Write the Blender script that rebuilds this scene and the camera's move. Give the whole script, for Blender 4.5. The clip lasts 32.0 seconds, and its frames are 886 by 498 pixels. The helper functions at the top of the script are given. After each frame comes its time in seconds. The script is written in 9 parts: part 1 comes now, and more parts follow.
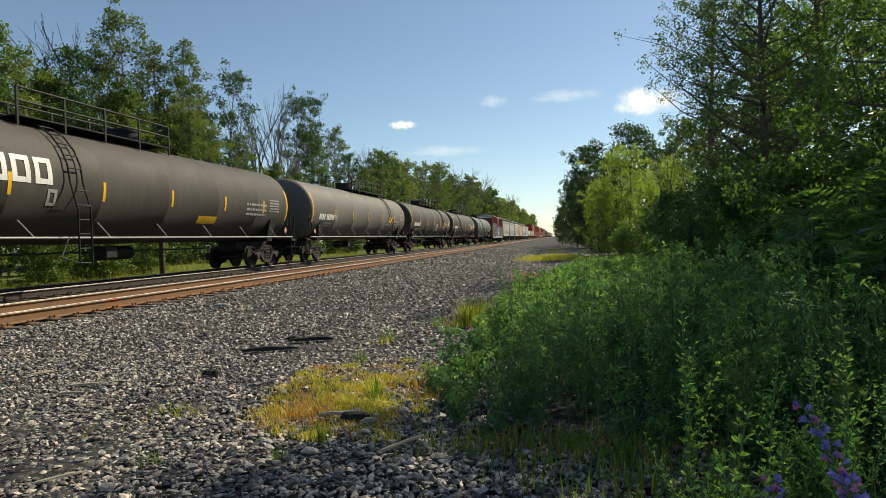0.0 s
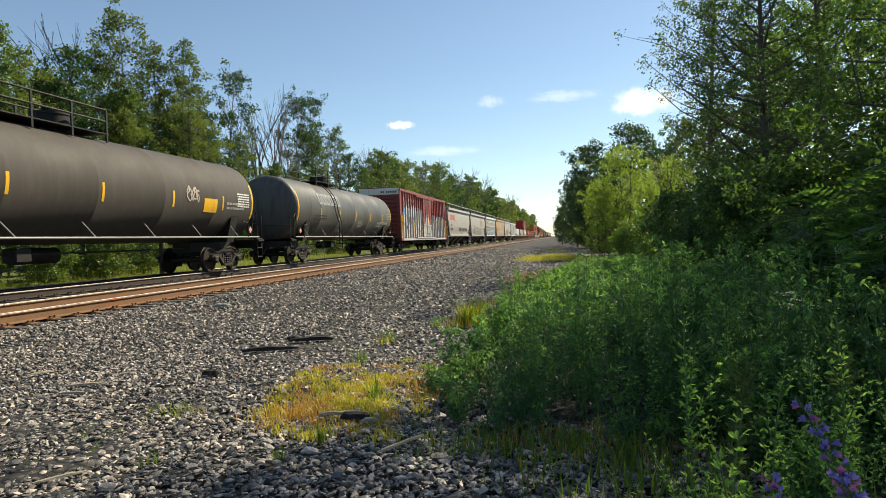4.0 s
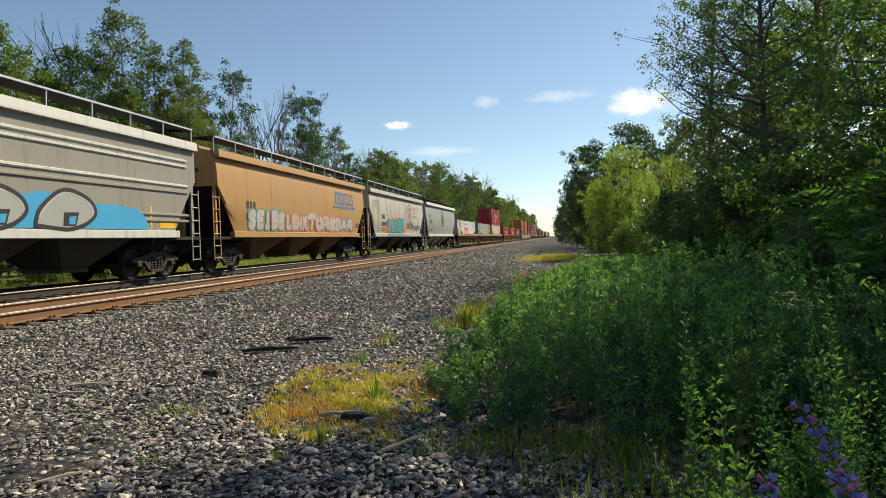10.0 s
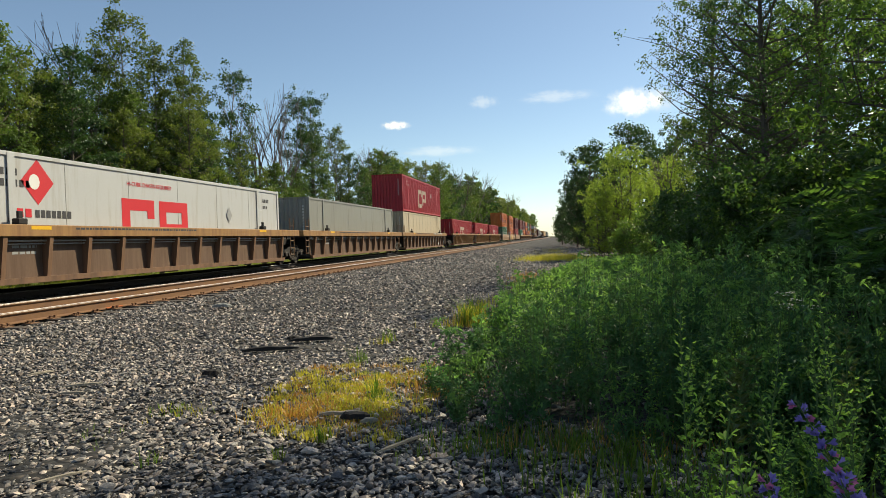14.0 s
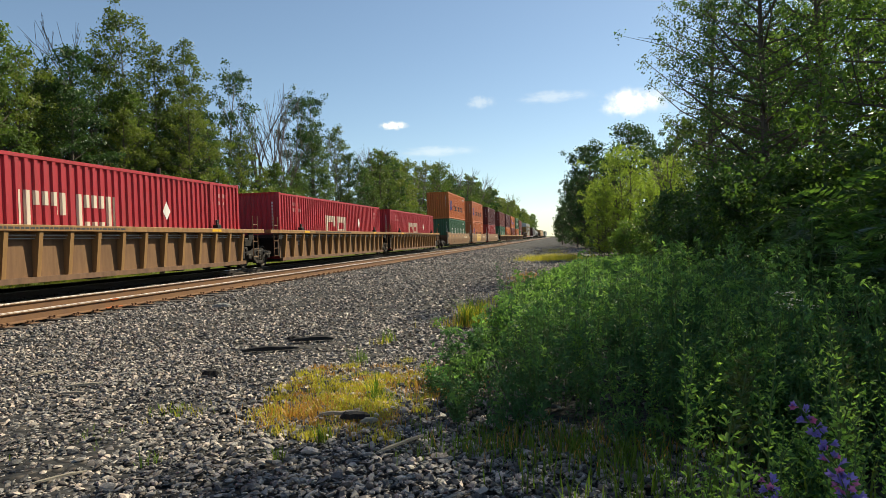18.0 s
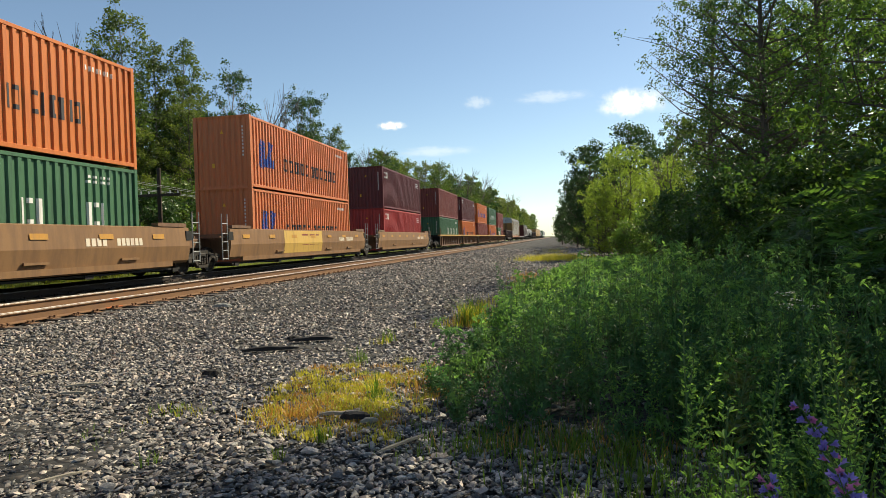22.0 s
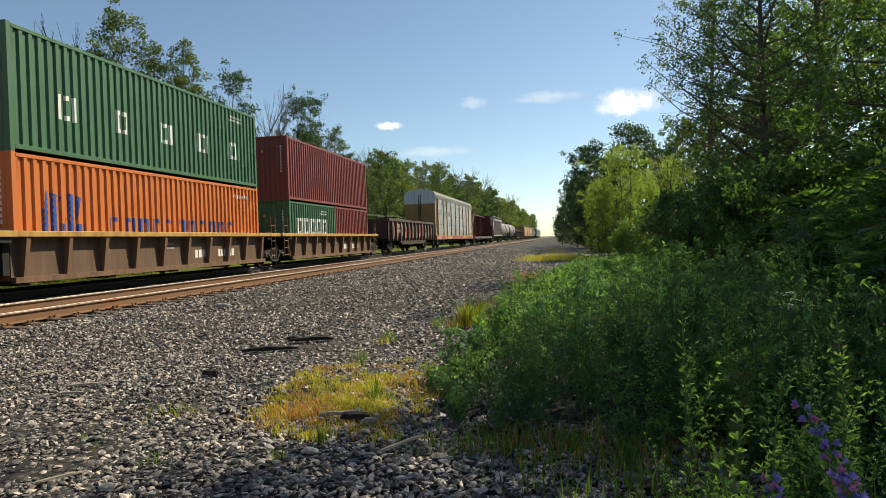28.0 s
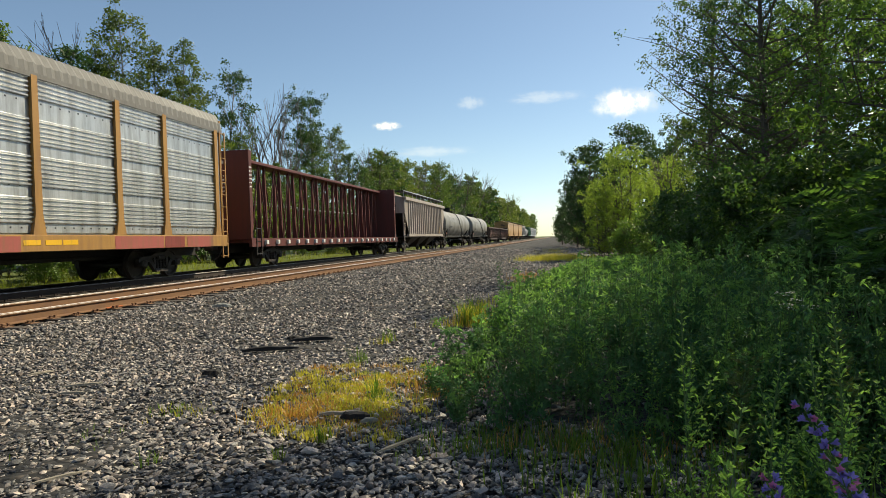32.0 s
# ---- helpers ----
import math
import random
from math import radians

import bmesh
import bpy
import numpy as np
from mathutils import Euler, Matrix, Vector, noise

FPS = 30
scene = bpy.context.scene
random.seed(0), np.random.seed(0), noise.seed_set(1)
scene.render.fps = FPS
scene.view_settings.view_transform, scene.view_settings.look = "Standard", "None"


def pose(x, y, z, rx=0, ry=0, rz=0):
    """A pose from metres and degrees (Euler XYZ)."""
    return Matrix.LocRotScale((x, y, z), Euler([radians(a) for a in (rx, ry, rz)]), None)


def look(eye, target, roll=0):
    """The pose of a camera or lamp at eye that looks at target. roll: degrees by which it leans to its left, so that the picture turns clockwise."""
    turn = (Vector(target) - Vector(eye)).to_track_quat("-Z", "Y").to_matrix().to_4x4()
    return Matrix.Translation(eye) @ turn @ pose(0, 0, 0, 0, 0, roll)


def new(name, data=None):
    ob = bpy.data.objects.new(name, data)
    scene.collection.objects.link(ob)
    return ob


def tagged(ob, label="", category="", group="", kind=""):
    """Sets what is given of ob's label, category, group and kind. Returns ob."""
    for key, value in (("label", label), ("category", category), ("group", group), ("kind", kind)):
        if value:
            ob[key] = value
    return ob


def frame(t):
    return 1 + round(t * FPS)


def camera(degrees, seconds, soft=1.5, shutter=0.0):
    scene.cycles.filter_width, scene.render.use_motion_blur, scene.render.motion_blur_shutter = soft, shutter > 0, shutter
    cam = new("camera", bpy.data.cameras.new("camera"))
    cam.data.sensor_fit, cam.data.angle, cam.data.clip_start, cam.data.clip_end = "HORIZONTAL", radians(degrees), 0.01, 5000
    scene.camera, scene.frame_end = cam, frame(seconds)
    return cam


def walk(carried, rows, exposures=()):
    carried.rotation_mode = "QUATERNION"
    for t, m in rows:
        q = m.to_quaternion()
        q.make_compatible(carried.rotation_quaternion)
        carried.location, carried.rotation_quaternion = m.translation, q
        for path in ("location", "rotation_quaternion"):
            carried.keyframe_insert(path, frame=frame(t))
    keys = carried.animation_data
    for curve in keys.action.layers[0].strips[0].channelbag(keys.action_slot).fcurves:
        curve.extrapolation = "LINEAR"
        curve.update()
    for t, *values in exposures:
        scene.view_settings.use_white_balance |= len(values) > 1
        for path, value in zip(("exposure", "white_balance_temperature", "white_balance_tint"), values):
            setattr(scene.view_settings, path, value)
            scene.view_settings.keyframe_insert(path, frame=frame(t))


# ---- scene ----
cam = camera(67.3, 32.0, soft=0.45)
EYE = Vector((0, 0, 1.2))
YAW, PITCH, ROLL = radians(10.125), radians(-0.82), -1.83
AIM = EYE + Vector((-math.sin(YAW) * math.cos(PITCH), math.cos(YAW) * math.cos(PITCH), math.sin(PITCH)))
walk(cam, [(0, look(EYE, AIM, ROLL)), (32, look(EYE, AIM, ROLL))], exposures=[(t, e, 7250, 3) for t, e in ((0, 0.30), (2, 0.28), (3, 0.48), (4.5, 0.62), (5.6, 0.68), (6.2, 0.62), (7, 0.40), (14, 0.40), (17, 0.42), (23, 0.50), (25, 0.45), (28, 0.38), (32, 0.38))])

# ---- world and sun ----
SUN_AZ, SUN_EL = radians(41), radians(42)
world = bpy.data.worlds.new("world")
scene.world = world
world.use_nodes = True
wt = world.node_tree
sky = wt.nodes.new("ShaderNodeTexSky")
sky.sky_type, sky.sun_disc = "NISHITA", False
sky.sun_elevation, sky.sun_rotation = SUN_EL, SUN_AZ
sky.air_density, sky.dust_density, sky.ozone_density = 0.8, 0.3, 2.7
bg = wt.nodes["Background"]
bg.inputs["Strength"].default_value = 0.108
veil = wt.nodes.new("ShaderNodeMix")      # thin high haze over the whole sky
veil.data_type = "RGBA"
veil.inputs["Factor"].default_value = 0.02
veil.inputs["B"].default_value = (4.2, 4.95, 5.5, 1)
wt.links.new(sky.outputs[0], veil.inputs["A"])
wt.links.new(veil.outputs["Result"], bg.inputs[0])
sun = new("sun", bpy.data.lights.new("sun", "SUN"))
sun.data.energy, sun.data.angle, sun.data.color = 5.0, radians(0.53), (1, 0.91, 0.76)
sdir = Vector((math.sin(SUN_AZ) * math.cos(SUN_EL), math.cos(SUN_AZ) * math.cos(SUN_EL), math.sin(SUN_EL)))
sun.matrix_world = look(sdir * 300, (0, 0, 0))

# ---- materials ----
def nodes_of(name):
    m = bpy.data.materials.new(name)
    m.use_nodes = True
    nt = m.node_tree
    return m, nt, nt.nodes["Principled BSDF"], nt.nodes["Material Output"]


def node(nt, kind, **props):
    n = nt.nodes.new(kind)
    for k, v in props.items():
        if k in n.inputs:
            n.inputs[k].default_value = v
    return n


def noise_of(nt, coord, scale, detail=4.0, rough=0.55, stretch=None):
    if stretch:
        mp = nt.nodes.new("ShaderNodeMapping")
        mp.inputs["Scale"].default_value = stretch
        nt.links.new(coord, mp.inputs["Vector"])
        coord = mp.outputs["Vector"]
    n = node(nt, "ShaderNodeTexNoise", Scale=scale, Detail=detail, Roughness=rough)
    nt.links.new(coord, n.inputs["Vector"])
    return n.outputs["Fac"]


def ramp(nt, fac, lo, hi, a=(0, 0, 0, 1), b=(1, 1, 1, 1)):
    r = nt.nodes.new("ShaderNodeValToRGB")
    e = r.color_ramp.elements
    e[0].position, e[0].color, e[1].position, e[1].color = lo, a, hi, b
    nt.links.new(fac, r.inputs["Fac"])
    return r.outputs["Color"]


def mix(nt, fac, a, b, mode="MIX"):
    n = nt.nodes.new("ShaderNodeMix")
    n.data_type, n.blend_type = "RGBA", mode
    for sock, val in ((n.inputs["Factor"], fac), (n.inputs["A"], a), (n.inputs["B"], b)):
        if isinstance(val, (int, float)):
            sock.default_value = val
        elif isinstance(val, tuple):
            sock.default_value = val
        else:
            nt.links.new(val, sock)
    return n.outputs["Result"]


def c4(c, k=1.0):
    return (min(1, c[0] * k), min(1, c[1] * k), min(1, c[2] * k), 1)


def paint(name, col, rough=0.5, metal=0.0, var=0.12, dirt=None, amount=0.35, grain=18.0, bump=0.05, streak=True, rnd=0.0):
    """Painted or bare metal: colour with fading, streaks and grime, at two scales."""
    m, nt, bs, out = nodes_of(name)
    tc = nt.nodes.new("ShaderNodeTexCoord").outputs["Object"]
    big = noise_of(nt, tc, 0.9, 5.0, 0.6)
    fine = noise_of(nt, tc, grain, 4.0, 0.6)
    base = mix(nt, big, c4(col, 1 - var), c4(col, 1 + var))
    base = mix(nt, 0.35, base, mix(nt, fine, c4(col, 1 - 2 * var), c4(col, 1 + 2 * var)))
    if dirt:
        st = noise_of(nt, tc, 1.6, 6.0, 0.65, (3.0, 3.0, 0.35)) if streak else noise_of(nt, tc, 2.2, 6.0, 0.7)
        base = mix(nt, ramp(nt, st, 0.62 - amount * 0.45, 0.78), base, c4(dirt))
    if rnd:
        oi = nt.nodes.new("ShaderNodeObjectInfo").outputs["Random"]
        base = mix(nt, 1.0, base, ramp(nt, oi, 0, 1, (1 - rnd,) * 3 + (1,), (1, 1, 1, 1)), "MULTIPLY")
    nt.links.new(base, bs.inputs["Base Color"])
    rr = nt.nodes.new("ShaderNodeMapRange")
    rr.inputs["To Min"].default_value, rr.inputs["To Max"].default_value = max(0.05, rough - 0.12), min(1, rough + 0.15)
    nt.links.new(big, rr.inputs["Value"])
    nt.links.new(rr.outputs["Result"], bs.inputs["Roughness"])
    bs.inputs["Metallic"].default_value = metal
    bs.inputs["Specular IOR Level"].default_value = 0.3
    if bump:
        b = node(nt, "ShaderNodeBump", Strength=bump, Distance=0.02)
        nt.links.new(fine, b.inputs["Height"])
        nt.links.new(b.outputs["Normal"], bs.inputs["Normal"])
    return m


def leafy(name, col, back, rough=0.5, var=0.35, trans=0.4):
    """Leaves: varied leaf by leaf, with light coming through."""
    m, nt, bs, out = nodes_of(name)
    geo = nt.nodes.new("ShaderNodeNewGeometry").outputs["Random Per Island"]
    tc = nt.nodes.new("ShaderNodeTexCoord").outputs["Object"]
    big = noise_of(nt, tc, 0.7, 3.0)
    a = mix(nt, geo, c4(col, 1 - var), c4(col, 1 + var))
    a = mix(nt, ramp(nt, big, 0.35, 0.7), a, c4((col[0] * 1.5, col[1] * 1.15, col[2] * 0.8)))
    nt.links.new(a, bs.inputs["Base Color"])
    bs.inputs["Roughness"].default_value = rough
    bs.inputs["Specular IOR Level"].default_value = 0.3
    tr = nt.nodes.new("ShaderNodeBsdfTranslucent")
    tb = mix(nt, geo, c4(back, 1 - var), c4(back, 1 + var))
    nt.links.new(tb, tr.inputs["Color"])
    ms = nt.nodes.new("ShaderNodeMixShader")
    ms.inputs["Fac"].default_value = trans
    nt.links.new(bs.outputs[0], ms.inputs[1])
    nt.links.new(tr.outputs[0], ms.inputs[2])
    nt.links.new(ms.outputs[0], out.inputs["Surface"])
    return m


def rust_patched(name, col, rust, cut=0.56):
    """Pale paint with brown stains in ragged upright patches, brushed lengthwise."""
    m = paint(name, col, 0.55, 0, 0.06, c_dirt(col), 0.2)
    nt = m.node_tree
    bs = nt.nodes["Principled BSDF"]
    old = bs.inputs["Base Color"].links[0].from_socket
    tc = nt.nodes.new("ShaderNodeTexCoord").outputs["Object"]
    col_mask = ramp(nt, noise_of(nt, tc, 0.62, 3.0, 0.5, (1.0, 1.5, 0.45)), cut - 0.04, cut + 0.05)
    brush = ramp(nt, noise_of(nt, tc, 1.0, 6.0, 0.7, (2.0, 1.6, 11.0)), 0.36, 0.62)
    both = mix(nt, 1.0, col_mask, brush, "MULTIPLY")
    nt.links.new(mix(nt, both, old, c4(rust)), bs.inputs["Base Color"])
    return m


def c_dirt(col):
    return (col[0] * 0.72, col[1] * 0.66, col[2] * 0.6)


BLACK = paint("tank_black", (0.055, 0.047, 0.042), 0.68, 0, 0.15, (0.075, 0.065, 0.055), 0.35)
TANKGREY = paint("tank_grey", (0.135, 0.125, 0.113), 0.62, 0, 0.12, (0.11, 0.10, 0.085), 0.3)
TANKDARK = paint("tank_dark_grey", (0.10, 0.097, 0.09), 0.45, 0, 0.15, (0.045, 0.04, 0.036), 0.35)
TANKWHITE = paint("tank_pale", (0.22, 0.215, 0.2), 0.5, 0, 0.1, (0.12, 0.1, 0.085), 0.35)
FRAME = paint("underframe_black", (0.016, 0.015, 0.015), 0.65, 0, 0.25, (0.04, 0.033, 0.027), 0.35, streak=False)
STEEL = paint("truck_steel", (0.034, 0.029, 0.025), 0.62, 0.1, 0.25, (0.075, 0.058, 0.043), 0.35, streak=False)
WHEEL = paint("wheel_steel", (0.035, 0.029, 0.025), 0.55, 0.3, 0.2, (0.06, 0.042, 0.03), 0.4, streak=False)
PIPE = paint("handrail_pale", (0.32, 0.32, 0.31), 0.5, 0, 0.1)
YELLOW = paint("reflector_yellow", (0.75, 0.42, 0.03), 0.45, 0, 0.12, (0.4, 0.24, 0.05), 0.2)
WHITE = paint("lettering_white", (0.72, 0.71, 0.68), 0.55, 0, 0.06, (0.4, 0.38, 0.35), 0.15)
GREYBAR = paint("lettering_grey", (0.3, 0.3, 0.3), 0.6, 0, 0.1)
DARKBAR = paint("lettering_dark", (0.05, 0.05, 0.055), 0.6, 0, 0.15)
BOXRED = paint("boxcar_red", (0.26, 0.055, 0.05), 0.5, 0, 0.13, (0.15, 0.045, 0.04), 0.4)
# the boxcar's red made darker, shade of the end wall in the paint
BOXEND = paint("boxcar_end_shaded_red", (0.19, 0.045, 0.042), 0.5, 0, 0.13, (0.1, 0.04, 0.035), 0.4)
GALV = paint("galvanised", (0.5, 0.52, 0.54), 0.42, 0.5, 0.1, (0.3, 0.29, 0.27), 0.3)
HOPGREY = rust_patched("hopper_grey", (0.345, 0.325, 0.305), (0.33, 0.23, 0.15), 0.64)
# bay colours: grimy, and darkened further for the shade below the side sill
BAY = paint("hopper_bay_shade_grime", (0.06, 0.05, 0.043), 0.75, 0, 0.2, (0.07, 0.055, 0.045), 0.4)
BAYTAN = paint("hopper_bay_tan_shade_grime", (0.16, 0.08, 0.03), 0.75, 0, 0.2, (0.1, 0.06, 0.035), 0.45)
HOPCOOL = paint("hopper_cool_grey", (0.27, 0.28, 0.275), 0.5, 0, 0.05, (0.22, 0.22, 0.21), 0.15)
HOPAOK = paint("hopper_stone_grey", (0.265, 0.25, 0.22), 0.5, 0, 0.06, (0.19, 0.175, 0.15), 0.2)
HOPTAN = paint("hopper_tan", (0.40, 0.235, 0.095), 0.5, 0, 0.08, (0.33, 0.18, 0.075), 0.22)

HOPRUST = rust_patched("hopper_rust_stained", (0.41, 0.40, 0.38), (0.34, 0.21, 0.10))
GRATING = paint("roof_grating", (0.035, 0.035, 0.036), 0.6, 0.3, 0.15, (0.05, 0.05, 0.05), 0.3)
HOPRIB = paint("hopper_warm_grey", (0.36, 0.31, 0.27), 0.55, 0, 0.1, (0.2, 0.15, 0.12), 0.4)
HOPWHITE = paint("hopper_white_stripe", (0.55, 0.55, 0.53), 0.5, 0, 0.06, (0.36, 0.33, 0.28), 0.25)
WELLTAN = paint("well_tan", (0.33, 0.185, 0.075), 0.55, 0, 0.15, (0.17, 0.085, 0.045), 0.5)
WELLBROWN = paint("well_brown", (0.205, 0.115, 0.068), 0.6, 0, 0.18, (0.09, 0.055, 0.04), 0.5)
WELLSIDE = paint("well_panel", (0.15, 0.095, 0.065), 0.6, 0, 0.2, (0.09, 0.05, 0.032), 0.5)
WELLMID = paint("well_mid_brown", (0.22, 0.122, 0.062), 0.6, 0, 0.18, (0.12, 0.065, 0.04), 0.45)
WELLGOLD = paint("well_gold_sill", (0.50, 0.29, 0.075), 0.55, 0, 0.12, (0.2, 0.1, 0.045), 0.4)
TTXPATCH = paint("well_faded_orange_patch", (0.5, 0.25, 0.05), 0.55, 0, 0.15, (0.3, 0.17, 0.07), 0.4)
TTXTAN = paint("well_smooth_tan", (0.25, 0.138, 0.066), 0.55, 0, 0.12, (0.15, 0.085, 0.05), 0.45)
TTXYEL = paint("well_new_yellow", (0.58, 0.37, 0.10), 0.5, 0, 0.07, (0.36, 0.22, 0.08), 0.3)
CRED = paint("container_red", (0.40, 0.032, 0.045), 0.48, 0, 0.1, (0.27, 0.04, 0.04), 0.3)
CDKRED = paint("container_dark_red", (0.38, 0.048, 0.045), 0.48, 0, 0.1, (0.2, 0.04, 0.05), 0.3)
CORANGE = paint("container_orange", (0.56, 0.165, 0.042), 0.48, 0, 0.1, (0.42, 0.11, 0.035), 0.3)
CPEACH = paint("container_faded_orange", (0.58, 0.185, 0.075), 0.5, 0, 0.12, (0.4, 0.15, 0.07), 0.4)
CGREEN = paint("container_green", (0.06, 0.15, 0.078), 0.48, 0, 0.12, (0.04, 0.085, 0.055), 0.3)
CMAROON = paint("container_maroon", (0.13, 0.032, 0.034), 0.5, 0, 0.12, (0.09, 0.028, 0.028), 0.35)
CBROWN = paint("container_red_brown", (0.23, 0.055, 0.045), 0.5, 0, 0.12, (0.12, 0.035, 0.028), 0.35)
CWHITE = paint("container_white", (0.46, 0.465, 0.465), 0.45, 0, 0.05, (0.37, 0.35, 0.32), 0.25)
CGREY = paint("container_grey", (0.24, 0.24, 0.215), 0.45, 0, 0.06, (0.2, 0.19, 0.17), 0.3)
CCREAM = paint("container_cream", (0.47, 0.39, 0.27), 0.45, 0, 0.06, (0.34, 0.28, 0.2), 0.3)
LOGORED = paint("logo_red", (0.55, 0.03, 0.04), 0.5, 0, 0.08)
LOGOSLATE = paint("logo_slate_blue", (0.10, 0.15, 0.27), 0.55, 0, 0.1)
LOGOBLUE = paint("logo_blue", (0.03, 0.09, 0.35), 0.5, 0, 0.1)
LOGOCREAM = paint("logo_cream", (0.68, 0.6, 0.48), 0.5, 0, 0.08, (0.5, 0.3, 0.25), 0.3)
LOGOTEAL = paint("spray_teal", (0.06, 0.30, 0.31), 0.55, 0, 0.15)
SPRAYBLUE = paint("spray_blue", (0.05, 0.32, 0.58), 0.55, 0, 0.12)
SPRAYWHITE = paint("spray_white", (0.45, 0.45, 0.455), 0.55, 0, 0.08, (0.33, 0.31, 0.31), 0.35)
SPRAYGREY = paint("spray_grey", (0.34, 0.34, 0.34), 0.6, 0, 0.12)
SPRAYORANGE = paint("spray_orange", (0.66, 0.2, 0.06), 0.6, 0, 0.1)
SPRAYPINK = paint("spray_pink", (0.5, 0.2, 0.24), 0.6, 0, 0.1)
SPRAYSILVER = paint("spray_silver", (0.44, 0.40, 0.38), 0.5, 0, 0.1, (0.38, 0.28, 0.2), 0.3)
SPRAYPALE = paint("spray_pale_stone", (0.31, 0.29, 0.25), 0.6, 0, 0.08, (0.25, 0.22, 0.17), 0.3)
SPRAYDUSK = paint("spray_dusky_blue", (0.16, 0.19, 0.26), 0.6, 0, 0.1)
SPRAYTAN = paint("spray_tan", (0.42, 0.36, 0.2), 0.6, 0, 0.1)
SPRAYUMBER = paint("faded_emblem_brown", (0.17, 0.135, 0.11), 0.6, 0, 0.15, (0.3, 0.25, 0.2), 0.3)
SPRAYPALERED = paint("faded_lettering_red", (0.42, 0.24, 0.19), 0.6, 0, 0.1)
SEAM = paint("seam_grime", (0.13, 0.115, 0.10), 0.7, 0, 0.2)
SPRAYSOOT = paint("spray_soft_black", (0.075, 0.07, 0.07), 0.6, 0, 0.2, (0.2, 0.18, 0.17), 0.35)
SPRAYBLACK = paint("spray_black", (0.03, 0.03, 0.035), 0.6, 0, 0.1)
GONDOLA = paint("gondola_brown_black", (0.10, 0.065, 0.055), 0.65, 0, 0.25, (0.05, 0.035, 0.03), 0.45, streak=False)
GONDPANEL = paint("gondola_panel_grey_brown", (0.17, 0.12, 0.10), 0.65, 0, 0.25, (0.07, 0.045, 0.038), 0.45, streak=False)
SPRAYROSE = paint("spray_faded_red", (0.34, 0.09, 0.075), 0.6, 0, 0.15, (0.2, 0.12, 0.06), 0.35)
GONDRED = paint("gondola_red_brown", (0.24, 0.085, 0.065), 0.65, 0, 0.25, (0.09, 0.05, 0.04), 0.45, streak=False)
CENTRE = paint("centrebeam_maroon", (0.115, 0.032, 0.028), 0.55, 0, 0.15, (0.08, 0.032, 0.028), 0.4)
ALU = paint("autorack_panel", (0.54, 0.55, 0.55), 0.36, 0.6, 0.14, (0.22, 0.21, 0.2), 0.45)
RACKROOF = paint("autorack_roof_steel", (0.17, 0.165, 0.155), 0.6, 0.0, 0.1, (0.12, 0.11, 0.1), 0.4)
LOGOFADE = paint("faded_lettering_pink", (0.52, 0.22, 0.21), 0.6, 0, 0.1)
RACKTAN = paint("autorack_tan", (0.37, 0.20, 0.06), 0.5, 0, 0.1, (0.24, 0.13, 0.06), 0.4)
PLACARD = paint("placard_paper", (0.55, 0.27, 0.23), 0.5, 0, 0.2)
MARKORANGE = paint("marking_orange", (0.5, 0.13, 0.045), 0.6, 0, 0.1)
RAILTOP = paint("rail_running_surface", (0.42, 0.38, 0.35), 0.42, 1.0, 0.1, (0.25, 0.19, 0.15), 0.3)
# far track's rust, darkened to carry the train's shadow in its colour
RAILSHADE = paint("rail_shaded_rust", (0.045, 0.032, 0.027), 0.7, 0, 0.2, (0.03, 0.024, 0.02), 0.4, streak=False)
RAILRUST = paint("rail_rust", (0.19, 0.10, 0.05), 0.75, 0, 0.18, (0.13, 0.07, 0.05), 0.4, streak=False)
TIEWOOD = paint("tie_wood", (0.075, 0.06, 0.05), 0.85, 0, 0.3, (0.13, 0.1, 0.08), 0.4, 30, 0.4, streak=False, rnd=0.3)
WOODOLD = paint("wood_weathered", (0.30, 0.26, 0.2), 0.85, 0, 0.25, (0.16, 0.13, 0.1), 0.3, 40, 0.3, streak=False)
POLEWOOD = paint("pole_wood", (0.06, 0.045, 0.035), 0.9, 0, 0.25)
CHAR = paint("charred_wood", (0.02, 0.018, 0.017), 0.8, 0, 0.3)
BARK = paint("bark", (0.13, 0.11, 0.09), 0.9, 0, 0.3, (0.06, 0.05, 0.04), 0.5, 25, 0.5)
PALEBARK = paint("pale_bark", (0.26, 0.24, 0.2), 0.9, 0, 0.2, (0.1, 0.09, 0.07), 0.45, 25, 0.4)
DEADWOOD = paint("dead_branch", (0.16, 0.13, 0.11), 0.9, 0, 0.25)
STEMGREEN = paint("stem_green", (0.10, 0.17, 0.05), 0.7, 0, 0.2, bump=0.0)
PETAL = leafy("petal_violet", (0.22, 0.2, 0.62), (0.28, 0.24, 0.66), 0.5, 0.3, 0.35)
PETALPINK = leafy("petal_pink", (0.5, 0.16, 0.42), (0.5, 0.2, 0.4), 0.5, 0.25, 0.35)
PETALWHITE = leafy("petal_white", (0.6, 0.62, 0.58), (0.5, 0.55, 0.5), 0.5, 0.1, 0.3)
LEAF = leafy("leaf_mid_green", (0.072, 0.125, 0.032), (0.16, 0.26, 0.04), 0.42, trans=0.36)
LEAFDARK = leafy("leaf_dark_green", (0.036, 0.078, 0.027), (0.07, 0.15, 0.028), 0.4, trans=0.3)
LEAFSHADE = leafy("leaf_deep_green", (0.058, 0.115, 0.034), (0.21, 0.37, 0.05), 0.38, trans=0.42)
LEAFNEAR = leafy("leaf_shaded_green", (0.046, 0.095, 0.036), (0.12, 0.24, 0.038), 0.38, trans=0.36)
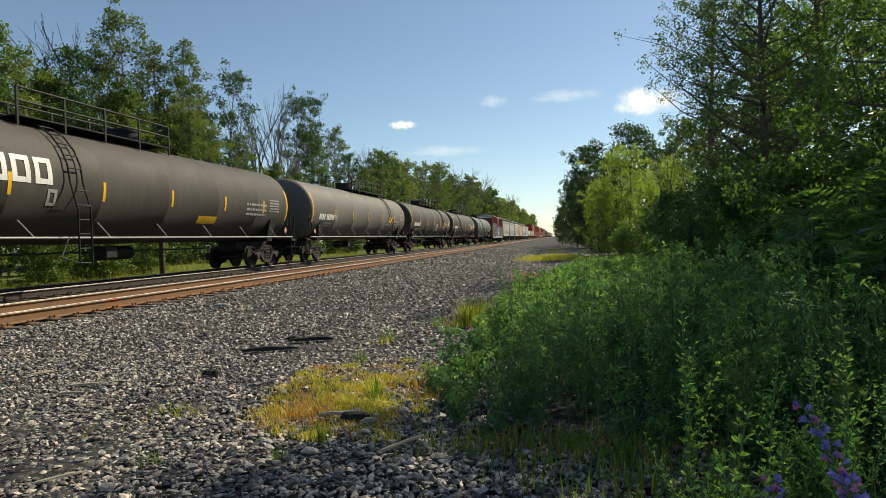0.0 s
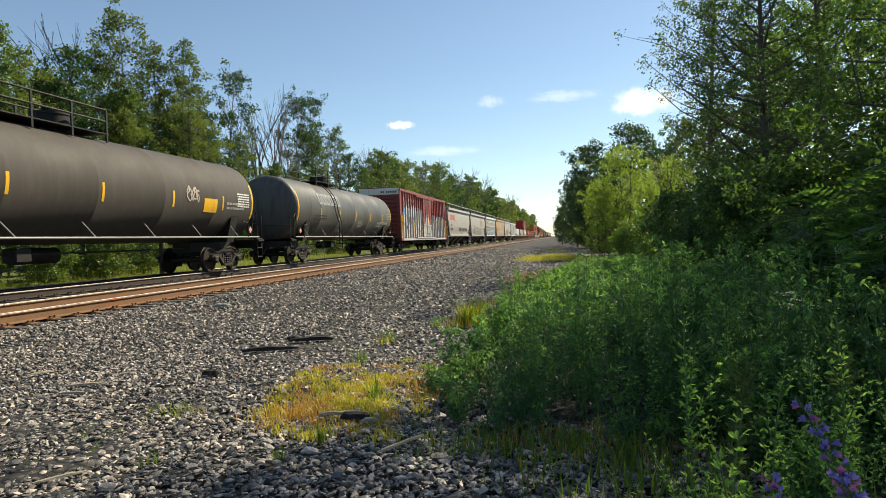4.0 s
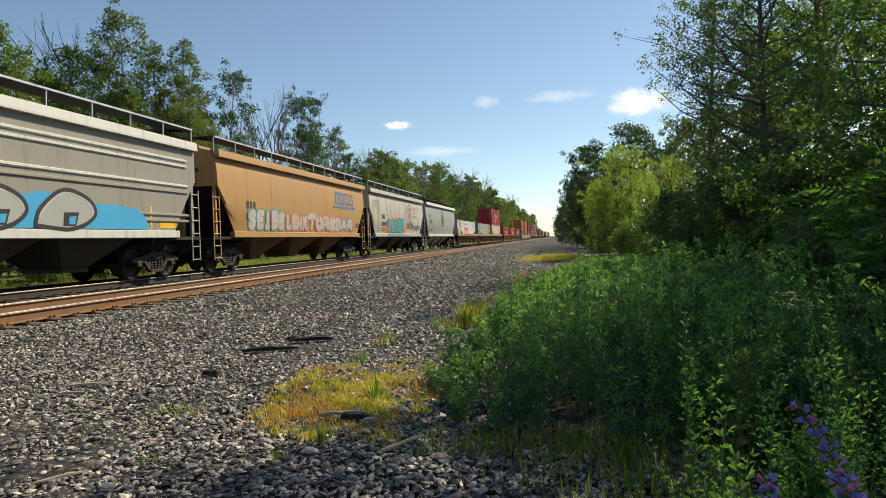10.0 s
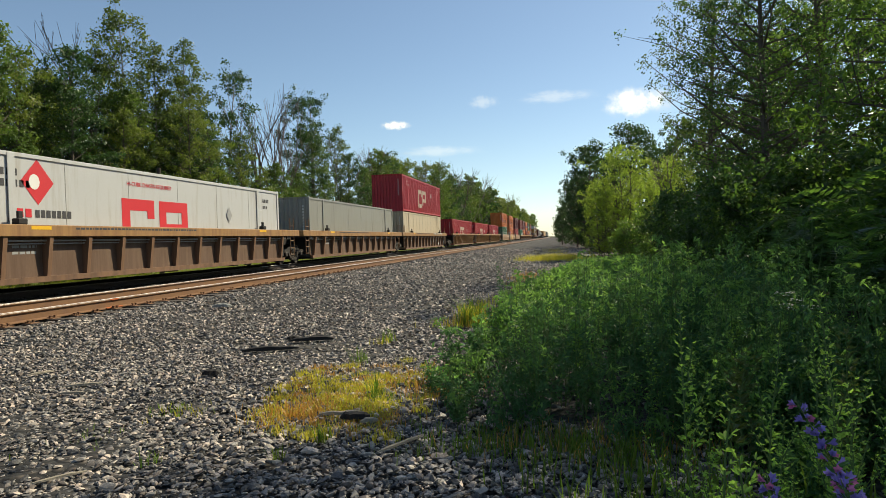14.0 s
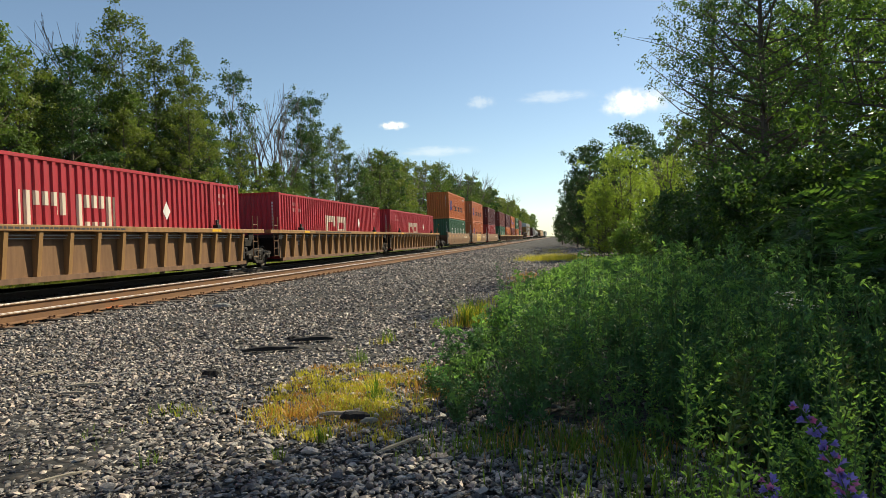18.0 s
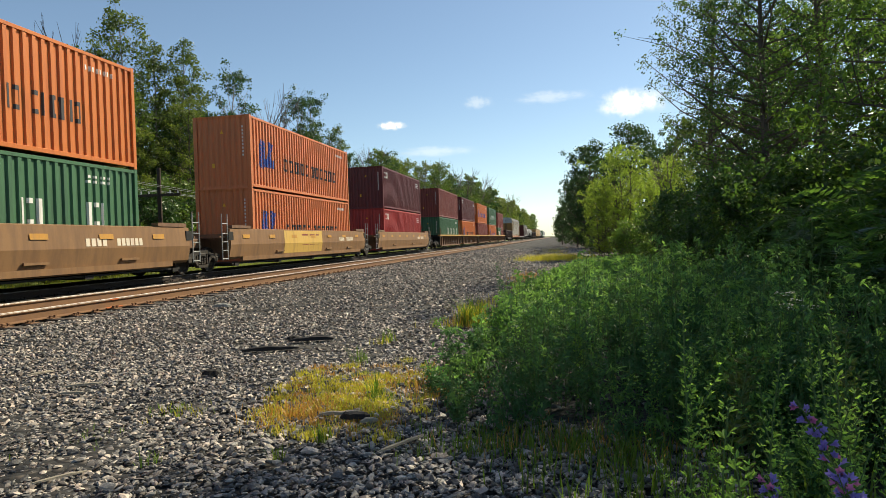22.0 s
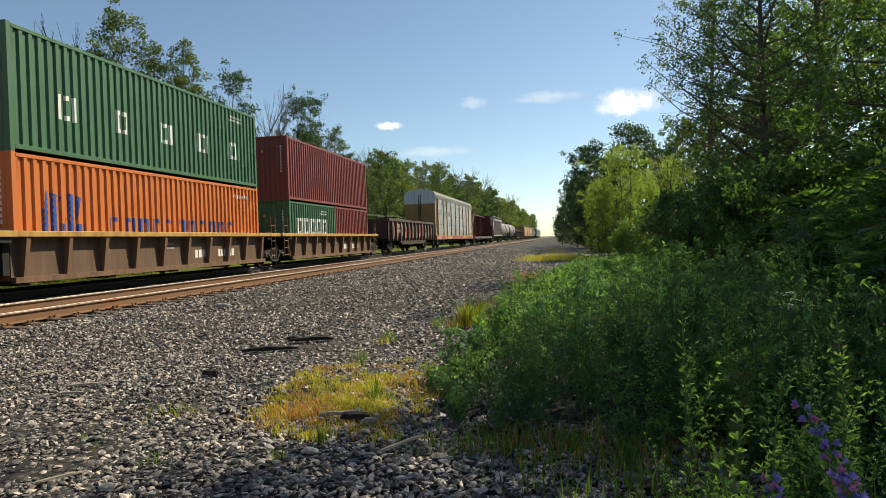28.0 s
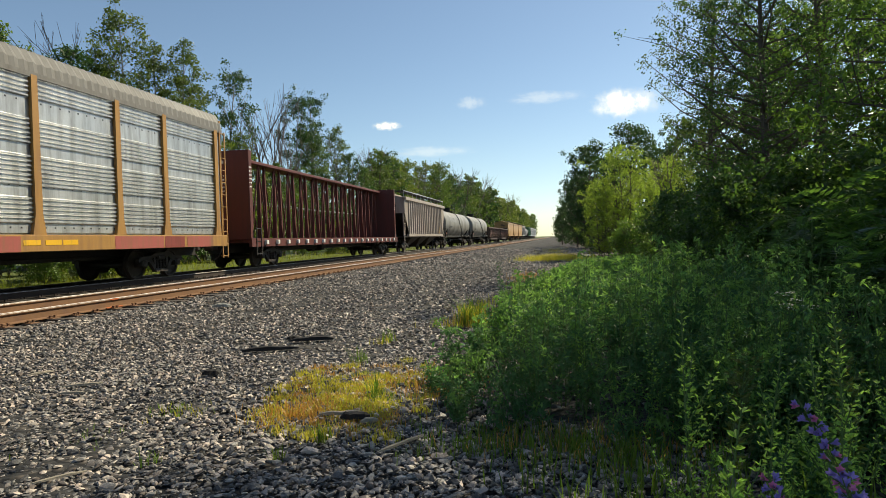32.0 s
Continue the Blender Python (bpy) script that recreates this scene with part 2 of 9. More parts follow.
LEAFLIGHT = leafy("leaf_light_green", (0.105, 0.145, 0.034), (0.22, 0.30, 0.038), 0.42, trans=0.4)
LEAFSUN = leafy("leaf_yellow_green", (0.14, 0.22, 0.05), (0.37, 0.52, 0.06), 0.45, 0.5, 0.48)
LEAFPALE = leafy("leaf_pale_poplar", (0.076, 0.115, 0.036), (0.15, 0.22, 0.04), 0.4, trans=0.36)
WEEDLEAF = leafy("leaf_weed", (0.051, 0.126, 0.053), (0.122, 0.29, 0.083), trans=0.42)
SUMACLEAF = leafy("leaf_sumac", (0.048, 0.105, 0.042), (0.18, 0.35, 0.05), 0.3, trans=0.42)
# weed leaves at the plants' tops, with sunlight put into their colour
WEEDLIT = leafy("leaf_weed_lit_top", (0.11, 0.235, 0.064), (0.255, 0.48, 0.095), trans=0.47)
TALLLEAF = leafy("leaf_tall_weed", (0.21, 0.38, 0.09), (0.42, 0.70, 0.11), trans=0.5)
GRASSBLADE = leafy("blade_green", (0.10, 0.17, 0.03), (0.2, 0.34, 0.03), trans=0.4)
VERGE = leafy("blade_verge", (0.17, 0.19, 0.025), (0.3, 0.36, 0.03), trans=0.4)
GRASSYEL = leafy("blade_yellow", (0.46, 0.45, 0.07), (0.62, 0.58, 0.07), trans=0.4)
GRASSDRY = leafy("blade_dry", (0.50, 0.30, 0.08), (0.5, 0.3, 0.07), trans=0.3)


def stone_material():
    m, nt, bs, out = nodes_of("ballast_stone")
    geo = nt.nodes.new("ShaderNodeNewGeometry").outputs["Random Per Island"]
    tc = nt.nodes.new("ShaderNodeTexCoord").outputs["Object"]
    r = nt.nodes.new("ShaderNodeValToRGB")
    e = r.color_ramp.elements
    e[0].position, e[0].color = 0.0, (0.02, 0.019, 0.019, 1)
    e[1].position, e[1].color = 1.0, (0.66, 0.52, 0.42, 1)
    for pos, c in ((0.33, (0.06, 0.055, 0.052, 1)), (0.5, (0.19, 0.14, 0.11, 1)), (0.68, (0.22, 0.205, 0.19, 1)), (0.88, (0.5, 0.42, 0.345, 1))):
        el = e.new(pos)
        el.color = c
    oi = nt.nodes.new("ShaderNodeObjectInfo").outputs["Random"]
    su = nt.nodes.new("ShaderNodeMath")
    nt.links.new(geo, su.inputs[0])
    nt.links.new(oi, su.inputs[1])
    fr = nt.nodes.new("ShaderNodeMath")
    fr.operation = "FRACT"
    nt.links.new(su.outputs[0], fr.inputs[0])
    nt.links.new(fr.outputs[0], r.inputs["Fac"])
    fine = noise_of(nt, tc, 60, 5.0, 0.65)
    base = mix(nt, 0.22, r.outputs["Color"], ramp(nt, fine, 0.3, 0.75, (0.06, 0.06, 0.06, 1), (0.36, 0.34, 0.31, 1)))
    nt.links.new(base, bs.inputs["Base Color"])
    bs.inputs["Roughness"].default_value = 0.52
    b = node(nt, "ShaderNodeBump", Strength=0.35, Distance=0.006)
    nt.links.new(fine, b.inputs["Height"])
    nt.links.new(b.outputs["Normal"], bs.inputs["Normal"])
    return m


def ground_material():
    """Gravel across the line and the lane, grass beyond it and under the growth."""
    m, nt, bs, out = nodes_of("ground_gravel_and_grass")
    tc = nt.nodes.new("ShaderNodeTexCoord").outputs["Object"]
    sep = nt.nodes.new("ShaderNodeSeparateXYZ")
    nt.links.new(tc, sep.inputs[0])
    big = noise_of(nt, tc, 0.35, 5.0)
    med = noise_of(nt, tc, 2.5, 5.0, 0.6)
    vor = nt.nodes.new("ShaderNodeTexVoronoi")
    vor.inputs["Scale"].default_value = 15
    nt.links.new(tc, vor.inputs["Vector"])
    cell = nt.nodes.new("ShaderNodeSeparateColor")
    nt.links.new(vor.outputs["Color"], cell.inputs[0])
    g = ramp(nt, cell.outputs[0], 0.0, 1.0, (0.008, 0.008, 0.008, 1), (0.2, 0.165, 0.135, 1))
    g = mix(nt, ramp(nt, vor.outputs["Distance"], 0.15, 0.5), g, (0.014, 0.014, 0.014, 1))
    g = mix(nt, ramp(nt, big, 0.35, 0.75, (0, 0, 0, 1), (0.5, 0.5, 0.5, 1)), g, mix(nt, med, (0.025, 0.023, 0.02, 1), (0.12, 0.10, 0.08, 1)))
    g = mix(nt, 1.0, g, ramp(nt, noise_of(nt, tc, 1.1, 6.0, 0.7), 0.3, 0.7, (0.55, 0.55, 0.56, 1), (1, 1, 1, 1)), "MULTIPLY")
    grass = mix(nt, med, (0.05, 0.075, 0.014, 1), (0.13, 0.16, 0.025, 1))
    soil = mix(nt, med, (0.06, 0.05, 0.035, 1), (0.12, 0.10, 0.06, 1))

    def step(lo, hi):
        a = nt.nodes.new("ShaderNodeMath")
        a.operation = "MULTIPLY_ADD"
        a.inputs[1].default_value, a.inputs[2].default_value = 1.6, -0.8
        nt.links.new(big, a.inputs[0])
        s = nt.nodes.new("ShaderNodeMath")
        s.operation = "ADD"
        nt.links.new(sep.outputs["X"], s.inputs[0])
        nt.links.new(a.outputs[0], s.inputs[1])
        r = nt.nodes.new("ShaderNodeMapRange")
        r.inputs["From Min"].default_value, r.inputs["From Max"].default_value = lo, hi
        nt.links.new(s.outputs[0], r.inputs["Value"])
        return r.outputs["Result"]

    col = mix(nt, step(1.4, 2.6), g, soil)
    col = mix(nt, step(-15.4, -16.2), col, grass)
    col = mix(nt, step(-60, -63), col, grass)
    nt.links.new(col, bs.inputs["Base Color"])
    bs.inputs["Roughness"].default_value = 0.9
    b = node(nt, "ShaderNodeBump", Strength=0.9, Distance=0.03)
    nt.links.new(vor.outputs["Distance"], b.inputs["Height"])
    b.invert = True
    nt.links.new(b.outputs["Normal"], bs.inputs["Normal"])
    return m


STONE, GROUND = stone_material(), ground_material()


def cloud_material(name, thick, scale):
    m, nt, bs, out = nodes_of(name)
    nt.nodes.remove(bs)
    tc = nt.nodes.new("ShaderNodeTexCoord").outputs["Generated"]
    n = noise_of(nt, tc, scale, 7.0, 0.62, (2.4, 1.0, 1.0))
    sub = nt.nodes.new("ShaderNodeVectorMath")
    sub.operation = "DISTANCE"
    sub.inputs[1].default_value = (0.5, 0.5, 0.5)
    flat = nt.nodes.new("ShaderNodeVectorMath")
    flat.operation = "MULTIPLY_ADD"
    flat.inputs[1].default_value, flat.inputs[2].default_value = (1, 0, 1), (0, 0.5, 0)
    nt.links.new(tc, flat.inputs[0])
    nt.links.new(flat.outputs[0], sub.inputs[0])
    fall = nt.nodes.new("ShaderNodeMapRange")
    fall.inputs["From Min"].default_value, fall.inputs["From Max"].default_value = 0.5, 0.05
    nt.links.new(sub.outputs["Value"], fall.inputs["Value"])
    mul = nt.nodes.new("ShaderNodeMath")
    mul.operation = "MULTIPLY"
    nt.links.new(n, mul.inputs[0])
    nt.links.new(fall.outputs["Result"], mul.inputs[1])
    al = nt.nodes.new("ShaderNodeMapRange")
    al.interpolation_type = "SMOOTHSTEP"
    al.inputs["From Min"].default_value, al.inputs["From Max"].default_value = 0.14, 0.48
    al.inputs["To Max"].default_value = thick
    nt.links.new(mul.outputs[0], al.inputs["Value"])
    tr, em, ms = nt.nodes.new("ShaderNodeBsdfTransparent"), nt.nodes.new("ShaderNodeEmission"), nt.nodes.new("ShaderNodeMixShader")
    em.inputs["Color"].default_value, em.inputs["Strength"].default_value = (1, 0.99, 0.97, 1), 1.0
    nt.links.new(al.outputs["Result"], ms.inputs["Fac"])
    nt.links.new(tr.outputs[0], ms.inputs[1])
    nt.links.new(em.outputs[0], ms.inputs[2])
    nt.links.new(ms.outputs[0], out.inputs["Surface"])
    return m


# ---- mesh helpers ----
class Mb:
    """A mesh in the making: points and faces."""

    def __init__(self):
        self.v, self.f = [], []

    def add(self, vs, fs):
        o = len(self.v)
        self.v += [tuple(p) for p in vs]
        self.f += [tuple(i + o for i in f) for f in fs]
        return self

    def box(self, x0, x1, y0, y1, z0, z1, c=0.0):
        if c <= 0:
            vs = [(x, y, z) for x in (x0, x1) for y in (y0, y1) for z in (z0, z1)]
            return self.add(vs, [(0, 1, 3, 2), (4, 6, 7, 5), (0, 4, 5, 1), (2, 3, 7, 6), (0, 2, 6, 4), (1, 5, 7, 3)])
        prof = [(x0 + c, z0), (x1 - c, z0), (x1, z0 + c), (x1, z1 - c), (x1 - c, z1), (x0 + c, z1), (x0, z1 - c), (x0, z0 + c)]
        small = [(min(max(x, x0 + c), x1 - c), min(max(z, z0 + c), z1 - c)) for x, z in prof]
        vs = [(x, y0, z) for x, z in small] + [(x, y0 + c, z) for x, z in prof] + [(x, y1 - c, z) for x, z in prof] + [(x, y1, z) for x, z in small]
        fs = []
        for r in range(3):
            fs += [(r * 8 + i, r * 8 + (i + 1) % 8, r * 8 + 8 + (i + 1) % 8, r * 8 + 8 + i) for i in range(8)]
        fs += [(1, 3, 5, 7)[::-1], (25, 27, 29, 31)]
        return self.add(vs, fs)

    def cyl(self, p, q, r, n=8, r2=None):
        p, q = Vector(p), Vector(q)
        r2 = r if r2 is None else r2
        d = (q - p).normalized()
        a = d.orthogonal().normalized()
        b = d.cross(a)
        ring = [(math.cos(6.2832 * i / n), math.sin(6.2832 * i / n)) for i in range(n)]
        vs = [p + (a * c + b * s) * r for c, s in ring] + [q + (a * c + b * s) * r2 for c, s in ring]
        fs = [(i, (i + 1) % n, n + (i + 1) % n, n + i) for i in range(n)]
        return self.add(vs, fs + [tuple(range(n))[::-1], tuple(range(n, 2 * n))])

    def pipe(self, pts, r, n=6):
        for a, b in zip(pts, pts[1:]):
            self.cyl(a, b, r, n)
        return self

    def prism(self, prof, y0, y1, axis="y"):
        """A closed outline (x, z) drawn out along y, or (y, z) along x."""
        n = len(prof)
        if axis == "y":
            vs = [(a, y0, b) for a, b in prof] + [(a, y1, b) for a, b in prof]
        elif axis == "x":
            vs = [(y0, a, b) for a, b in prof] + [(y1, a, b) for a, b in prof]
        else:
            vs = [(a, b, y0) for a, b in prof] + [(a, b, y1) for a, b in prof]
        fs = [(i, (i + 1) % n, n + (i + 1) % n, n + i) for i in range(n)]
        return self.add(vs, fs + [tuple(range(n))[::-1], tuple(range(n, 2 * n))])

    def sheet(self, rows):
        """A grid of points, row by row."""
        w = len(rows[0])
        vs = [p for r in rows for p in r]
        fs = [(i * w + j, i * w + j + 1, (i + 1) * w + j + 1, (i + 1) * w + j) for i in range(len(rows) - 1) for j in range(w - 1)]
        return self.add(vs, fs)


def mesh_of(name, mb, material, smooth=False, fix=True):
    me = bpy.data.meshes.new(name)
    me.from_pydata(mb.v, [], mb.f)
    if fix:
        bm = bmesh.new()
        bm.from_mesh(me)
        bmesh.ops.recalc_face_normals(bm, faces=bm.faces)
        bm.to_mesh(me)
        bm.free()
    if smooth:
        me.shade_smooth()
        me.set_sharp_from_angle(angle=radians(38))
    me.materials.append(material)
    return me


def part(name, mb, material, parent, label="", smooth=False, at=None):
    ob = new(name, mesh_of(name, mb, material, smooth))
    ob.parent = parent
    if at is not None:
        ob.matrix_basis = at
    if label:
        tagged(ob, label)
    return ob


def reuse(name, data, parent, at, label=""):
    ob = new(name, data)
    ob.parent, ob.matrix_basis = parent, at
    if label:
        tagged(ob, label)
    return ob


def raw_mesh(name, verts, faces, mats, idx=None):
    """A large mesh from arrays: all faces of one size."""
    verts, faces = np.asarray(verts, dtype=np.float32), np.asarray(faces, dtype=np.int32)
    me = bpy.data.meshes.new(name)
    k = faces.shape[1]
    me.vertices.add(len(verts))
    me.vertices.foreach_set("co", verts.ravel())
    me.loops.add(faces.size)
    me.loops.foreach_set("vertex_index", faces.ravel())
    me.polygons.add(len(faces))
    me.polygons.foreach_set("loop_start", np.arange(0, faces.size, k, dtype=np.int32))
    for m in mats:
        me.materials.append(m)
    if idx is not None:
        me.polygons.foreach_set("material_index", np.asarray(idx, dtype=np.int32))
    me.update(calc_edges=True)
    me.shade_flat()
    return me

# ---- setting: ground and tracks ----
ZR = 0.31          # running surface of both tracks
XN, XF = -8.987, -13.205   # centre lines of the near, empty track and of the train's track


def ground_z(x, y):
    pts = [(-900, 0.5), (-60, 0.4), (-22, 0.1), (-18, -0.25), (-16.2, -0.2), (-15.2, 0.10), (-11.6, 0.10), (-11, 0.07), (-10.4, 0.10), (-7.5, 0.10), (-6.9, 0.05), (-5.2, -0.01),
           (-3, 0.0), (-1.2, 0.0), (1.5, 0.0), (4, -0.05), (9, 0.1), (40, 0.6), (900, 1.0)]
    z = np.interp(x, [p[0] for p in pts], [p[1] for p in pts])
    return z


def build_ground():
    xs = np.concatenate([[-2500, -900, -300, -120, -60, -40, -30, -25, -22, -20, -18.5], np.arange(-17.5, 6.01, 0.25), [7, 9, 12, 16, 22, 30, 45, 80, 200, 900, 2500]])
    ys = np.concatenate([[-1500, -600, -200, -80, -40, -20, -10, -5, -2], np.arange(0, 30, 0.25), np.arange(30, 120, 3.0), [130, 160, 200, 260, 340, 450, 700, 1200, 2500, 4500]])
    X, Y = np.meshgrid(xs, ys)
    rng = np.random.default_rng(5)
    Z = ground_z(X, Y) + rng.normal(0, 0.012, X.shape) * (np.abs(X + 4) < 20) + 0.02 * np.sin(X * 1.3 + Y * 0.7) * np.cos(Y * 0.9) * (np.abs(X) < 7)
    Z = Z - 0.03 * ((X > -8.2) & (X < 1.5) & (Y > 1) & (Y < 80))
    n, w = len(ys), len(xs)
    idx = np.arange(n * w).reshape(n, w)
    faces = np.stack([idx[:-1, :-1], idx[:-1, 1:], idx[1:, 1:], idx[1:, :-1]], -1).reshape(-1, 4)
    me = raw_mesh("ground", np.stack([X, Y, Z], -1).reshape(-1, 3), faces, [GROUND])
    return tagged(new("ground", me), "grey crushed-stone lane and ballast with grassy verges", kind="structure")


ground = build_ground()


def build_track(name, xc, label, web):
    """Rails, ties, plates and spikes of one track."""
    track = tagged(new(name), label, "railway track", kind="structure")
    track.matrix_basis = pose(xc, 0, 0)
    y0, y1 = -650.0, 1500.0
    for sx in (-1, 1):
        x = sx * 0.7525
        prof = [(x - 0.07, ZR - 0.18), (x + 0.07, ZR - 0.18), (x + 0.07, ZR - 0.168), (x + 0.012, ZR - 0.15), (x + 0.009, ZR - 0.045), (x + 0.034, ZR - 0.035),
                (x + 0.034, ZR - 0.006), (x - 0.034, ZR - 0.006), (x - 0.034, ZR - 0.035), (x - 0.009, ZR - 0.045), (x - 0.012, ZR - 0.15), (x - 0.07, ZR - 0.168)]
        rail = part("rail", Mb().prism(prof, y0, y1), web, track, "rusty steel rail")
        part("running_surface", Mb().prism([(x - 0.036, ZR - 0.02), (x + 0.036, ZR - 0.02), (x + 0.033, ZR - 0.011), (x + 0.022, ZR), (x - 0.022, ZR), (x - 0.033, ZR - 0.011)], y0, y1), RAILTOP, rail, "polished steel running surface")
    tie = mesh_of("tie", Mb().box(-1.3, 1.3, -0.115, 0.115, -0.09, ZR - 0.195, 0.012), TIEWOOD)
    hw = Mb()
    for sx in (-1, 1):
        x = sx * 0.7525
        hw.box(x - 0.17, x + 0.17, -0.09, 0.09, ZR - 0.197, ZR - 0.182, 0.004)
        for dx in (-0.095, 0.095):
            for dy in (-0.05, 0.05):
                hw.box(x + dx - 0.012, x + dx + 0.012, dy - 0.012, dy + 0.012, ZR - 0.185, ZR - 0.15)
                hw.box(x + dx - 0.02, x + dx + 0.02, dy - 0.018, dy + 0.018, ZR - 0.152, ZR - 0.14)
    plate = mesh_of("tie_plates", hw, web)
    rng = random.Random(3)
    for i in range(120):
        y = 3 + i * 0.5
        t = reuse("tie", tie, track, pose(rng.uniform(-0.04, 0.04), y, rng.uniform(-0.012, 0.004), 0, 0, rng.uniform(-1, 1)))
        if i < 55:
            reuse("tie_plates", plate, t, pose(0, 0, 0))
    far = Mb()
    for i in range(1100):
        y = 63 + i * 0.5 if i < 900 else -450 + (i - 900) * 2.2
        far.box(-1.3, 1.3, y - 0.115, y + 0.115, -0.09, ZR - 0.195)
    tagged(part("far_ties", far, TIEWOOD, track), kind="stuff")
    return track


near_track = build_track("near_track", XN, "empty railway track with rusty rails on wooden ties", RAILRUST)
# web colour here has the shadow of the passing cars painted in
far_track = build_track("far_track", XF, "railway track under the passing freight train", RAILSHADE)
part("sprayed_mark", Mb().box(0.786, 0.79, 10.95, 11.2, ZR - 0.034, ZR - 0.012).box(0.765, 0.828, 10.8, 11.25, ZR - 0.168, ZR - 0.155), MARKORANGE, near_track, "orange survey paint on the rail")

# ---- the train ----
SPEED = 16.6
MOVING = []     # (thing, place along the line at the start, height over the rails)
WHEELS = []     # wheelsets that turn


def wheelset_mesh():
    mb = Mb()
    R = 0.44
    for sx in (-1, 1):
        n = 14
        rings = [(0.06, 0.66, 0.10), (0.105, 0.66, 0.10), (0.12, 0.66, R - 0.09), (0.085, 0.66, R - 0.05), (0.068, 0.66, R + 0.026), (0.09, 0.66, R + 0.026), (0.10, 0.66, R), (0.2, 0.66, R - 0.004), (0.2, 0.66, R - 0.06), (0.16, 0.66, R - 0.09), (0.165, 0.66, 0.1), (0.21, 0.66, 0.09)]
        vs, fs = [], []
        for dx, x0, r in rings:
            vs += [(sx * (x0 - 0.0 + dx - 0.02), r * math.cos(6.28319 * i / n), r * math.sin(6.28319 * i / n)) for i in range(n)]
        for k in range(len(rings) - 1):
            fs += [(k * n + i, k * n + (i + 1) % n, (k + 1) * n + (i + 1) % n, (k + 1) * n + i) for i in range(n)]
        mb.add(vs, fs)
        mb.cyl((sx * 0.84, 0, 0), (sx * 1.06, 0, 0), 0.085, 12)
        for a in range(3):
            an = a * 2.0944
            mb.cyl((sx * 1.06, 0.05 * math.cos(an), 0.05 * math.sin(an)), (sx * 1.075, 0.05 * math.cos(an), 0.05 * math.sin(an)), 0.016, 6)
    mb.cyl((-0.7, 0, 0), (0.7, 0, 0), 0.085, 12)
    return mesh_of("wheelset", mb, WHEEL, True)


def side_frame_mesh():
    """Cast side frame: arched top, spring window, pedestals over the axle boxes."""
    mb = Mb()
    top = [(-1.12, 0.60), (-0.95, 0.66), (-0.55, 0.68), (-0.3, 0.78), (0.3, 0.78), (0.55, 0.68), (0.95, 0.66), (1.12, 0.60)]
    bot = [(-1.12, 0.50), (-0.98, 0.54), (-0.62, 0.5), (-0.36, 0.64), (0.36, 0.64), (0.62, 0.5), (0.98, 0.54), (1.12, 0.50)]
    mb.prism(top + bot[::-1], 0.97, 1.10, "x")
    for s in (-1, 1):
        mb.prism([(s * 0.62, 0.52), (s * 0.5, 0.62), (s * 0.26, 0.27), (s * 0.3, 0.20)], 0.98, 1.09, "x")
        mb.prism([(s * 0.36, 0.66), (s * 0.27, 0.66), (s * 0.27, 0.26), (s * 0.33, 0.26)], 0.99, 1.08, "x")
        mb.box(0.94, 1.13, s * 0.85 - 0.13, s * 0.85 + 0.13, 0.36, 0.56, 0.03)
    mb.prism([(-0.34, 0.29), (0.34, 0.29), (0.28, 0.19), (-0.28, 0.19)], 0.96, 1.11, "x")
    return mesh_of("side_frame", mb, STEEL, True)


def spring_mesh():
    """One coil spring, ringed."""
    rows = []
    for k in range(9):
        r = 0.068 if k % 2 else 0.048
        rows.append([(1.04 + r * math.cos(6.28319 * i / 6), r * math.sin(6.28319 * i / 6), 0.29 + k * 0.036) for i in range(7)])
    return mesh_of("spring", Mb().sheet(rows), WHEEL)


def bolster_mesh():
    mb = Mb().box(-1.12, 1.12, -0.2, 0.2, 0.56, 0.70, 0.03)
    mb.box(-0.5, 0.5, -0.25, 0.25, 0.68, 0.82, 0.03)
    for s in (-1, 1):
        mb.box(-0.85, 0.85, s * 0.4 - 0.06, s * 0.4 + 0.06, 0.38, 0.46)
        mb.box(-0.85, -0.65, s * 0.37, s * 0.42, 0.3, 0.6)
        mb.box(0.65, 0.85, s * 0.37, s * 0.42, 0.3, 0.6)
    return mesh_of("bolster", mb, STEEL)


WSET, SFRAME, SPRING, BOLSTER = wheelset_mesh(), side_frame_mesh(), spring_mesh(), bolster_mesh()


def add_truck(car, y):
    tr = reuse("truck", BOLSTER, car, pose(0, y, 0), "black cast-steel truck")
    for s in (0, 180):
        reuse("side_frame", SFRAME, tr, pose(0, 0, 0, 0, 0, s))
        for dy in (-0.17, 0, 0.17):
            reuse("spring", SPRING, tr, pose(0, dy, 0, 0, 0, s))
    for s in (-1, 1):
        w = reuse("wheelset", WSET, tr, pose(0, s * 0.85, 0.44))
        WHEELS.append((w, s))


def coupler(car, y, s):
    mb = Mb().box(-0.09, 0.09, min(y, y + s * 0.5), max(y, y + s * 0.5), 0.78, 0.98, 0.02)
    mb.box(-0.17, 0.17, min(y + s * 0.42, y + s * 0.68), max(y + s * 0.42, y + s * 0.68), 0.74, 1.02, 0.05)
    mb.pipe([(0.25, y, 0.8), (0.25, y + s * 0.3, 0.5), (0.2, y + s * 0.6, 0.38)], 0.03)
    part("coupler", mb, STEEL, car)


def brake_rod(car, h, y0, y1):
    mb = Mb().cyl((0.35, y0, h), (0.35, y1, h), 0.025)
    mb.cyl((-0.5, -0.6, h - 0.05), (-0.5, 0.9, h - 0.05), 0.22, 12)
    mb.box(0.2, 0.6, -1.6, -1.1, h - 0.2, h + 0.15, 0.03)
    part("brake_gear", mb, FRAME, car)


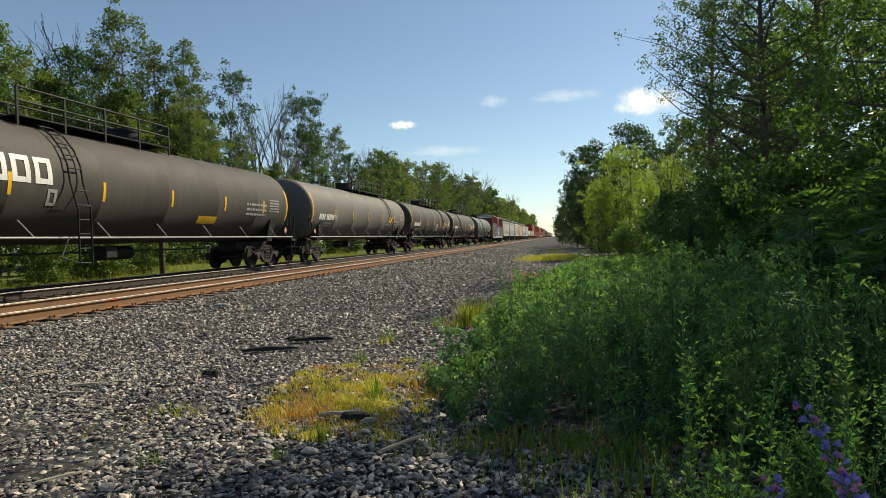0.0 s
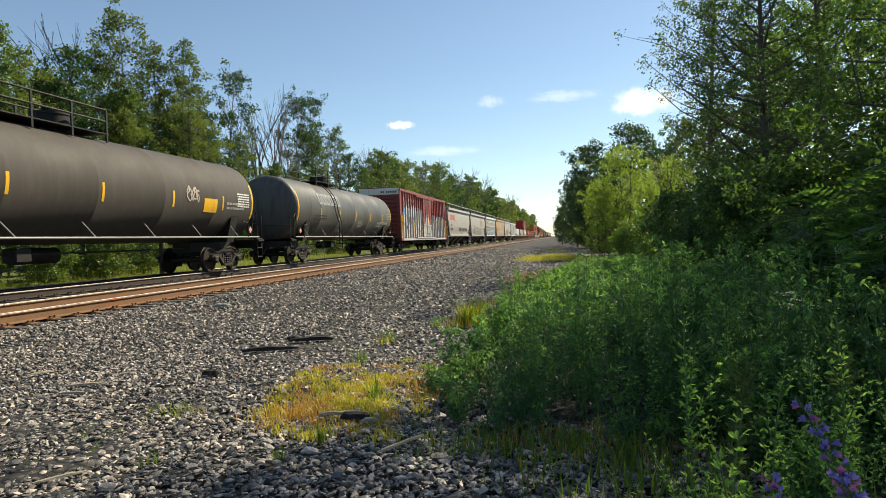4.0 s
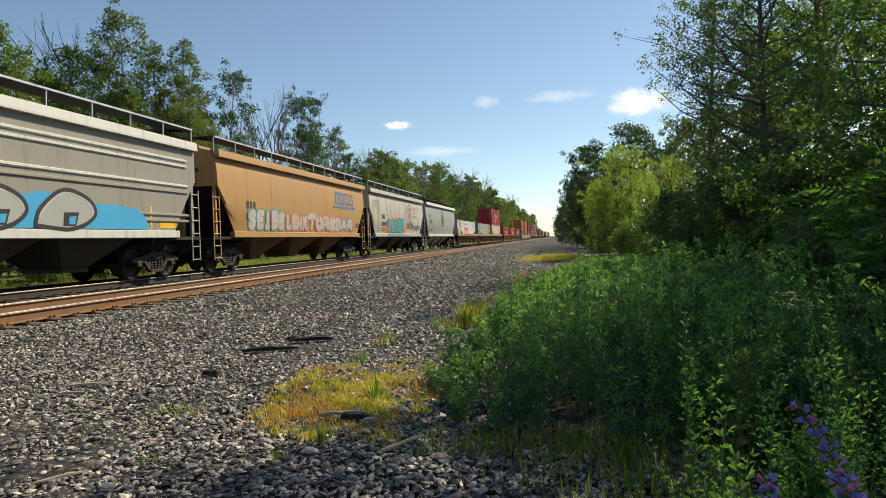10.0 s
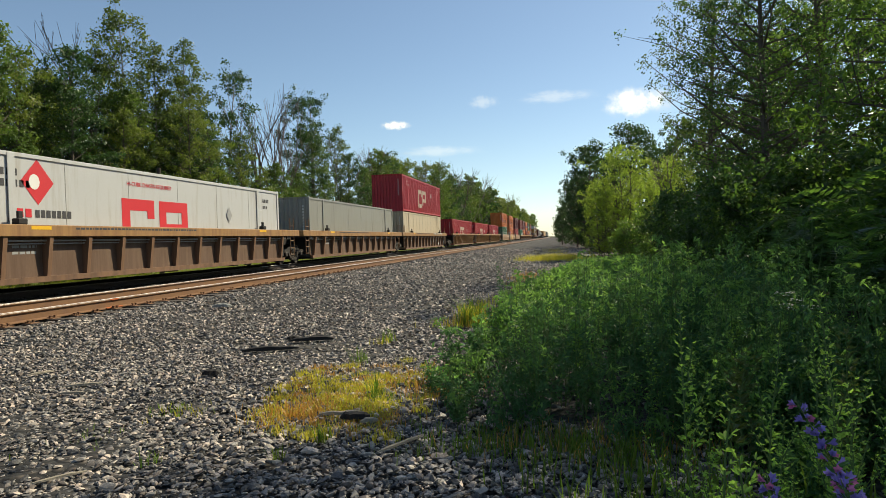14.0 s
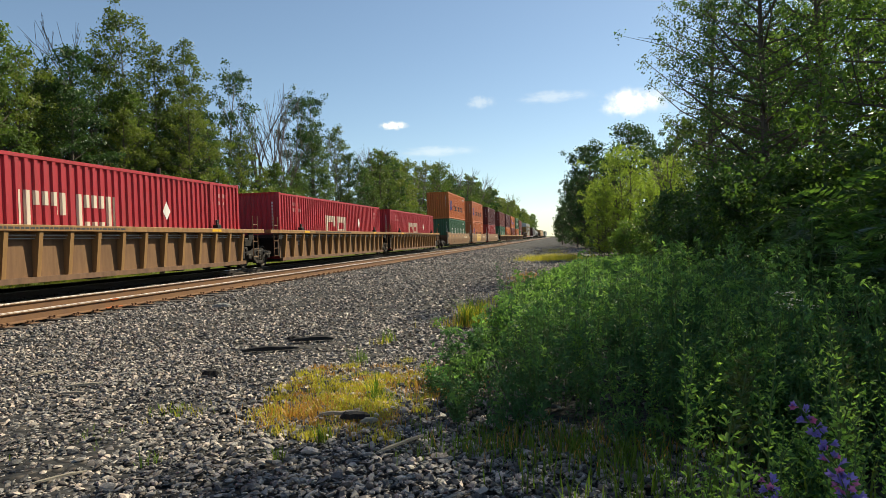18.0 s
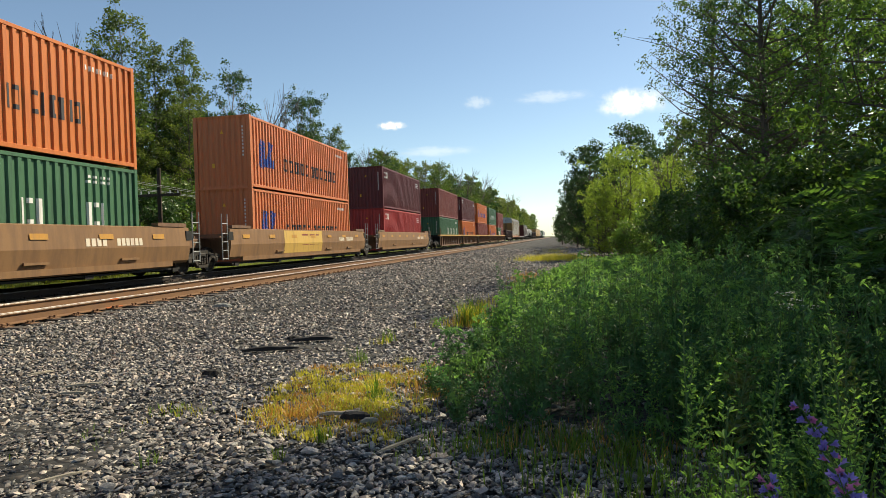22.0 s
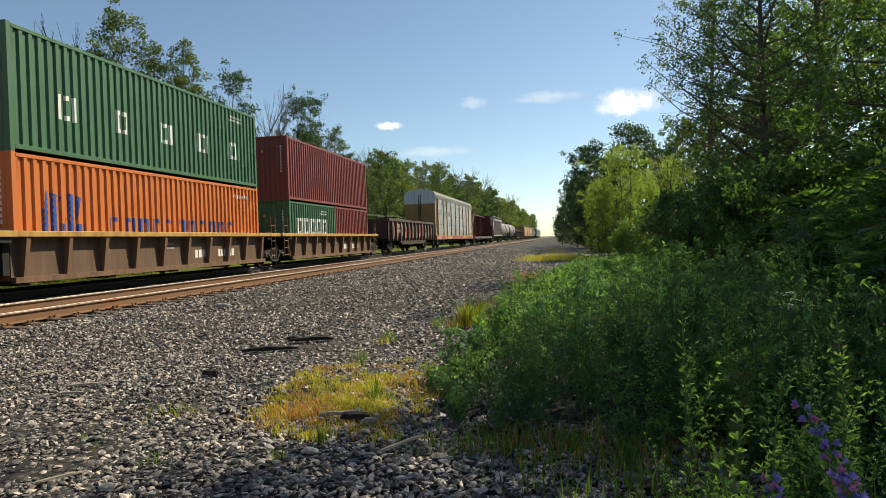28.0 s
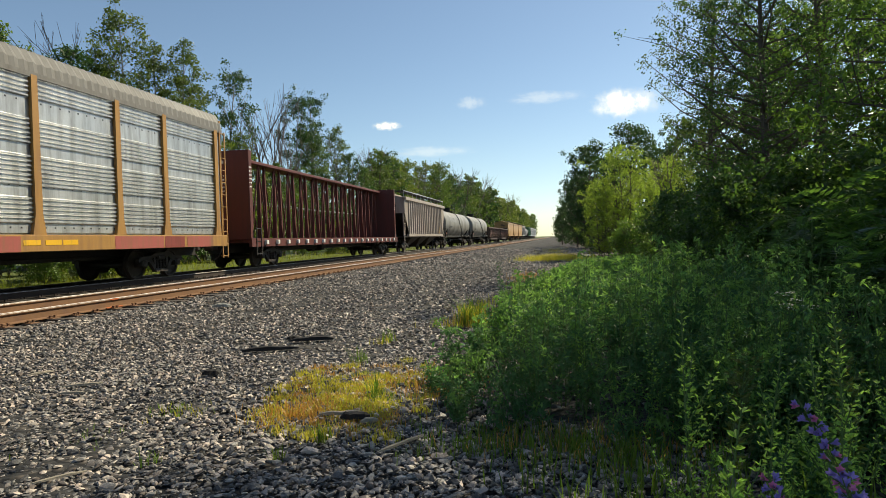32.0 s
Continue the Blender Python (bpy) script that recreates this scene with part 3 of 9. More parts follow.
def ladder(car, x, y, z0, z1, material, w=0.42, rungs=None, out=0.06, label=""):
    """Upright ladder on a side wall: two stiles and rungs."""
    mb = Mb()
    for d in (-w / 2, w / 2):
        mb.box(x + out - 0.012, x + out + 0.012, y + d - 0.025, y + d + 0.025, z0, z1)
    n = rungs or max(3, int((z1 - z0) / 0.42) + 1)
    for i in range(n):
        z = z0 + 0.06 + (z1 - z0 - 0.12) * i / (n - 1)
        mb.cyl((x + out, y - w / 2, z), (x + out, y + w / 2, z), 0.016, 6)
        if out > 0.03 and i in (0, n - 1):
            mb.box(x - 0.02, x + out, y - w / 2 - 0.02, y - w / 2 + 0.02, z - 0.02, z + 0.02)
            mb.box(x - 0.02, x + out, y + w / 2 - 0.02, y + w / 2 + 0.02, z - 0.02, z + 0.02)
    return part("ladder", mb, material, car, label)


def thing_at(name, label, category, s, group="", x=XF, z=ZR):
    e = tagged(new(name), label, category, group)
    e.matrix_basis = pose(x, s, z)
    MOVING.append((e, x, s, z))
    return e


GR = "freight train"


def patch(R, zc, y0, y1, a0, a1, n=6, off=0.006):
    """A curved patch on the near side of a tank, angles in degrees over the horizontal."""
    rows = []
    for i in range(n + 1):
        a = radians(a0 + (a1 - a0) * i / n)
        rows.append([((R + off) * math.cos(a), y, zc + (R + off) * math.sin(a)) for y in (y0, y1)])
    return Mb().sheet(rows)


def lettering(parent, material, place, cells, label="", cuts=(), bend=False):
    """Bars of writing: cells of (u0, u1, v0, v1) set out on a surface by place(u, v), bent where cuts fall."""
    mb = Mb()
    for u0, u1, v0, v1 in cells:
        us = [u0] + [c for c in cuts if u0 + 0.001 < c < u1 - 0.001] + [u1]
        mb.sheet([[place(u, v0 + (v1 - v0) * q) for u in us] for q in (np.linspace(0, 1, 6) if bend else (0, 1))])
    return tagged(part("lettering", mb, material, parent, label), kind="stuff")


def bars(u0, v0, rows, width, h, gap, seed):
    """Rows of short word-like bars."""
    rng = random.Random(seed)
    out = []
    for r in range(rows):
        u = u0
        v = v0 - r * (h + gap)
        while u < u0 + width:
            w = rng.uniform(1.0, 3.4) * h
            out.append((u, min(u + w, u0 + width), v, v + h))
            u += w + h * 0.6
    return out


def glyphs(u0, v0, n, w, h, gap, stroke):
    """Plain bars in place of characters: closed frames of bars when large, solid blocks when small."""
    out = []
    for i in range(n):
        a = u0 + i * (w + gap)
        if h < 0.3:
            out.append((a, a + w, v0, v0 + h))
            continue
        t, q = w * 0.27, h * 0.2
        out += [(a, a + t, v0, v0 + h), (a + w - t, a + w, v0, v0 + h), (a + t, a + w - t, v0 + h - q, v0 + h), (a + t, a + w - t, v0, v0 + q)]
    return out


def tank_car(s0, s1, body, label, marks, ladder_u, stripes, extra=None, dome_u=0.45, white_ladder=False):
    """Tank car: shell, ladder, walkway with rails, dome housing, sill pipe, end rails, trucks."""
    L = s1 - s0
    R, zc = 1.50, 2.58
    car = thing_at("tank_car", label, "tank car", (s0 + s1) / 2, GR)
    n, h = 40, L / 2
    rings = [(-h - 0.42, 0.02), (-h - 0.40, R * 0.3), (-h - 0.33, R * 0.6), (-h - 0.23, R * 0.82), (-h - 0.15, R * 0.92), (-h - 0.08, R * 0.975), (-h - 0.02, R * 0.996), (-h + 0.06, R)]
    seams = [-h + L * q for q in (0.18, 0.345, 0.51, 0.675, 0.84)]
    for ys in seams:
        rings += [(ys - 0.035, R), (ys - 0.02, R + 0.004), (ys + 0.02, R + 0.004), (ys + 0.035, R)]
    rings += [(-y, r) for y, r in rings[:8][::-1]]
    vs, fs = [], []
    for y, r in rings:
        vs += [(r * math.cos(6.28319 * i / n), y, zc + r * math.sin(6.28319 * i / n)) for i in range(n)]
    for k in range(len(rings) - 1):
        fs += [(k * n + i, k * n + (i + 1) % n, (k + 1) * n + (i + 1) % n, (k + 1) * n + i) for i in range(n)]
    part("shell", Mb().add(vs, fs), body, car, smooth=True)
    # dark belly frame and sill
    for e in (-1, 1):
        mb = Mb()
        mb.box(-0.35, 0.35, e * (h - 2.6), e * (h + 0.7), 0.72, 1.06) if e > 0 else mb.box(-0.35, 0.35, -h - 0.7, -h + 2.6, 0.72, 1.06)
        yb = e * (h - 1.35)
        mb.prism([(-1.42, 2.0), (-1.2, 1.05), (1.2, 1.05), (1.42, 2.0), (1.1, 1.5), (0, 1.1), (-1.1, 1.5)], yb - 0.25, yb + 0.25)
        mb.box(-1.5, 1.5, min(e * (h + 0.35), e * (h + 0.85)), max(e * (h + 0.35), e * (h + 0.85)), 1.05, 1.12)
        mb.box(-1.42, 1.42, min(e * (h + 0.75), e * (h + 0.85)), max(e * (h + 0.75), e * (h + 0.85)), 0.8, 1.12)
        part("end_frame", mb, FRAME, car)
    for sx in (-1, 1):
        part("side_rail", Mb().cyl((sx * 1.5, -h - 0.4, 1.22), (sx * 1.5, h + 0.4, 1.22), 0.026), PIPE if sx > 0 else FRAME, car, "pale pipe handrail along the tank" if sx > 0 else "")
        for k in range(7):
            y = -h + L * (k + 0.5) / 7
            part("rail_bracket", Mb().cyl((sx * 1.50, y, 1.22), (sx * 1.36, y - 0.32, 1.62), 0.016), PIPE if sx > 0 else FRAME, car)
    # ladder up the side and the top walkway
    yl = -h + L * ladder_u
    for sx in (-1, 1):
        mb = Mb()
        for d in (-0.22, 0.22):
            pts = [(sx * (R + 0.28), yl + d, 0.55)] + [(sx * (R + 0.28) * 1.0, yl + d, 1.9)]
            pts += [(sx * (R + 0.09) * math.cos(radians(a)), yl + d, zc + (R + 0.09) * math.sin(radians(a))) for a in (0, 15, 30, 45, 60, 72)]
            mb.pipe(pts, 0.022)
        for z in (0.6, 0.95, 1.3, 1.65, 2.0, 2.35):
            mb.cyl((sx * (R + 0.26), yl - 0.22, z), (sx * (R + 0.26), yl + 0.22, z), 0.018)
        for a in (12, 24, 36, 48, 60):
            p = (sx * (R + 0.09) * math.cos(radians(a)), zc + (R + 0.09) * math.sin(radians(a)))
            mb.cyl((p[0], yl - 0.22, p[1]), (p[0], yl + 0.22, p[1]), 0.018)
        mb.pipe([(sx * 1.5, yl - 0.2, 1.25), (sx * 1.72, yl - 0.75, 0.75), (sx * 1.78, yl - 0.2, 0.6)], 0.02)
        part("ladder", mb, PIPE if white_ladder else FRAME, car, "side ladder with a step")
    yd = -h + L * dome_u
    part("dome_housing", Mb().cyl((0, yd, zc + R - 0.1), (0, yd, zc + R + 0.42), 0.48, 20).cyl((0, yd, zc + R + 0.40), (0, yd, zc + R + 0.47), 0.5, 20), FRAME, car, smooth=True)
    w0, w1 = min(yl, yd) - 0.9, max(yl, yd) + 1.1
    part("walkway", Mb().box(-0.85, 0.85, w0, w1, zc + R + 0.02, zc + R + 0.05), FRAME, car)
    mb = Mb()
    for sx in (-0.83, 0.83):
        k = max(3, int((w1 - w0) / 1.3) + 1)
        for i in range(k):
            y = w0 + (w1 - w0) * i / (k - 1)
            mb.box(sx - 0.022, sx + 0.022, y - 0.03, y + 0.03, zc + R - 0.2, zc + R + 0.7)
        for hh in (0.38, 0.7):
            mb.cyl((sx, w0, zc + R + hh), (sx, w1, zc + R + hh), 0.026)
    part("walkway_railing", mb, FRAME, car, "black pipe railing")
    # end rails, ladders, brake wheel
    for e in (-1, 1):
        mb = Mb()
        for x in (1.42, -1.42):
            for dy in (0.0, 0.42):
                y = e * (h + 0.4 + dy)
                mb.cyl((x, y, 0.42), (x, y, 2.1), 0.02)
            for z in (0.45, 0.8, 1.15):
                mb.cyl((x, e * (h + 0.4), z), (x, e * (h + 0.82), z), 0.018)
            mb.pipe([(x, e * (h + 0.4), 2.1), (x, e * (h + 0.2), 2.3), (x, e * (h - 0.1), 1.25)], 0.02)
            mb.pipe([(x * 1.07, e * (h - 0.55), 1.22), (x * 1.07, e * (h - 0.55), 1.75), (x * 1.07, e * (h - 0.95), 1.80)], 0.022)
        mb.cyl((-1.42, e * (h + 0.83), 1.75), (1.42, e * (h + 0.83), 1.75), 0.02)
        part("end_railing", mb, STEEL if e < 0 else FRAME, car)
        part("placard", Mb().add([(1.47, e * (h - 0.25) - 0.14, 1.5), (1.47, e * (h - 0.25), 1.36), (1.47, e * (h - 0.25) + 0.14, 1.5), (1.47, e * (h - 0.25), 1.64)], [(0, 1, 2, 3)]), PLACARD, car, "small diamond hazard placard")
        coupler(car, e * (h + 0.8), e)
        add_truck(car, e * (h - 1.35))
    part("brake_wheel", Mb().cyl((-0.5, -h - 0.75, 1.9), (-0.5, -h - 0.70, 1.9), 0.26, 16).cyl((-0.5, -h - 0.75, 1.2), (-0.5, -h - 0.72, 1.9), 0.03), FRAME, car)
    brake_rod(car, 0.85, -h + 3, h - 3)
    for u, a0, a1, w in stripes:
        y = -h + L * u
        part("reflector", patch(R, zc, y - w / 2, y + w / 2, a0, a1), YELLOW, car, "yellow reflective stripe")
    P = lambda u, v: ((R + 0.008) * math.cos(v / R), -h + u, zc + (R + 0.008) * math.sin(v / R))
    for material, cells in marks(L):
        lettering(car, material, P, cells, "", (), True)
    return car


def std_stripes(a0=-16, a1=3, w=0.10):
    return [(0.004, a0 - 10, a1 + 28, w * 1.1)] + [(q, a0, a1, w) for q in (0.18, 0.348, 0.52, 0.70, 0.87)] + [(0.996, a0 - 10, a1 + 22, w * 1.2)]


def marks_big(L):
    return [(WHITE, glyphs(0.72, -0.12, 6, 0.52, 0.62, 0.13, 0.16)), (YELLOW, [(L * 0.612, L * 0.612 + 1.2, -0.95, -0.66)]), (GREYBAR, glyphs(4.35, -0.62, 1, 0.3, 0.4, 0.1, 0.1)), (GREYBAR, bars(L * 0.79, -0.15, 3, 1.7, 0.09, 0.1, 4)), (GREYBAR, bars(L * 0.9, 0.1, 5, 0.9, 0.06, 0.05, 5))]


def marks_a(L):
    return [(WHITE, glyphs(0.95, -0.5, 4, 0.17, 0.29, 0.05, 0.05) + glyphs(2.0, -0.5, 6, 0.14, 0.29, 0.05, 0.05)), (GREYBAR, bars(1.0, -0.72, 2, 1.9, 0.06, 0.06, 7)), (GREYBAR, glyphs(3.35, -0.5, 1, 0.24, 0.26, 0, 0.03)),
            (YELLOW, [(14.5, 15.3, -0.42, -0.02)]), (GREYBAR, bars(L * 0.925, 0.15, 5, 1.0, 0.05, 0.04, 8)), (GREYBAR, bars(13.9, -0.6, 1, 0.7, 0.09, 0.08, 8))]


def marks_b(L):
    return [(WHITE, glyphs(1.1, -0.5, 9, 0.18, 0.28, 0.06, 0.05)), (GREYBAR, bars(1.15, -0.75, 2, 1.9, 0.06, 0.06, 9)), (YELLOW, [(L * 0.80, L * 0.80 + 0.85, -0.52, -0.05)]), (GREYBAR, bars(L * 0.885, -0.2, 2, 1.3, 0.08, 0.08, 3)),
            (WHITE, bars(L * 0.93, 0.2, 6, 0.9, 0.05, 0.04, 5))]


def marks_lpg(L):
    return [(GREYBAR, glyphs(L * 0.17, 0.25, 6, 0.42, 0.6, 0.12, 0.12)), (GREYBAR, bars(L * 0.93, 0.1, 5, 0.8, 0.06, 0.05, 6)), (DARKBAR, bars(L * 0.12, -0.35, 2, 1.8, 0.07, 0.07, 17))]


tank_car(9.3, 27.4, BLACK, "black tank car with large white lettering", marks_big, 0.285, std_stripes(), dome_u=0.51)
tank_a = tank_car(30.4, 49.3, TANKGREY, "weathered dark grey tank car with yellow reflectors", marks_a, 0.76, [(q, -16, 3, 0.1) for q in (0.174, 0.336, 0.497, 0.66, 0.835)] + [(0.004, -26, 31, 0.11), (0.996, -26, 25, 0.12)], dome_u=0.485)
tank_b = tank_car(51.9, 70.2, BLACK, "black tank car with a yellow panel and sprayed tag", marks_b, 0.75, std_stripes(), dome_u=0.46)
tank_c = tank_car(72.7, 90.5, BLACK, "black tank car with sprayed tags on its end", marks_b, 0.257, std_stripes(), dome_u=0.52)
lpg = tank_car(95.0, 111.6, TANKDARK, "plain grey pressure tank car for petroleum gas", marks_lpg, 0.3, std_stripes(-18, 2), dome_u=0.4)


def side_text(parent, words, material, x, y, z, size, shell=0.0):
    """Readable words on the near side, running away along the line."""
    cu = bpy.data.curves.new("words", "FONT")
    cu.body, cu.size, cu.extrude = words, size, 0.002
    tmp = bpy.data.objects.new("words", cu)
    me = bpy.data.meshes.new_from_object(tmp)
    bpy.data.objects.remove(tmp)
    me.materials.append(material)
    if shell:
        for v in me.vertices:      # laid round the tank's shell
            v.co.z += math.sqrt(shell ** 2 - (z + v.co.y - 2.58) ** 2) + 0.005 - x
    ob = new("lettering", me)
    ob.parent = parent
    ob.matrix_basis = Matrix(((0, 0, 1, x), (1, 0, 0, y), (0, 1, 0, z), (0, 0, 0, 1)))
    return ob


side_text(tank_a, "NON-ODORIZED", WHITE, 1.478, -9.2 + 15.55, 2.19, 0.15, 1.5)
side_text(tank_a, "LIQUEFIED PETROLEUM GAS", GREYBAR, 1.44, -9.2 + 15.5, 2.05, 0.085, 1.5)
side_text(lpg, "LIQUEFIED PETROLEUM GAS", WHITE, 1.507, 4.95, 2.02, 0.2, 1.5)
side_text(lpg, "NON-ODORIZED", WHITE, 1.46, 4.95, 1.85, 0.12, 1.5)


def ellipse_poly(cu, cv, ru, rv, n=18, wob=0.0, seed=0):
    rng = random.Random(seed)
    return [(cu + ru * (1 + rng.uniform(-wob, wob)) * math.cos(6.28319 * i / n), cv + rv * (1 + rng.uniform(-wob, wob)) * math.sin(6.28319 * i / n)) for i in range(n)]


def decal(name, parent, material, polys, place, label=""):
    mb = Mb()
    for poly in polys:
        mb.add([place(u, v) for u, v in poly], [tuple(range(len(poly)))])
    return part(name, mb, material, parent, label)


def ring_poly(mb, place, cu, cv, r0, r1, n=28, ru=1.0):
    vs, fs = [], []
    for i in range(n):
        a = 6.28319 * i / n
        vs += [place(cu + ru * r0 * math.cos(a), cv + r0 * math.sin(a)), place(cu + ru * r1 * math.cos(a), cv + r1 * math.sin(a))]
    fs = [(2 * i, 2 * i + 1, (2 * i + 3) % (2 * n), (2 * i + 2) % (2 * n)) for i in range(n)]
    return mb.add(vs, fs)


def outline(parent, material, place, path, w, label=""):
    """A sprayed line along points (u, v), one unbroken strip."""
    L, R = [], []
    closed = path[0] == path[-1]
    for i, (a, b) in enumerate(path):
        p0 = path[i - 1] if i else (path[-2] if closed else path[0])
        p1 = path[i + 1] if i + 1 < len(path) else (path[1] if closed else path[-1])
        dx, dy = p1[0] - p0[0], p1[1] - p0[1]
        k = math.hypot(dx, dy) or 1
        L.append(place(a - dy / k * w / 2, b + dx / k * w / 2))
        R.append(place(a + dy / k * w / 2, b - dx / k * w / 2))
    return part("sprayed_line", Mb().sheet([L, R]), material, parent, label)


# strokes of sprayed letters on a unit square
STROKES = {"S": (((0.9, 0.8), (0.55, 1.0), (0.12, 0.8), (0.42, 0.54), (0.88, 0.28), (0.5, 0.0), (0.08, 0.15)),), "T": (((0.0, 0.92), (0.5, 1.0), (1.0, 0.92)), ((0.5, 0.9), (0.52, 0.45), (0.45, 0.0))),
           "R": (((0.12, 0.0), (0.12, 0.5), (0.15, 0.97)), ((0.15, 0.97), (0.75, 0.98), (0.88, 0.7), (0.55, 0.5), (0.15, 0.48)), ((0.5, 0.48), (0.7, 0.25), (0.95, 0.0))), "A": (((0.0, 0.0), (0.3, 0.6), (0.5, 1.0)), ((0.5, 1.0), (0.7, 0.6), (1.0, 0.0)), ((0.25, 0.35), (0.75, 0.35))),
           "N": (((0.1, 0.0), (0.1, 0.5), (0.12, 1.0)), ((0.12, 1.0), (0.5, 0.5), (0.88, 0.0)), ((0.88, 0.0), (0.9, 0.5), (0.9, 1.0))), "G": (((0.9, 0.85), (0.5, 1.0), (0.1, 0.6), (0.15, 0.15), (0.55, 0.0), (0.9, 0.2), (0.9, 0.45), (0.55, 0.45)),),
           "E": (((0.92, 0.95), (0.3, 0.97), (0.12, 0.75), (0.12, 0.25), (0.3, 0.03), (0.92, 0.05)), ((0.15, 0.5), (0.5, 0.52), (0.75, 0.5))), "I": (((0.5, 1.0), (0.5, 0.5), (0.48, 0.0)), ((0.25, 0.02), (0.75, 0.0))), "Z": (((0.05, 0.95), (0.5, 0.97), (0.92, 0.95)), ((0.92, 0.95), (0.5, 0.5), (0.08, 0.05)), ((0.08, 0.05), (0.5, 0.03), (0.97, 0.05))),
           "O": (((0.5, 1.0), (0.1, 0.75), (0.1, 0.25), (0.5, 0.0), (0.9, 0.25), (0.9, 0.75), (0.5, 1.0)),), "M": (((0.05, 0.0), (0.12, 0.6), (0.2, 1.0)), ((0.2, 1.0), (0.5, 0.4), (0.8, 1.0)), ((0.8, 1.0), (0.88, 0.5), (0.95, 0.0))), "U": (((0.1, 1.0), (0.1, 0.3), (0.5, 0.0), (0.9, 0.3), (0.9, 1.0)),),
           "L": (((0.2, 1.0), (0.2, 0.2), (0.4, 0.03), (0.95, 0.06)),), "B": (((0.15, 0.0), (0.15, 0.5), (0.15, 1.0)), ((0.15, 1.0), (0.8, 0.9), (0.7, 0.6), (0.2, 0.5)), ((0.2, 0.5), (0.9, 0.4), (0.85, 0.1), (0.15, 0.0))), "K": (((0.15, 0.0), (0.15, 0.5), (0.15, 1.0)), ((0.9, 1.0), (0.5, 0.6), (0.2, 0.45)), ((0.3, 0.5), (0.6, 0.3), (0.95, 0.0)))}


def smooth_run(pts, k=6):
    """A smooth run of points through the given ones."""
    out = []
    for i in range(len(pts) - 1):
        p0, p1, p2, p3 = (pts[min(max(j, 0), len(pts) - 1)] for j in (i - 1, i, i + 1, i + 2))
        for q in range(k):
            t = q / k
            out.append(tuple(0.5 * (2 * b + (c - a) * t + (2 * a - 5 * b + 4 * c - d) * t * t + (3 * b - a - 3 * c + d) * t ** 3) for a, b, c, d in zip(p0, p1, p2, p3)))
    return out + [pts[-1]]


def spray(mb, place, path, w, grain, grow=0.35):
    """A broad sprayed band along a path, laid over the surface that place(u, v) gives; its ends are rounded."""
    pts = [path[0]]
    for a, b in zip(path, path[1:]):
        n = max(1, int(math.hypot(b[0] - a[0], b[1] - a[1]) / grain))
        pts += [(a[0] + (b[0] - a[0]) * q / n, a[1] + (b[1] - a[1]) * q / n) for q in range(1, n + 1)]
    ends = []
    for p, q in ((pts[0], pts[1]), (pts[-1], pts[-2])):
        k = math.hypot(p[0] - q[0], p[1] - q[1]) or 1
        ends.append([(p[0] + (p[0] - q[0]) / k * w * g, p[1] + (p[1] - q[1]) / k * w * g) for g in (grow, grow * 0.6, grow * 0.25)])
    pts = ends[0] + pts + ends[1][::-1]
    m = max(2, int(w / grain))
    rows = []
    last = len(pts) - 1
    for i, (a, b) in enumerate(pts):
        p, q = pts[max(i - 1, 0)], pts[min(i + 1, last)]
        dx, dy = q[0] - p[0], q[1] - p[1]
        k = math.hypot(dx, dy) or 1
        ww = w * {0: 0.35, 1: 0.72, 2: 0.94}.get(min(i, last - i), 1.0)
        rows.append([place(a - dy / k * ww * (j / m - 0.5), b + dx / k * ww * (j / m - 0.5)) for j in range(m + 1)])
    return mb.sheet(rows)


def bubble_word(car, place, word, u0, v0, w, h, fat, edge, fills, lw, off=0.012, grain=0.09, lap=1.2, seed=0, wave=0.06, rise=0.007, finish=None):
    """Swollen sprayed letters side by side: a dark edge, then the filling over it."""
    rng = random.Random(seed)
    for i, ch in enumerate(word):
        a, lift = u0 + i * w, rng.uniform(-wave, wave) * h
        hh = h * rng.uniform(0.92, 1.06)
        m = fat * 0.5 + lw
        back, front = Mb(), Mb()
        for j, st in enumerate(STROKES[ch]):
            path = smooth_run([(a - w * (lap - 1) / 2 + m * 0.8 + (w * lap - 1.6 * m) * x, v0 + m + lift * y + (hh - 2 * m) * y) for x, y in st])
            o = off + 0.002 * j + 0.009 * (i % 2)
            spray(back, lambda u, v: place(u, v, o), path, fat + 2 * lw, grain)
            spray(front, lambda u, v: place(u, v, o + rise), path, fat, grain)
        part("sprayed_edge", finish(back) if finish else back, edge, car)
        part("sprayed_letter", finish(front) if finish else front, fills[i % len(fills)], car)


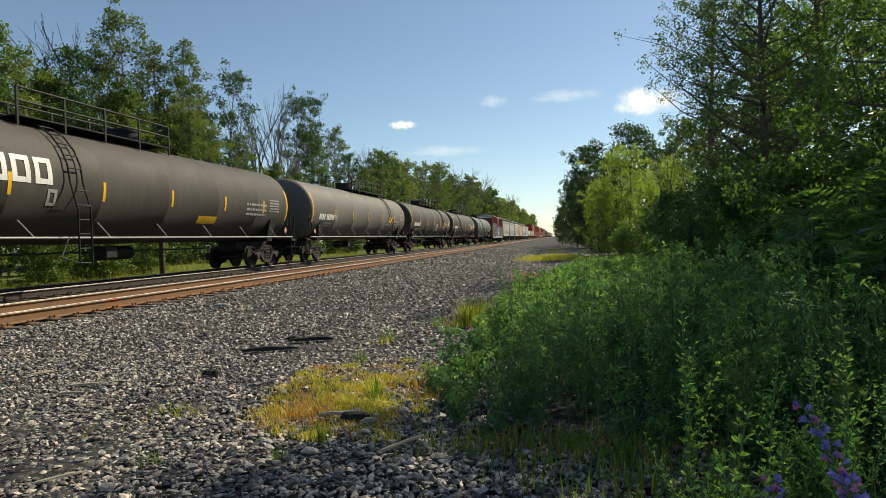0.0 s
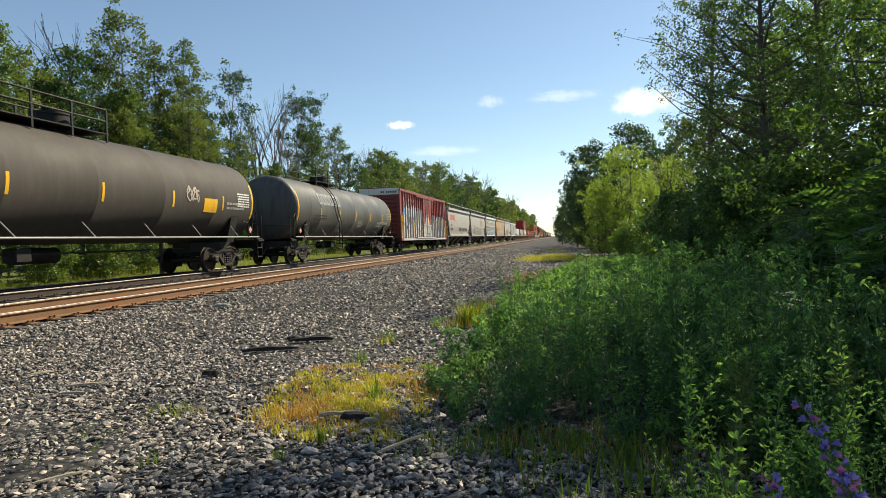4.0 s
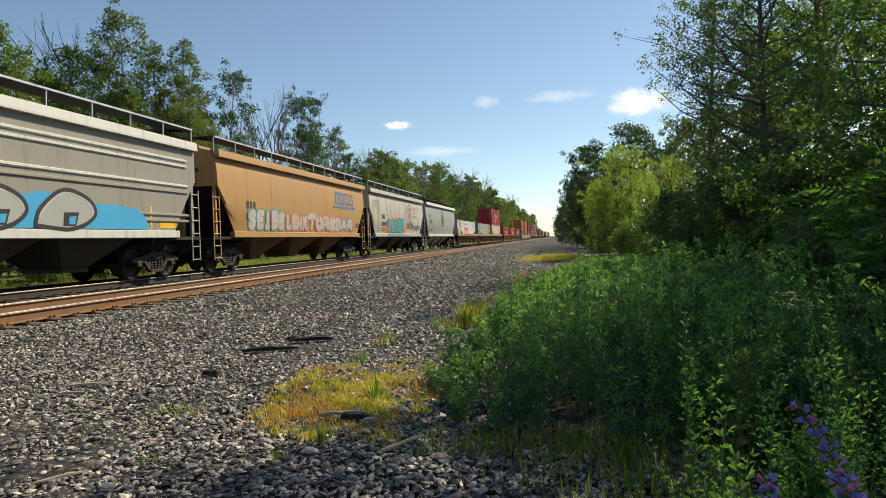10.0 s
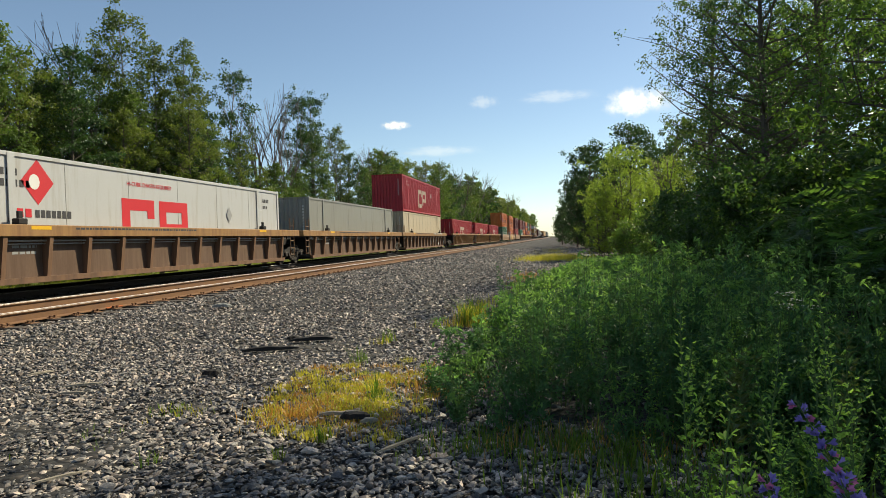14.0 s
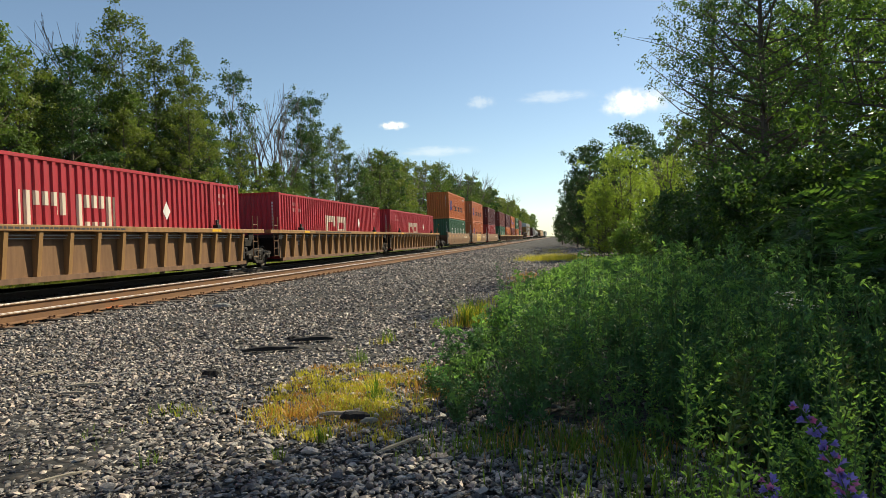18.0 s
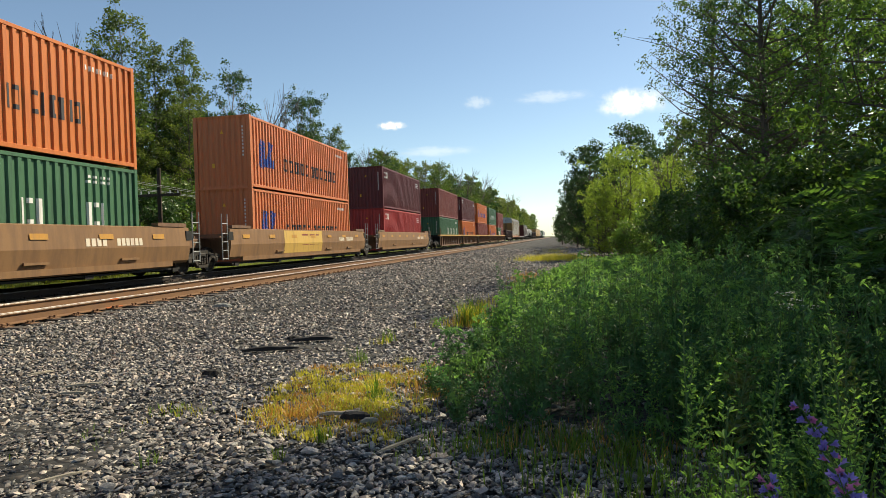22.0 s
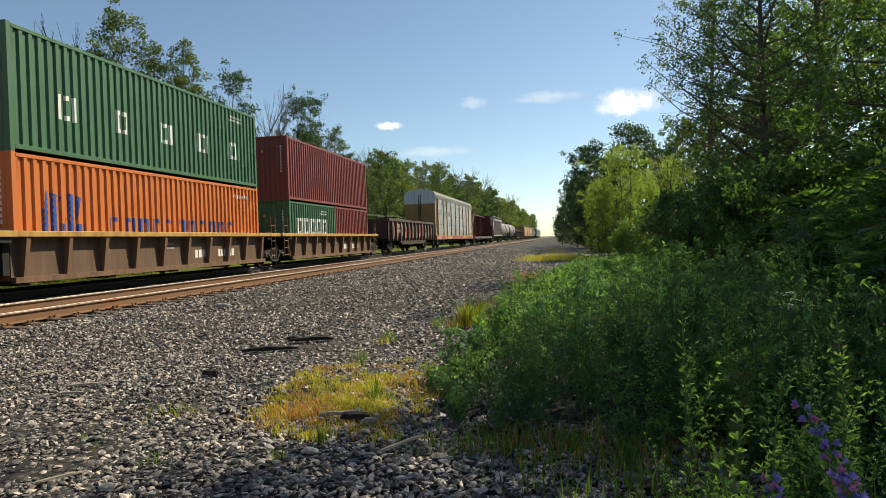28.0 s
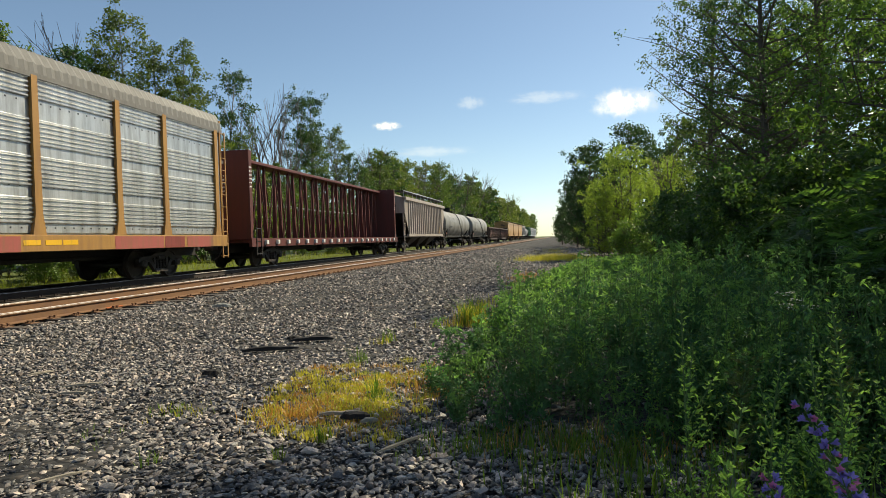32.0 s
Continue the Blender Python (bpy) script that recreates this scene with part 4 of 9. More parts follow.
def boxcar(s0, s1):
    L = s1 - s0
    h = L / 2
    car = thing_at("boxcar", "red steel boxcar covered with white sprayed graffiti", "boxcar", (s0 + s1) / 2, GR)
    X = 1.5
    zb, zt = 1.02, 4.75
    part("body", Mb().prism([(-X, zb), (X, zb), (X, zt), (X - 0.25, zt + 0.09), (0, zt + 0.16), (-X + 0.25, zt + 0.09), (-X, zt)], -h, h), BOXRED, car)
    mb = Mb()
    for k in range(24):
        y = -h + (k + 0.5) * L / 24
        mb.prism([(-X + 0.1, zt + 0.02), (X - 0.1, zt + 0.02), (0.5, zt + 0.2), (-0.5, zt + 0.2)], y - 0.03, y + 0.03)
    part("roof_ribs", mb, GALV, car)
    for e in (-1, 1):
        for k in range(9):
            z = zb + 0.3 + k * 0.33
            part("end_rib", Mb().prism([(e * h, z), (e * (h + 0.07), z + 0.06), (e * (h + 0.07), z + 0.16), (e * h, z + 0.24)], -X + 0.12, X - 0.12, "x"), BOXEND, car)
        part("end_band", Mb().box(-X + 0.01, X - 0.01, min(e * h, e * (h + 0.09)), max(e * h, e * (h + 0.09)), zt - 0.42, zt + 0.05, 0.01), WHITE, car, "white band across the end")
        lettering(car, DARKBAR, lambda u, v, e=e: (u, e * (h + 0.094), v), glyphs(0.15, zt - 0.30, 2, 0.10, 0.15, 0.05, 0.03) + glyphs(0.55, zt - 0.30, 6, 0.10, 0.15, 0.04, 0.03))
        lettering(car, GREYBAR, lambda u, v, e=e: (u, e * (h + 0.075), v), bars(-0.9, 3.2, 2, 0.9, 0.05, 0.06, 3))
        coupler(car, e * h, e)
        add_truck(car, e * (h - 2.0))
        part("platform", Mb().box(-1.3, 1.3, min(e * h, e * (h + 0.35)), max(e * h, e * (h + 0.35)), 1.3, 1.34).box(-1.4, 1.4, min(e * (h - 0.2), e * (h + 0.1)), max(e * (h - 0.2), e * (h + 0.1)), 0.85, 1.1), FRAME, car)
        for sx in (-1, 1):
            part("corner_post", Mb().box(min(sx * X, sx * (X + 0.06)), max(sx * X, sx * (X + 0.06)), min(e * h, e * (h - 0.35)), max(e * h, e * (h - 0.35)), zb + 0.0, zt), BOXRED, car)
        yl = e * (h - 0.30)
        lad = Mb()
        for k in range(6):
            lad.cyl((X + 0.12, yl - 0.22, zb + 0.08 + k * 0.32), (X + 0.12, yl + 0.22, zb + 0.08 + k * 0.32), 0.018)
        for d in (-0.22, 0.22):
            lad.box(X + 0.06, X + 0.13, yl + d - 0.02, yl + d + 0.02, zb, zb + 1.8)
        part("ladder", lad, YELLOW, car, "yellow grab-iron ladder")
        part("step", Mb().pipe([(X + 0.08, yl - 0.24, zb), (X + 0.08, yl - 0.24, 0.55), (X + 0.08, yl + 0.24, 0.55), (X + 0.08, yl + 0.24, zb)], 0.02), FRAME, car)
        part("yellow_corner", Mb().box(X + 0.062, X + 0.068, min(e * (h - 0.02), e * (h - 0.34)), max(e * (h - 0.02), e * (h - 0.34)), zb + 0.05, zb + 1.65), YELLOW, car, "yellow sprayed corner")
    dy0, dy1 = -1.78, 2.06
    ribs = [y for y in np.arange(-h + 0.95, h - 0.5, 0.82) if not dy0 - 0.15 < y < dy1 + 0.15]
    rib = mesh_of("rib", Mb().prism([(0, -0.075), (0.095, -0.04), (0.095, 0.04), (0, 0.075)], zb + 0.06, zt - 0.14, "z"), BOXRED)
    for i, y in enumerate(ribs):
        r = reuse("rib", rib, car, pose(X, y, 0))
        reuse("rib", rib, car, pose(-X, y, 0, 0, 0, 180))
    mb = Mb().box(X, X + 0.13, -h, h, zb - 0.12, zb + 0.05, 0.01).box(X, X + 0.10, -h, h, zt - 0.16, zt + 0.02, 0.01)
    mb.box(-X - 0.1, -X, -h, h, zb - 0.1, zb + 0.05).box(-X - 0.1, -X, -h, h, zt - 0.16, zt)
    part("side_sill", mb, BOXRED, car)
    part("sprayed_sill", Mb().box(X + 0.13, X + 0.134, -h + 0.7, h - 0.6, zb - 0.115, zb + 0.045), SPRAYWHITE, car, "sill oversprayed white")
    door = part("door", Mb().box(X + 0.05, X + 0.12, dy0, dy1, zb + 0.15, zt - 0.3, 0.01), BOXRED, car, "sliding door with rods")
    mb = Mb()
    for y in np.linspace(dy0 + 0.1, dy1 - 0.1, 5):
        mb.box(X + 0.11, X + 0.16, y - 0.04, y + 0.04, zb + 0.2, zt - 0.35)
    for z in (1.6, 2.2, 2.9, 3.6, 4.1):
        mb.box(X + 0.11, X + 0.15, dy0, dy1, z - 0.04, z + 0.04)
    part("door_frame", mb, BOXRED, door)
    low = Mb()
    for y in np.linspace(dy0 + 0.1, dy1 - 0.1, 5):
        low.box(X + 0.112, X + 0.164, y - 0.044, y + 0.044, zb + 0.22, 2.75)
    for z in (1.6, 2.2):
        low.box(X + 0.112, X + 0.154, dy0 + 0.02, dy1 - 0.02, z - 0.044, z + 0.044)
    part("sprayed_frame", low, SPRAYWHITE, door, "door frame oversprayed white")
    part("sprayed_track", Mb().box(X + 0.2, X + 0.204, -4.5, 3.3, zb + 0.045, zb + 0.135), SPRAYWHITE, car)
    part("door_rods", Mb().cyl((X + 0.19, -0.3, 1.2), (X + 0.19, -0.3, 4.4), 0.025).cyl((X + 0.19, 0.8, 1.2), (X + 0.19, 0.8, 4.4), 0.025).box(X + 0.15, X + 0.22, -0.6, 1.2, 2.1, 2.2), GALV, door, "galvanised locking rods")
    part("door_track", Mb().box(X + 0.08, X + 0.2, -4.6, 3.4, zb + 0.04, zb + 0.14).box(X + 0.08, X + 0.18, -4.6, 3.4, zt - 0.3, zt - 0.2), BOXRED, car)
    part("underframe", Mb().box(-0.35, 0.35, -h, h, 0.62, 1.02).box(-1.4, 1.4, -h + 4, -h + 4.2, 0.75, 1.02).box(-1.4, 1.4, h - 4.2, h - 4, 0.75, 1.02), FRAME, car)
    brake_rod(car, 0.75, -h + 3.5, h - 3.5)
    P = lambda u, v: (X + 0.012, u, v)
    Q = lambda u, v: (X + 0.016, u, v)
    Q2 = lambda u, v: (X + 0.021, u, v)
    rng = random.Random(8)

    def over(u, v, o=0.0):
        return (X + o, -h + u, v)

    def lay(flat):
        """Each small face laid on the wall, on a rib's front or on the door."""
        out = Mb()
        for f in flat.f:
            q = [flat.v[i] for i in f]
            y = sum(p[1] for p in q) / len(q)
            gap = min(abs(y - r) for r in ribs)
            if 0.043 < gap < 0.09:
                continue
            d = 0.128 if dy0 < y < dy1 else 0.1 if gap < 0.05 else 0.004
            out.add([(p[0] + d, p[1], p[2]) for p in q], [tuple(range(len(q)))])
        return out

    # sprayed letters over ribs and door: a pale ground, swollen white forms with dark edges, spots of colour
    for u0, u1, v, deep in ((0.6, 7.85, 1.66, 1.2), (11.85, 18.95, 1.6, 1.08), (7.95, 11.7, 1.5, 0.6)):
        part("sprayed_ground", lay(spray(Mb(), lambda u, v: over(u, v, 0.002), [(u0, v), (u1, v)], deep, 0.05, 0.1)), SPRAYWHITE, car, "white sprayed ground along the wall")
    word = (("S", 1.0, 2.35, 3.6), ("T", 3.0, 2.7, 3.62), ("R", 5.4, 2.6, 3.5), ("A", 8.1, 3.3, 3.3), ("N", 11.8, 2.3, 3.3), ("G", 13.95, 2.4, 3.2), ("E", 16.3, 2.6, 3.1))
    for k, (ch, u0, w, hi) in enumerate(word):
        bubble_word(car, over, ch, u0, 0.98, w, hi - 0.98, 0.86, SPRAYSOOT, [SPRAYWHITE], 0.065, 0.004 + 0.002 * (k % 2), 0.05, 1.06, k, 0.0, 0.007, lay)
    for y in ribs:
        # paint that wraps round each rib, as high as the letter there
        top = max([hi - 0.16 - 0.75 * max(0.0, abs(y + h - u0 - w / 2) / (w / 2) - 0.55) for ch, u0, w, hi in word if u0 - 0.1 < y + h < u0 + w + 0.1] + [2.0])
        part("sprayed_rib", Mb().prism([(X, y - 0.079), (X + 0.099, y - 0.043), (X + 0.099, y + 0.043), (X, y + 0.079)], zb + 0.055, top, "z"), SPRAYWHITE, car, "rib sprayed white up to the letters' tops")
    for k, (u, v, ru, rv, m) in enumerate(((1.45, 3.05, 0.2, 0.22, SPRAYBLUE), (2.35, 1.35, 0.24, 0.16, YELLOW), (4.85, 1.95, 0.13, 0.5, YELLOW), (4.7, 1.75, 0.18, 0.24, SPRAYBLUE), (6.35, 2.45, 0.14, 0.2, YELLOW), (7.6, 2.75, 0.2, 0.26, SPRAYBLUE), (7.4, 1.5, 0.2, 0.12, YELLOW), (9.95, 2.4, 0.25, 0.2, YELLOW), (12.3, 1.7, 0.2, 0.2, SPRAYBLUE), (13.1, 2.4, 0.14, 0.3, YELLOW), (15.6, 2.5, 0.16, 0.3, YELLOW), (16.2, 2.6, 0.16, 0.2, SPRAYBLUE), (18.2, 1.7, 0.16, 0.3, YELLOW))):
        part("sprayed_spot", lay(spray(Mb(), lambda u, v: over(u, v, 0.026 + 0.001 * (k % 3)), smooth_run([(u - ru * 0.9, v - rv * 0.8), (u, v), (u + ru * 0.5, v + rv * 0.9)]), ru * 1.1, 0.05)), m, car)
    ring = Mb()
    ring_poly(ring, P, -h + 1.75, 3.75, 0.42, 0.55)
    ring_poly(ring, P, -h + 1.75, 3.75, 0.05, 0.3)
    part("emblem", ring, GREYBAR, car, "round faded emblem")
    lettering(car, GREYBAR, P, glyphs(-h + 3.0, 3.95, 8, 0.2, 0.22, 0.09, 0.05) + glyphs(-h + 3.0, 3.55, 7, 0.2, 0.22, 0.09, 0.05) + glyphs(-h + 3.0, 3.15, 7, 0.2, 0.22, 0.09, 0.05))
    lettering(car, GREYBAR, P, bars(h - 2.4, 3.9, 4, 0.9, 0.12, 0.1, 4))
    return car


boxcar(114.15, 133.55)


def hopper_car(s0, s1, body, label, marks, roofcol=None, style="curved", stripe=None, sill=None, detail=True):
    """Covered hopper: bulging sides, sloped ends, three bays, roof walk with rails, ladders."""
    L = s1 - s0
    h = L / 2
    car = thing_at("covered_hopper", label, "hopper car", (s0 + s1) / 2, GR)
    X, zs, ze, zt = 1.55, 1.28, 4.05, 4.42
    prof = [(1.50, 1.36), (1.56, 1.8), (1.585, 2.4), (1.58, 3.0), (1.55, 3.6), (1.48, ze)] if style == "curved" else [(1.54, 1.36), (1.54, ze)]
    full = prof + [(1.36, ze + 0.16), (0.6, zt), (0, zt + 0.02)]
    full = full + [(-x, z) for x, z in full[::-1][1:]]
    # body with sloping lower ends
    n = len(full)
    mb = Mb()
    grid = []
    for y, zlow in ((-h, 3.0), (-h + 0.55, 2.35), (-h + 1.25, 1.36), (h - 1.25, 1.36), (h - 0.55, 2.35), (h, 3.0)):
        grid.append([(x, y, max(z, zlow)) for x, z in full])
    mb.sheet(grid)
    for e in (0, -1):
        mb.add(grid[e], [tuple(range(n))])
    part("body", mb, body, car, smooth=style == "curved")
    # slope sheets under the ends
    for e in (-1, 1):
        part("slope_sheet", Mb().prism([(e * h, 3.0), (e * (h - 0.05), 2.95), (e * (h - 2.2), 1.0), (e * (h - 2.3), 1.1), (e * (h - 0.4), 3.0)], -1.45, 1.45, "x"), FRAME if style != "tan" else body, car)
        for xa, xb, dd in ((1.36, 1.46, 0.1), (-1.46, -1.36, 0.1), (-0.2, 0.2, 0.2)):
            part("end_post", Mb().box(xa, xb, min(e * h, e * (h - dd)), max(e * h, e * (h - dd)), 1.2, 3.0), body, car)
        part("end_sill", Mb().box(-1.5, 1.5, min(e * (h - 1.6), e * (h + 0.25)), max(e * (h - 1.6), e * (h + 0.25)), 1.14, 1.24).box(-0.35, 0.35, min(e * (h - 4), e * (h + 0.3)), max(e * (h - 4), e * (h + 0.3)), 0.72, 1.14), FRAME, car)
        coupler(car, e * (h + 0.2), e)
        add_truck(car, e * (h - 1.55))
        for sx in (-1, 1):
            for dy in (0.15, ):
                yl = e * (h + 0.02)
                lad = Mb()
                for d in (-0.22, 0.22):
                    lad.box(sx * 1.5 - 0.012, sx * 1.5 + 0.012, yl + d - 0.016, yl + d + 0.016, 0.45, 2.75)
                for k in range(6):
                    lad.cyl((sx * 1.5, yl - 0.22, 0.5 + k * 0.42), (sx * 1.5, yl + 0.22, 0.5 + k * 0.42), 0.018)
                part("ladder", lad, body if style != "aok" else PIPE, car)
        part("end_ladder", Mb().box(-1.2, -1.16, e * (h + 0.08) - 0.03, e * (h + 0.08) + 0.03, 2.7, zt).box(-0.8, -0.76, e * (h + 0.08) - 0.03, e * (h + 0.08) + 0.03, 2.7, zt), body, car)
        lettering(car, DARKBAR, lambda u, v, e=e: (u, e * (h + 0.006), v), glyphs(-0.1, 3.75, 3, 0.12, 0.16, 0.05, 0.03) + glyphs(-0.1, 3.5, 6, 0.12, 0.16, 0.05, 0.03) + bars(0.0, 3.3, 4, 0.8, 0.05, 0.06, 2))
    for sx in (-1, 1):
        part("side_sill", Mb().box(min(sx * 1.40, sx * 1.60), max(sx * 1.40, sx * 1.60), -h + 1.05, h - 1.05, 1.2, 1.42, 0.015), sill or body, car, "side sill beam")
        part("roof_eave", Mb().prism([(sx * 1.42, ze - 0.03), (sx * 1.67, ze - 0.05), (sx * 1.67, ze + 0.0), (sx * 1.65, ze + 0.2), (sx * 1.3, ze + 0.24)], -h, h), body, car)
    for b in range(3):
        yc = (b - 1) * (L - 5.4) / 3
        w = (L - 5.4) / 6 - 0.04
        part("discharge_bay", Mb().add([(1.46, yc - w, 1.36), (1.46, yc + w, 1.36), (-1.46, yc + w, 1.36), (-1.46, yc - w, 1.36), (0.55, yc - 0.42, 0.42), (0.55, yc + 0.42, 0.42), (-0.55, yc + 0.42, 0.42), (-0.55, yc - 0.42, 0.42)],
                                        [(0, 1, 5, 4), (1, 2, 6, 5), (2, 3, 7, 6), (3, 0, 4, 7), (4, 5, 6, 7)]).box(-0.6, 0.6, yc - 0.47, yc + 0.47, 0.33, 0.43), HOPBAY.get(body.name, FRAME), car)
    part("hatch_trough", Mb().box(-0.45, 0.45, -h + 0.8, h - 0.8, zt, zt + 0.14, 0.03), body, car)
    walkm = Mb()
    zw = zt + (0.26 if detail else 0.10)
    for sx in (-1, 1):
        walkm.box(sx * 1.14 - 0.36, sx * 1.14 + 0.36, -h - 0.05, h + 0.05, zw, zw + 0.03)
    walkm.box(-1.17, 1.17, -h - 0.1, -h + 0.45, zw, zw + 0.03).box(-1.17, 1.17, h - 0.45, h + 0.1, zw, zw + 0.03)
    part("roof_walk", walkm, GRATING, car, "dark steel grating along the roof")
    if detail:
        rail = Mb()
        k = int(L / 1.5)
        for i in range(k + 1):
            y = -h + L * i / k
            for sx in (-1, 1):
                rail.cyl((sx * 1.53, y - 0.12, ze + 0.12), (sx * 1.47, y, zt + 0.30), 0.022, 5)
        for sx in (-1, 1):
            rail.box(sx * 1.50 - 0.015, sx * 1.50 + 0.015, -h, h, zt + 0.255, zt + 0.305)
        part("roof_railing", rail, GALV if style != "tan" else body, car)
    if stripe:
        part("roof_stripe", Mb().add([(1.485, -h, ze + 0.02), (1.485, h, ze + 0.02), (1.37, h, ze + 0.172), (1.37, -h, ze + 0.172)], [(0, 1, 2, 3)]).prism([(1.50, ze - 0.055), (1.675, ze - 0.055), (1.675, ze + 0.002), (1.655, ze + 0.205), (1.50, ze + 0.205)], -h, h), stripe, car, "pale eave stripe")
    xs, zz = [p[0] for p in prof], [p[1] for p in prof]
    place = lambda u, v, o=0.008: (float(np.interp(v, zz, xs)) + o, -h + u, v)
    if style == "curved":
        seam = Mb()
        for q in np.linspace(0, 1, 9)[1:-1]:
            for a, b in zip(prof, prof[1:]):
                y = -h + L * q
                zlo = max(a[1], 1.42)
                seam.add([(a[0] + 0.004, y - 0.009, zlo), (a[0] + 0.004, y + 0.009, zlo), (b[0] + 0.004, y + 0.009, b[1]), (b[0] + 0.004, y - 0.009, b[1])], [(0, 1, 2, 3)])
        tagged(part("weld_seams", seam, SEAM, car), kind="stuff")
    if style == "ribs":
        rib = mesh_of("rib", Mb().prism([(0, -0.1), (0.09, -0.05), (0.09, 0.05), (0, 0.1)], 1.42, ze - 0.05, "z"), body)
        for y in np.arange(-h + 1.2, h - 1.0, 0.78):
            reuse("rib", rib, car, pose(1.54, y, 0))
            reuse("rib", rib, car, pose(-1.54, y, 0, 0, 0, 180))
    if style == "aok":
        for z in (3.62, 3.44, 2.82, 2.62, 1.9, 1.72):
            part("side_rib", Mb().prism([(1.54, z - 0.05), (1.585, z - 0.02), (1.585, z + 0.03), (1.54, z + 0.05)], -h + 0.5, h - 0.5), HOPWHITE if z > 2.8 else body, car)
    for q in (0.16, 0.3, 0.48, 0.66, 0.84):
        if L * q > 1.6:
            decal("reflector", car, YELLOW, [[(L * q, 1.5), (L * q + 0.09, 1.5), (L * q + 0.09, 2.12), (L * q, 2.12)]], place)
    if marks:
        marks(car, L, place)
    return car


# bay colour by body colour; BAY and BAYTAN have underside shade painted in
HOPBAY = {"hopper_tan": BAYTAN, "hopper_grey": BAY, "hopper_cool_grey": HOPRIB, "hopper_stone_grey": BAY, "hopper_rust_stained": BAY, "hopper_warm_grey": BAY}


# strokes of swollen sprayed forms, on a unit square: bolts, waves, hooks and humps
FORMS = (((0.0, 0.7), (0.4, 0.95), (0.45, 0.45), (0.9, 0.6), (0.7, 0.05)), ((0.05, 0.1), (0.25, 0.8), (0.5, 0.3), (0.72, 0.9), (1.0, 0.4)), ((0.1, 0.05), (0.05, 0.6), (0.45, 0.97), (0.9, 0.6), (0.7, 0.25)),
         ((0.95, 0.95), (0.4, 0.75), (0.15, 0.35), (0.5, 0.06), (0.95, 0.25)), ((0.05, 0.9), (0.35, 0.4), (0.1, 0.1), (0.7, 0.15), (0.95, 0.8)), ((0.1, 0.2), (0.5, 0.05), (0.9, 0.35), (0.6, 0.7), (0.2, 0.95)))


def soft_path(pts, k=5):
    """A smooth run through the points."""
    out = []
    for i in range(len(pts) - 1):
        p0, p1, p2, p3 = (pts[min(max(j, 0), len(pts) - 1)] for j in (i - 1, i, i + 1, i + 2))
        for s in range(k):
            t = s / k
            out.append(tuple(0.5 * (2 * b + (c - a) * t + (2 * a - 5 * b + 4 * c - d) * t * t + (3 * b - a - 3 * c + d) * t ** 3) for a, b, c, d in zip(p0, p1, p2, p3)))
    return out + [pts[-1]]


def scrawl(car, place, material, u0, v0, n, w, h, lw, seed, fill=None, off=0.014, fat=None):
    """Sprayed forms side by side: a dark edge, a paler filling; thin lines where no filling is given."""
    rng = random.Random(seed)
    last = -1
    if not fill:
        # one tangled hand-drawn line of loops
        a, b = rng.uniform(0, 6), rng.uniform(0, 6)
        k = n * 9
        path = [(u0 + n * w * t / k + w * 0.55 * math.sin(t * 1.43 + a), v0 + h * (0.5 + 0.36 * math.sin(t * 0.97 + b) + 0.14 * math.sin(t * 2.3 + a))) for t in range(k + 1)]
        outline(car, material, lambda u, v: place(u, v, off), soft_path(path, 3), lw * 0.8)
        return
    for i in range(n):
        q = rng.randrange(len(FORMS))
        if q == last:
            q = (q + 3) % len(FORMS)
        last = q
        fw = fat or 0.30 * min(w, h)
        m = fw * 0.5
        up = rng.uniform(-0.08, 0.10) * h
        pts = [(u0 + i * w + m * 0.7 + (w - m * 1.2) * (a + rng.uniform(-0.05, 0.05)), v0 + m + up * b + (h - 2 * m) * min(1, max(0, b + rng.uniform(-0.04, 0.04)))) for a, b in FORMS[q]]
        path = soft_path(pts, 5)
        o = off + 0.0022 * (i % 2)
        outline(car, material, lambda u, v: place(u, v, o - 0.004), path, fw + 2 * lw)
        outline(car, fill[i % len(fill)], lambda u, v: place(u, v, o), path, fw)
        outline(car, SPRAYWHITE if fill[0] is LOGOTEAL else material, lambda u, v: place(u, v, o + 0.0012), path[3:-3], lw * 0.5)


def tank_side(h):
    return lambda u, v, o=0.008: ((1.5 + o) * math.cos(v / 1.5), -h + u, 2.58 + (1.5 + o) * math.sin(v / 1.5))


def tank_head(h):
    return lambda u, v, o=0.008: (u, -h - o - float(np.interp(math.hypot(u, v - 2.58), [0.0, 0.45, 0.9, 1.23, 1.38], [0.42, 0.40, 0.33, 0.23, 0.15])), v)


scrawl(tank_b, tank_side(9.0), SPRAYSILVER, 10.3, -0.95, 4, 0.3, 0.8, 0.09, 51)
scrawl(tank_c, tank_side(8.9), SPRAYSILVER, 13.2, -0.2, 3, 0.22, 0.5, 0.06, 52)
scrawl(tank_c, tank_side(8.9), SPRAYSILVER, 1.2, 0.75, 2, 0.25, 0.3, 0.05, 53)
for v0, n in ((3.15, 6), (2.75, 5), (2.35, 4)):
    scrawl(tank_c, tank_head(8.9), SPRAYDUSK, -0.55, v0, n, 0.2, 0.32, 0.045, int(v0 * 20))
scrawl(lpg, tank_side(8.3), SPRAYSILVER, 9.2, -0.9, 3, 0.26, 0.5, 0.06, 55)


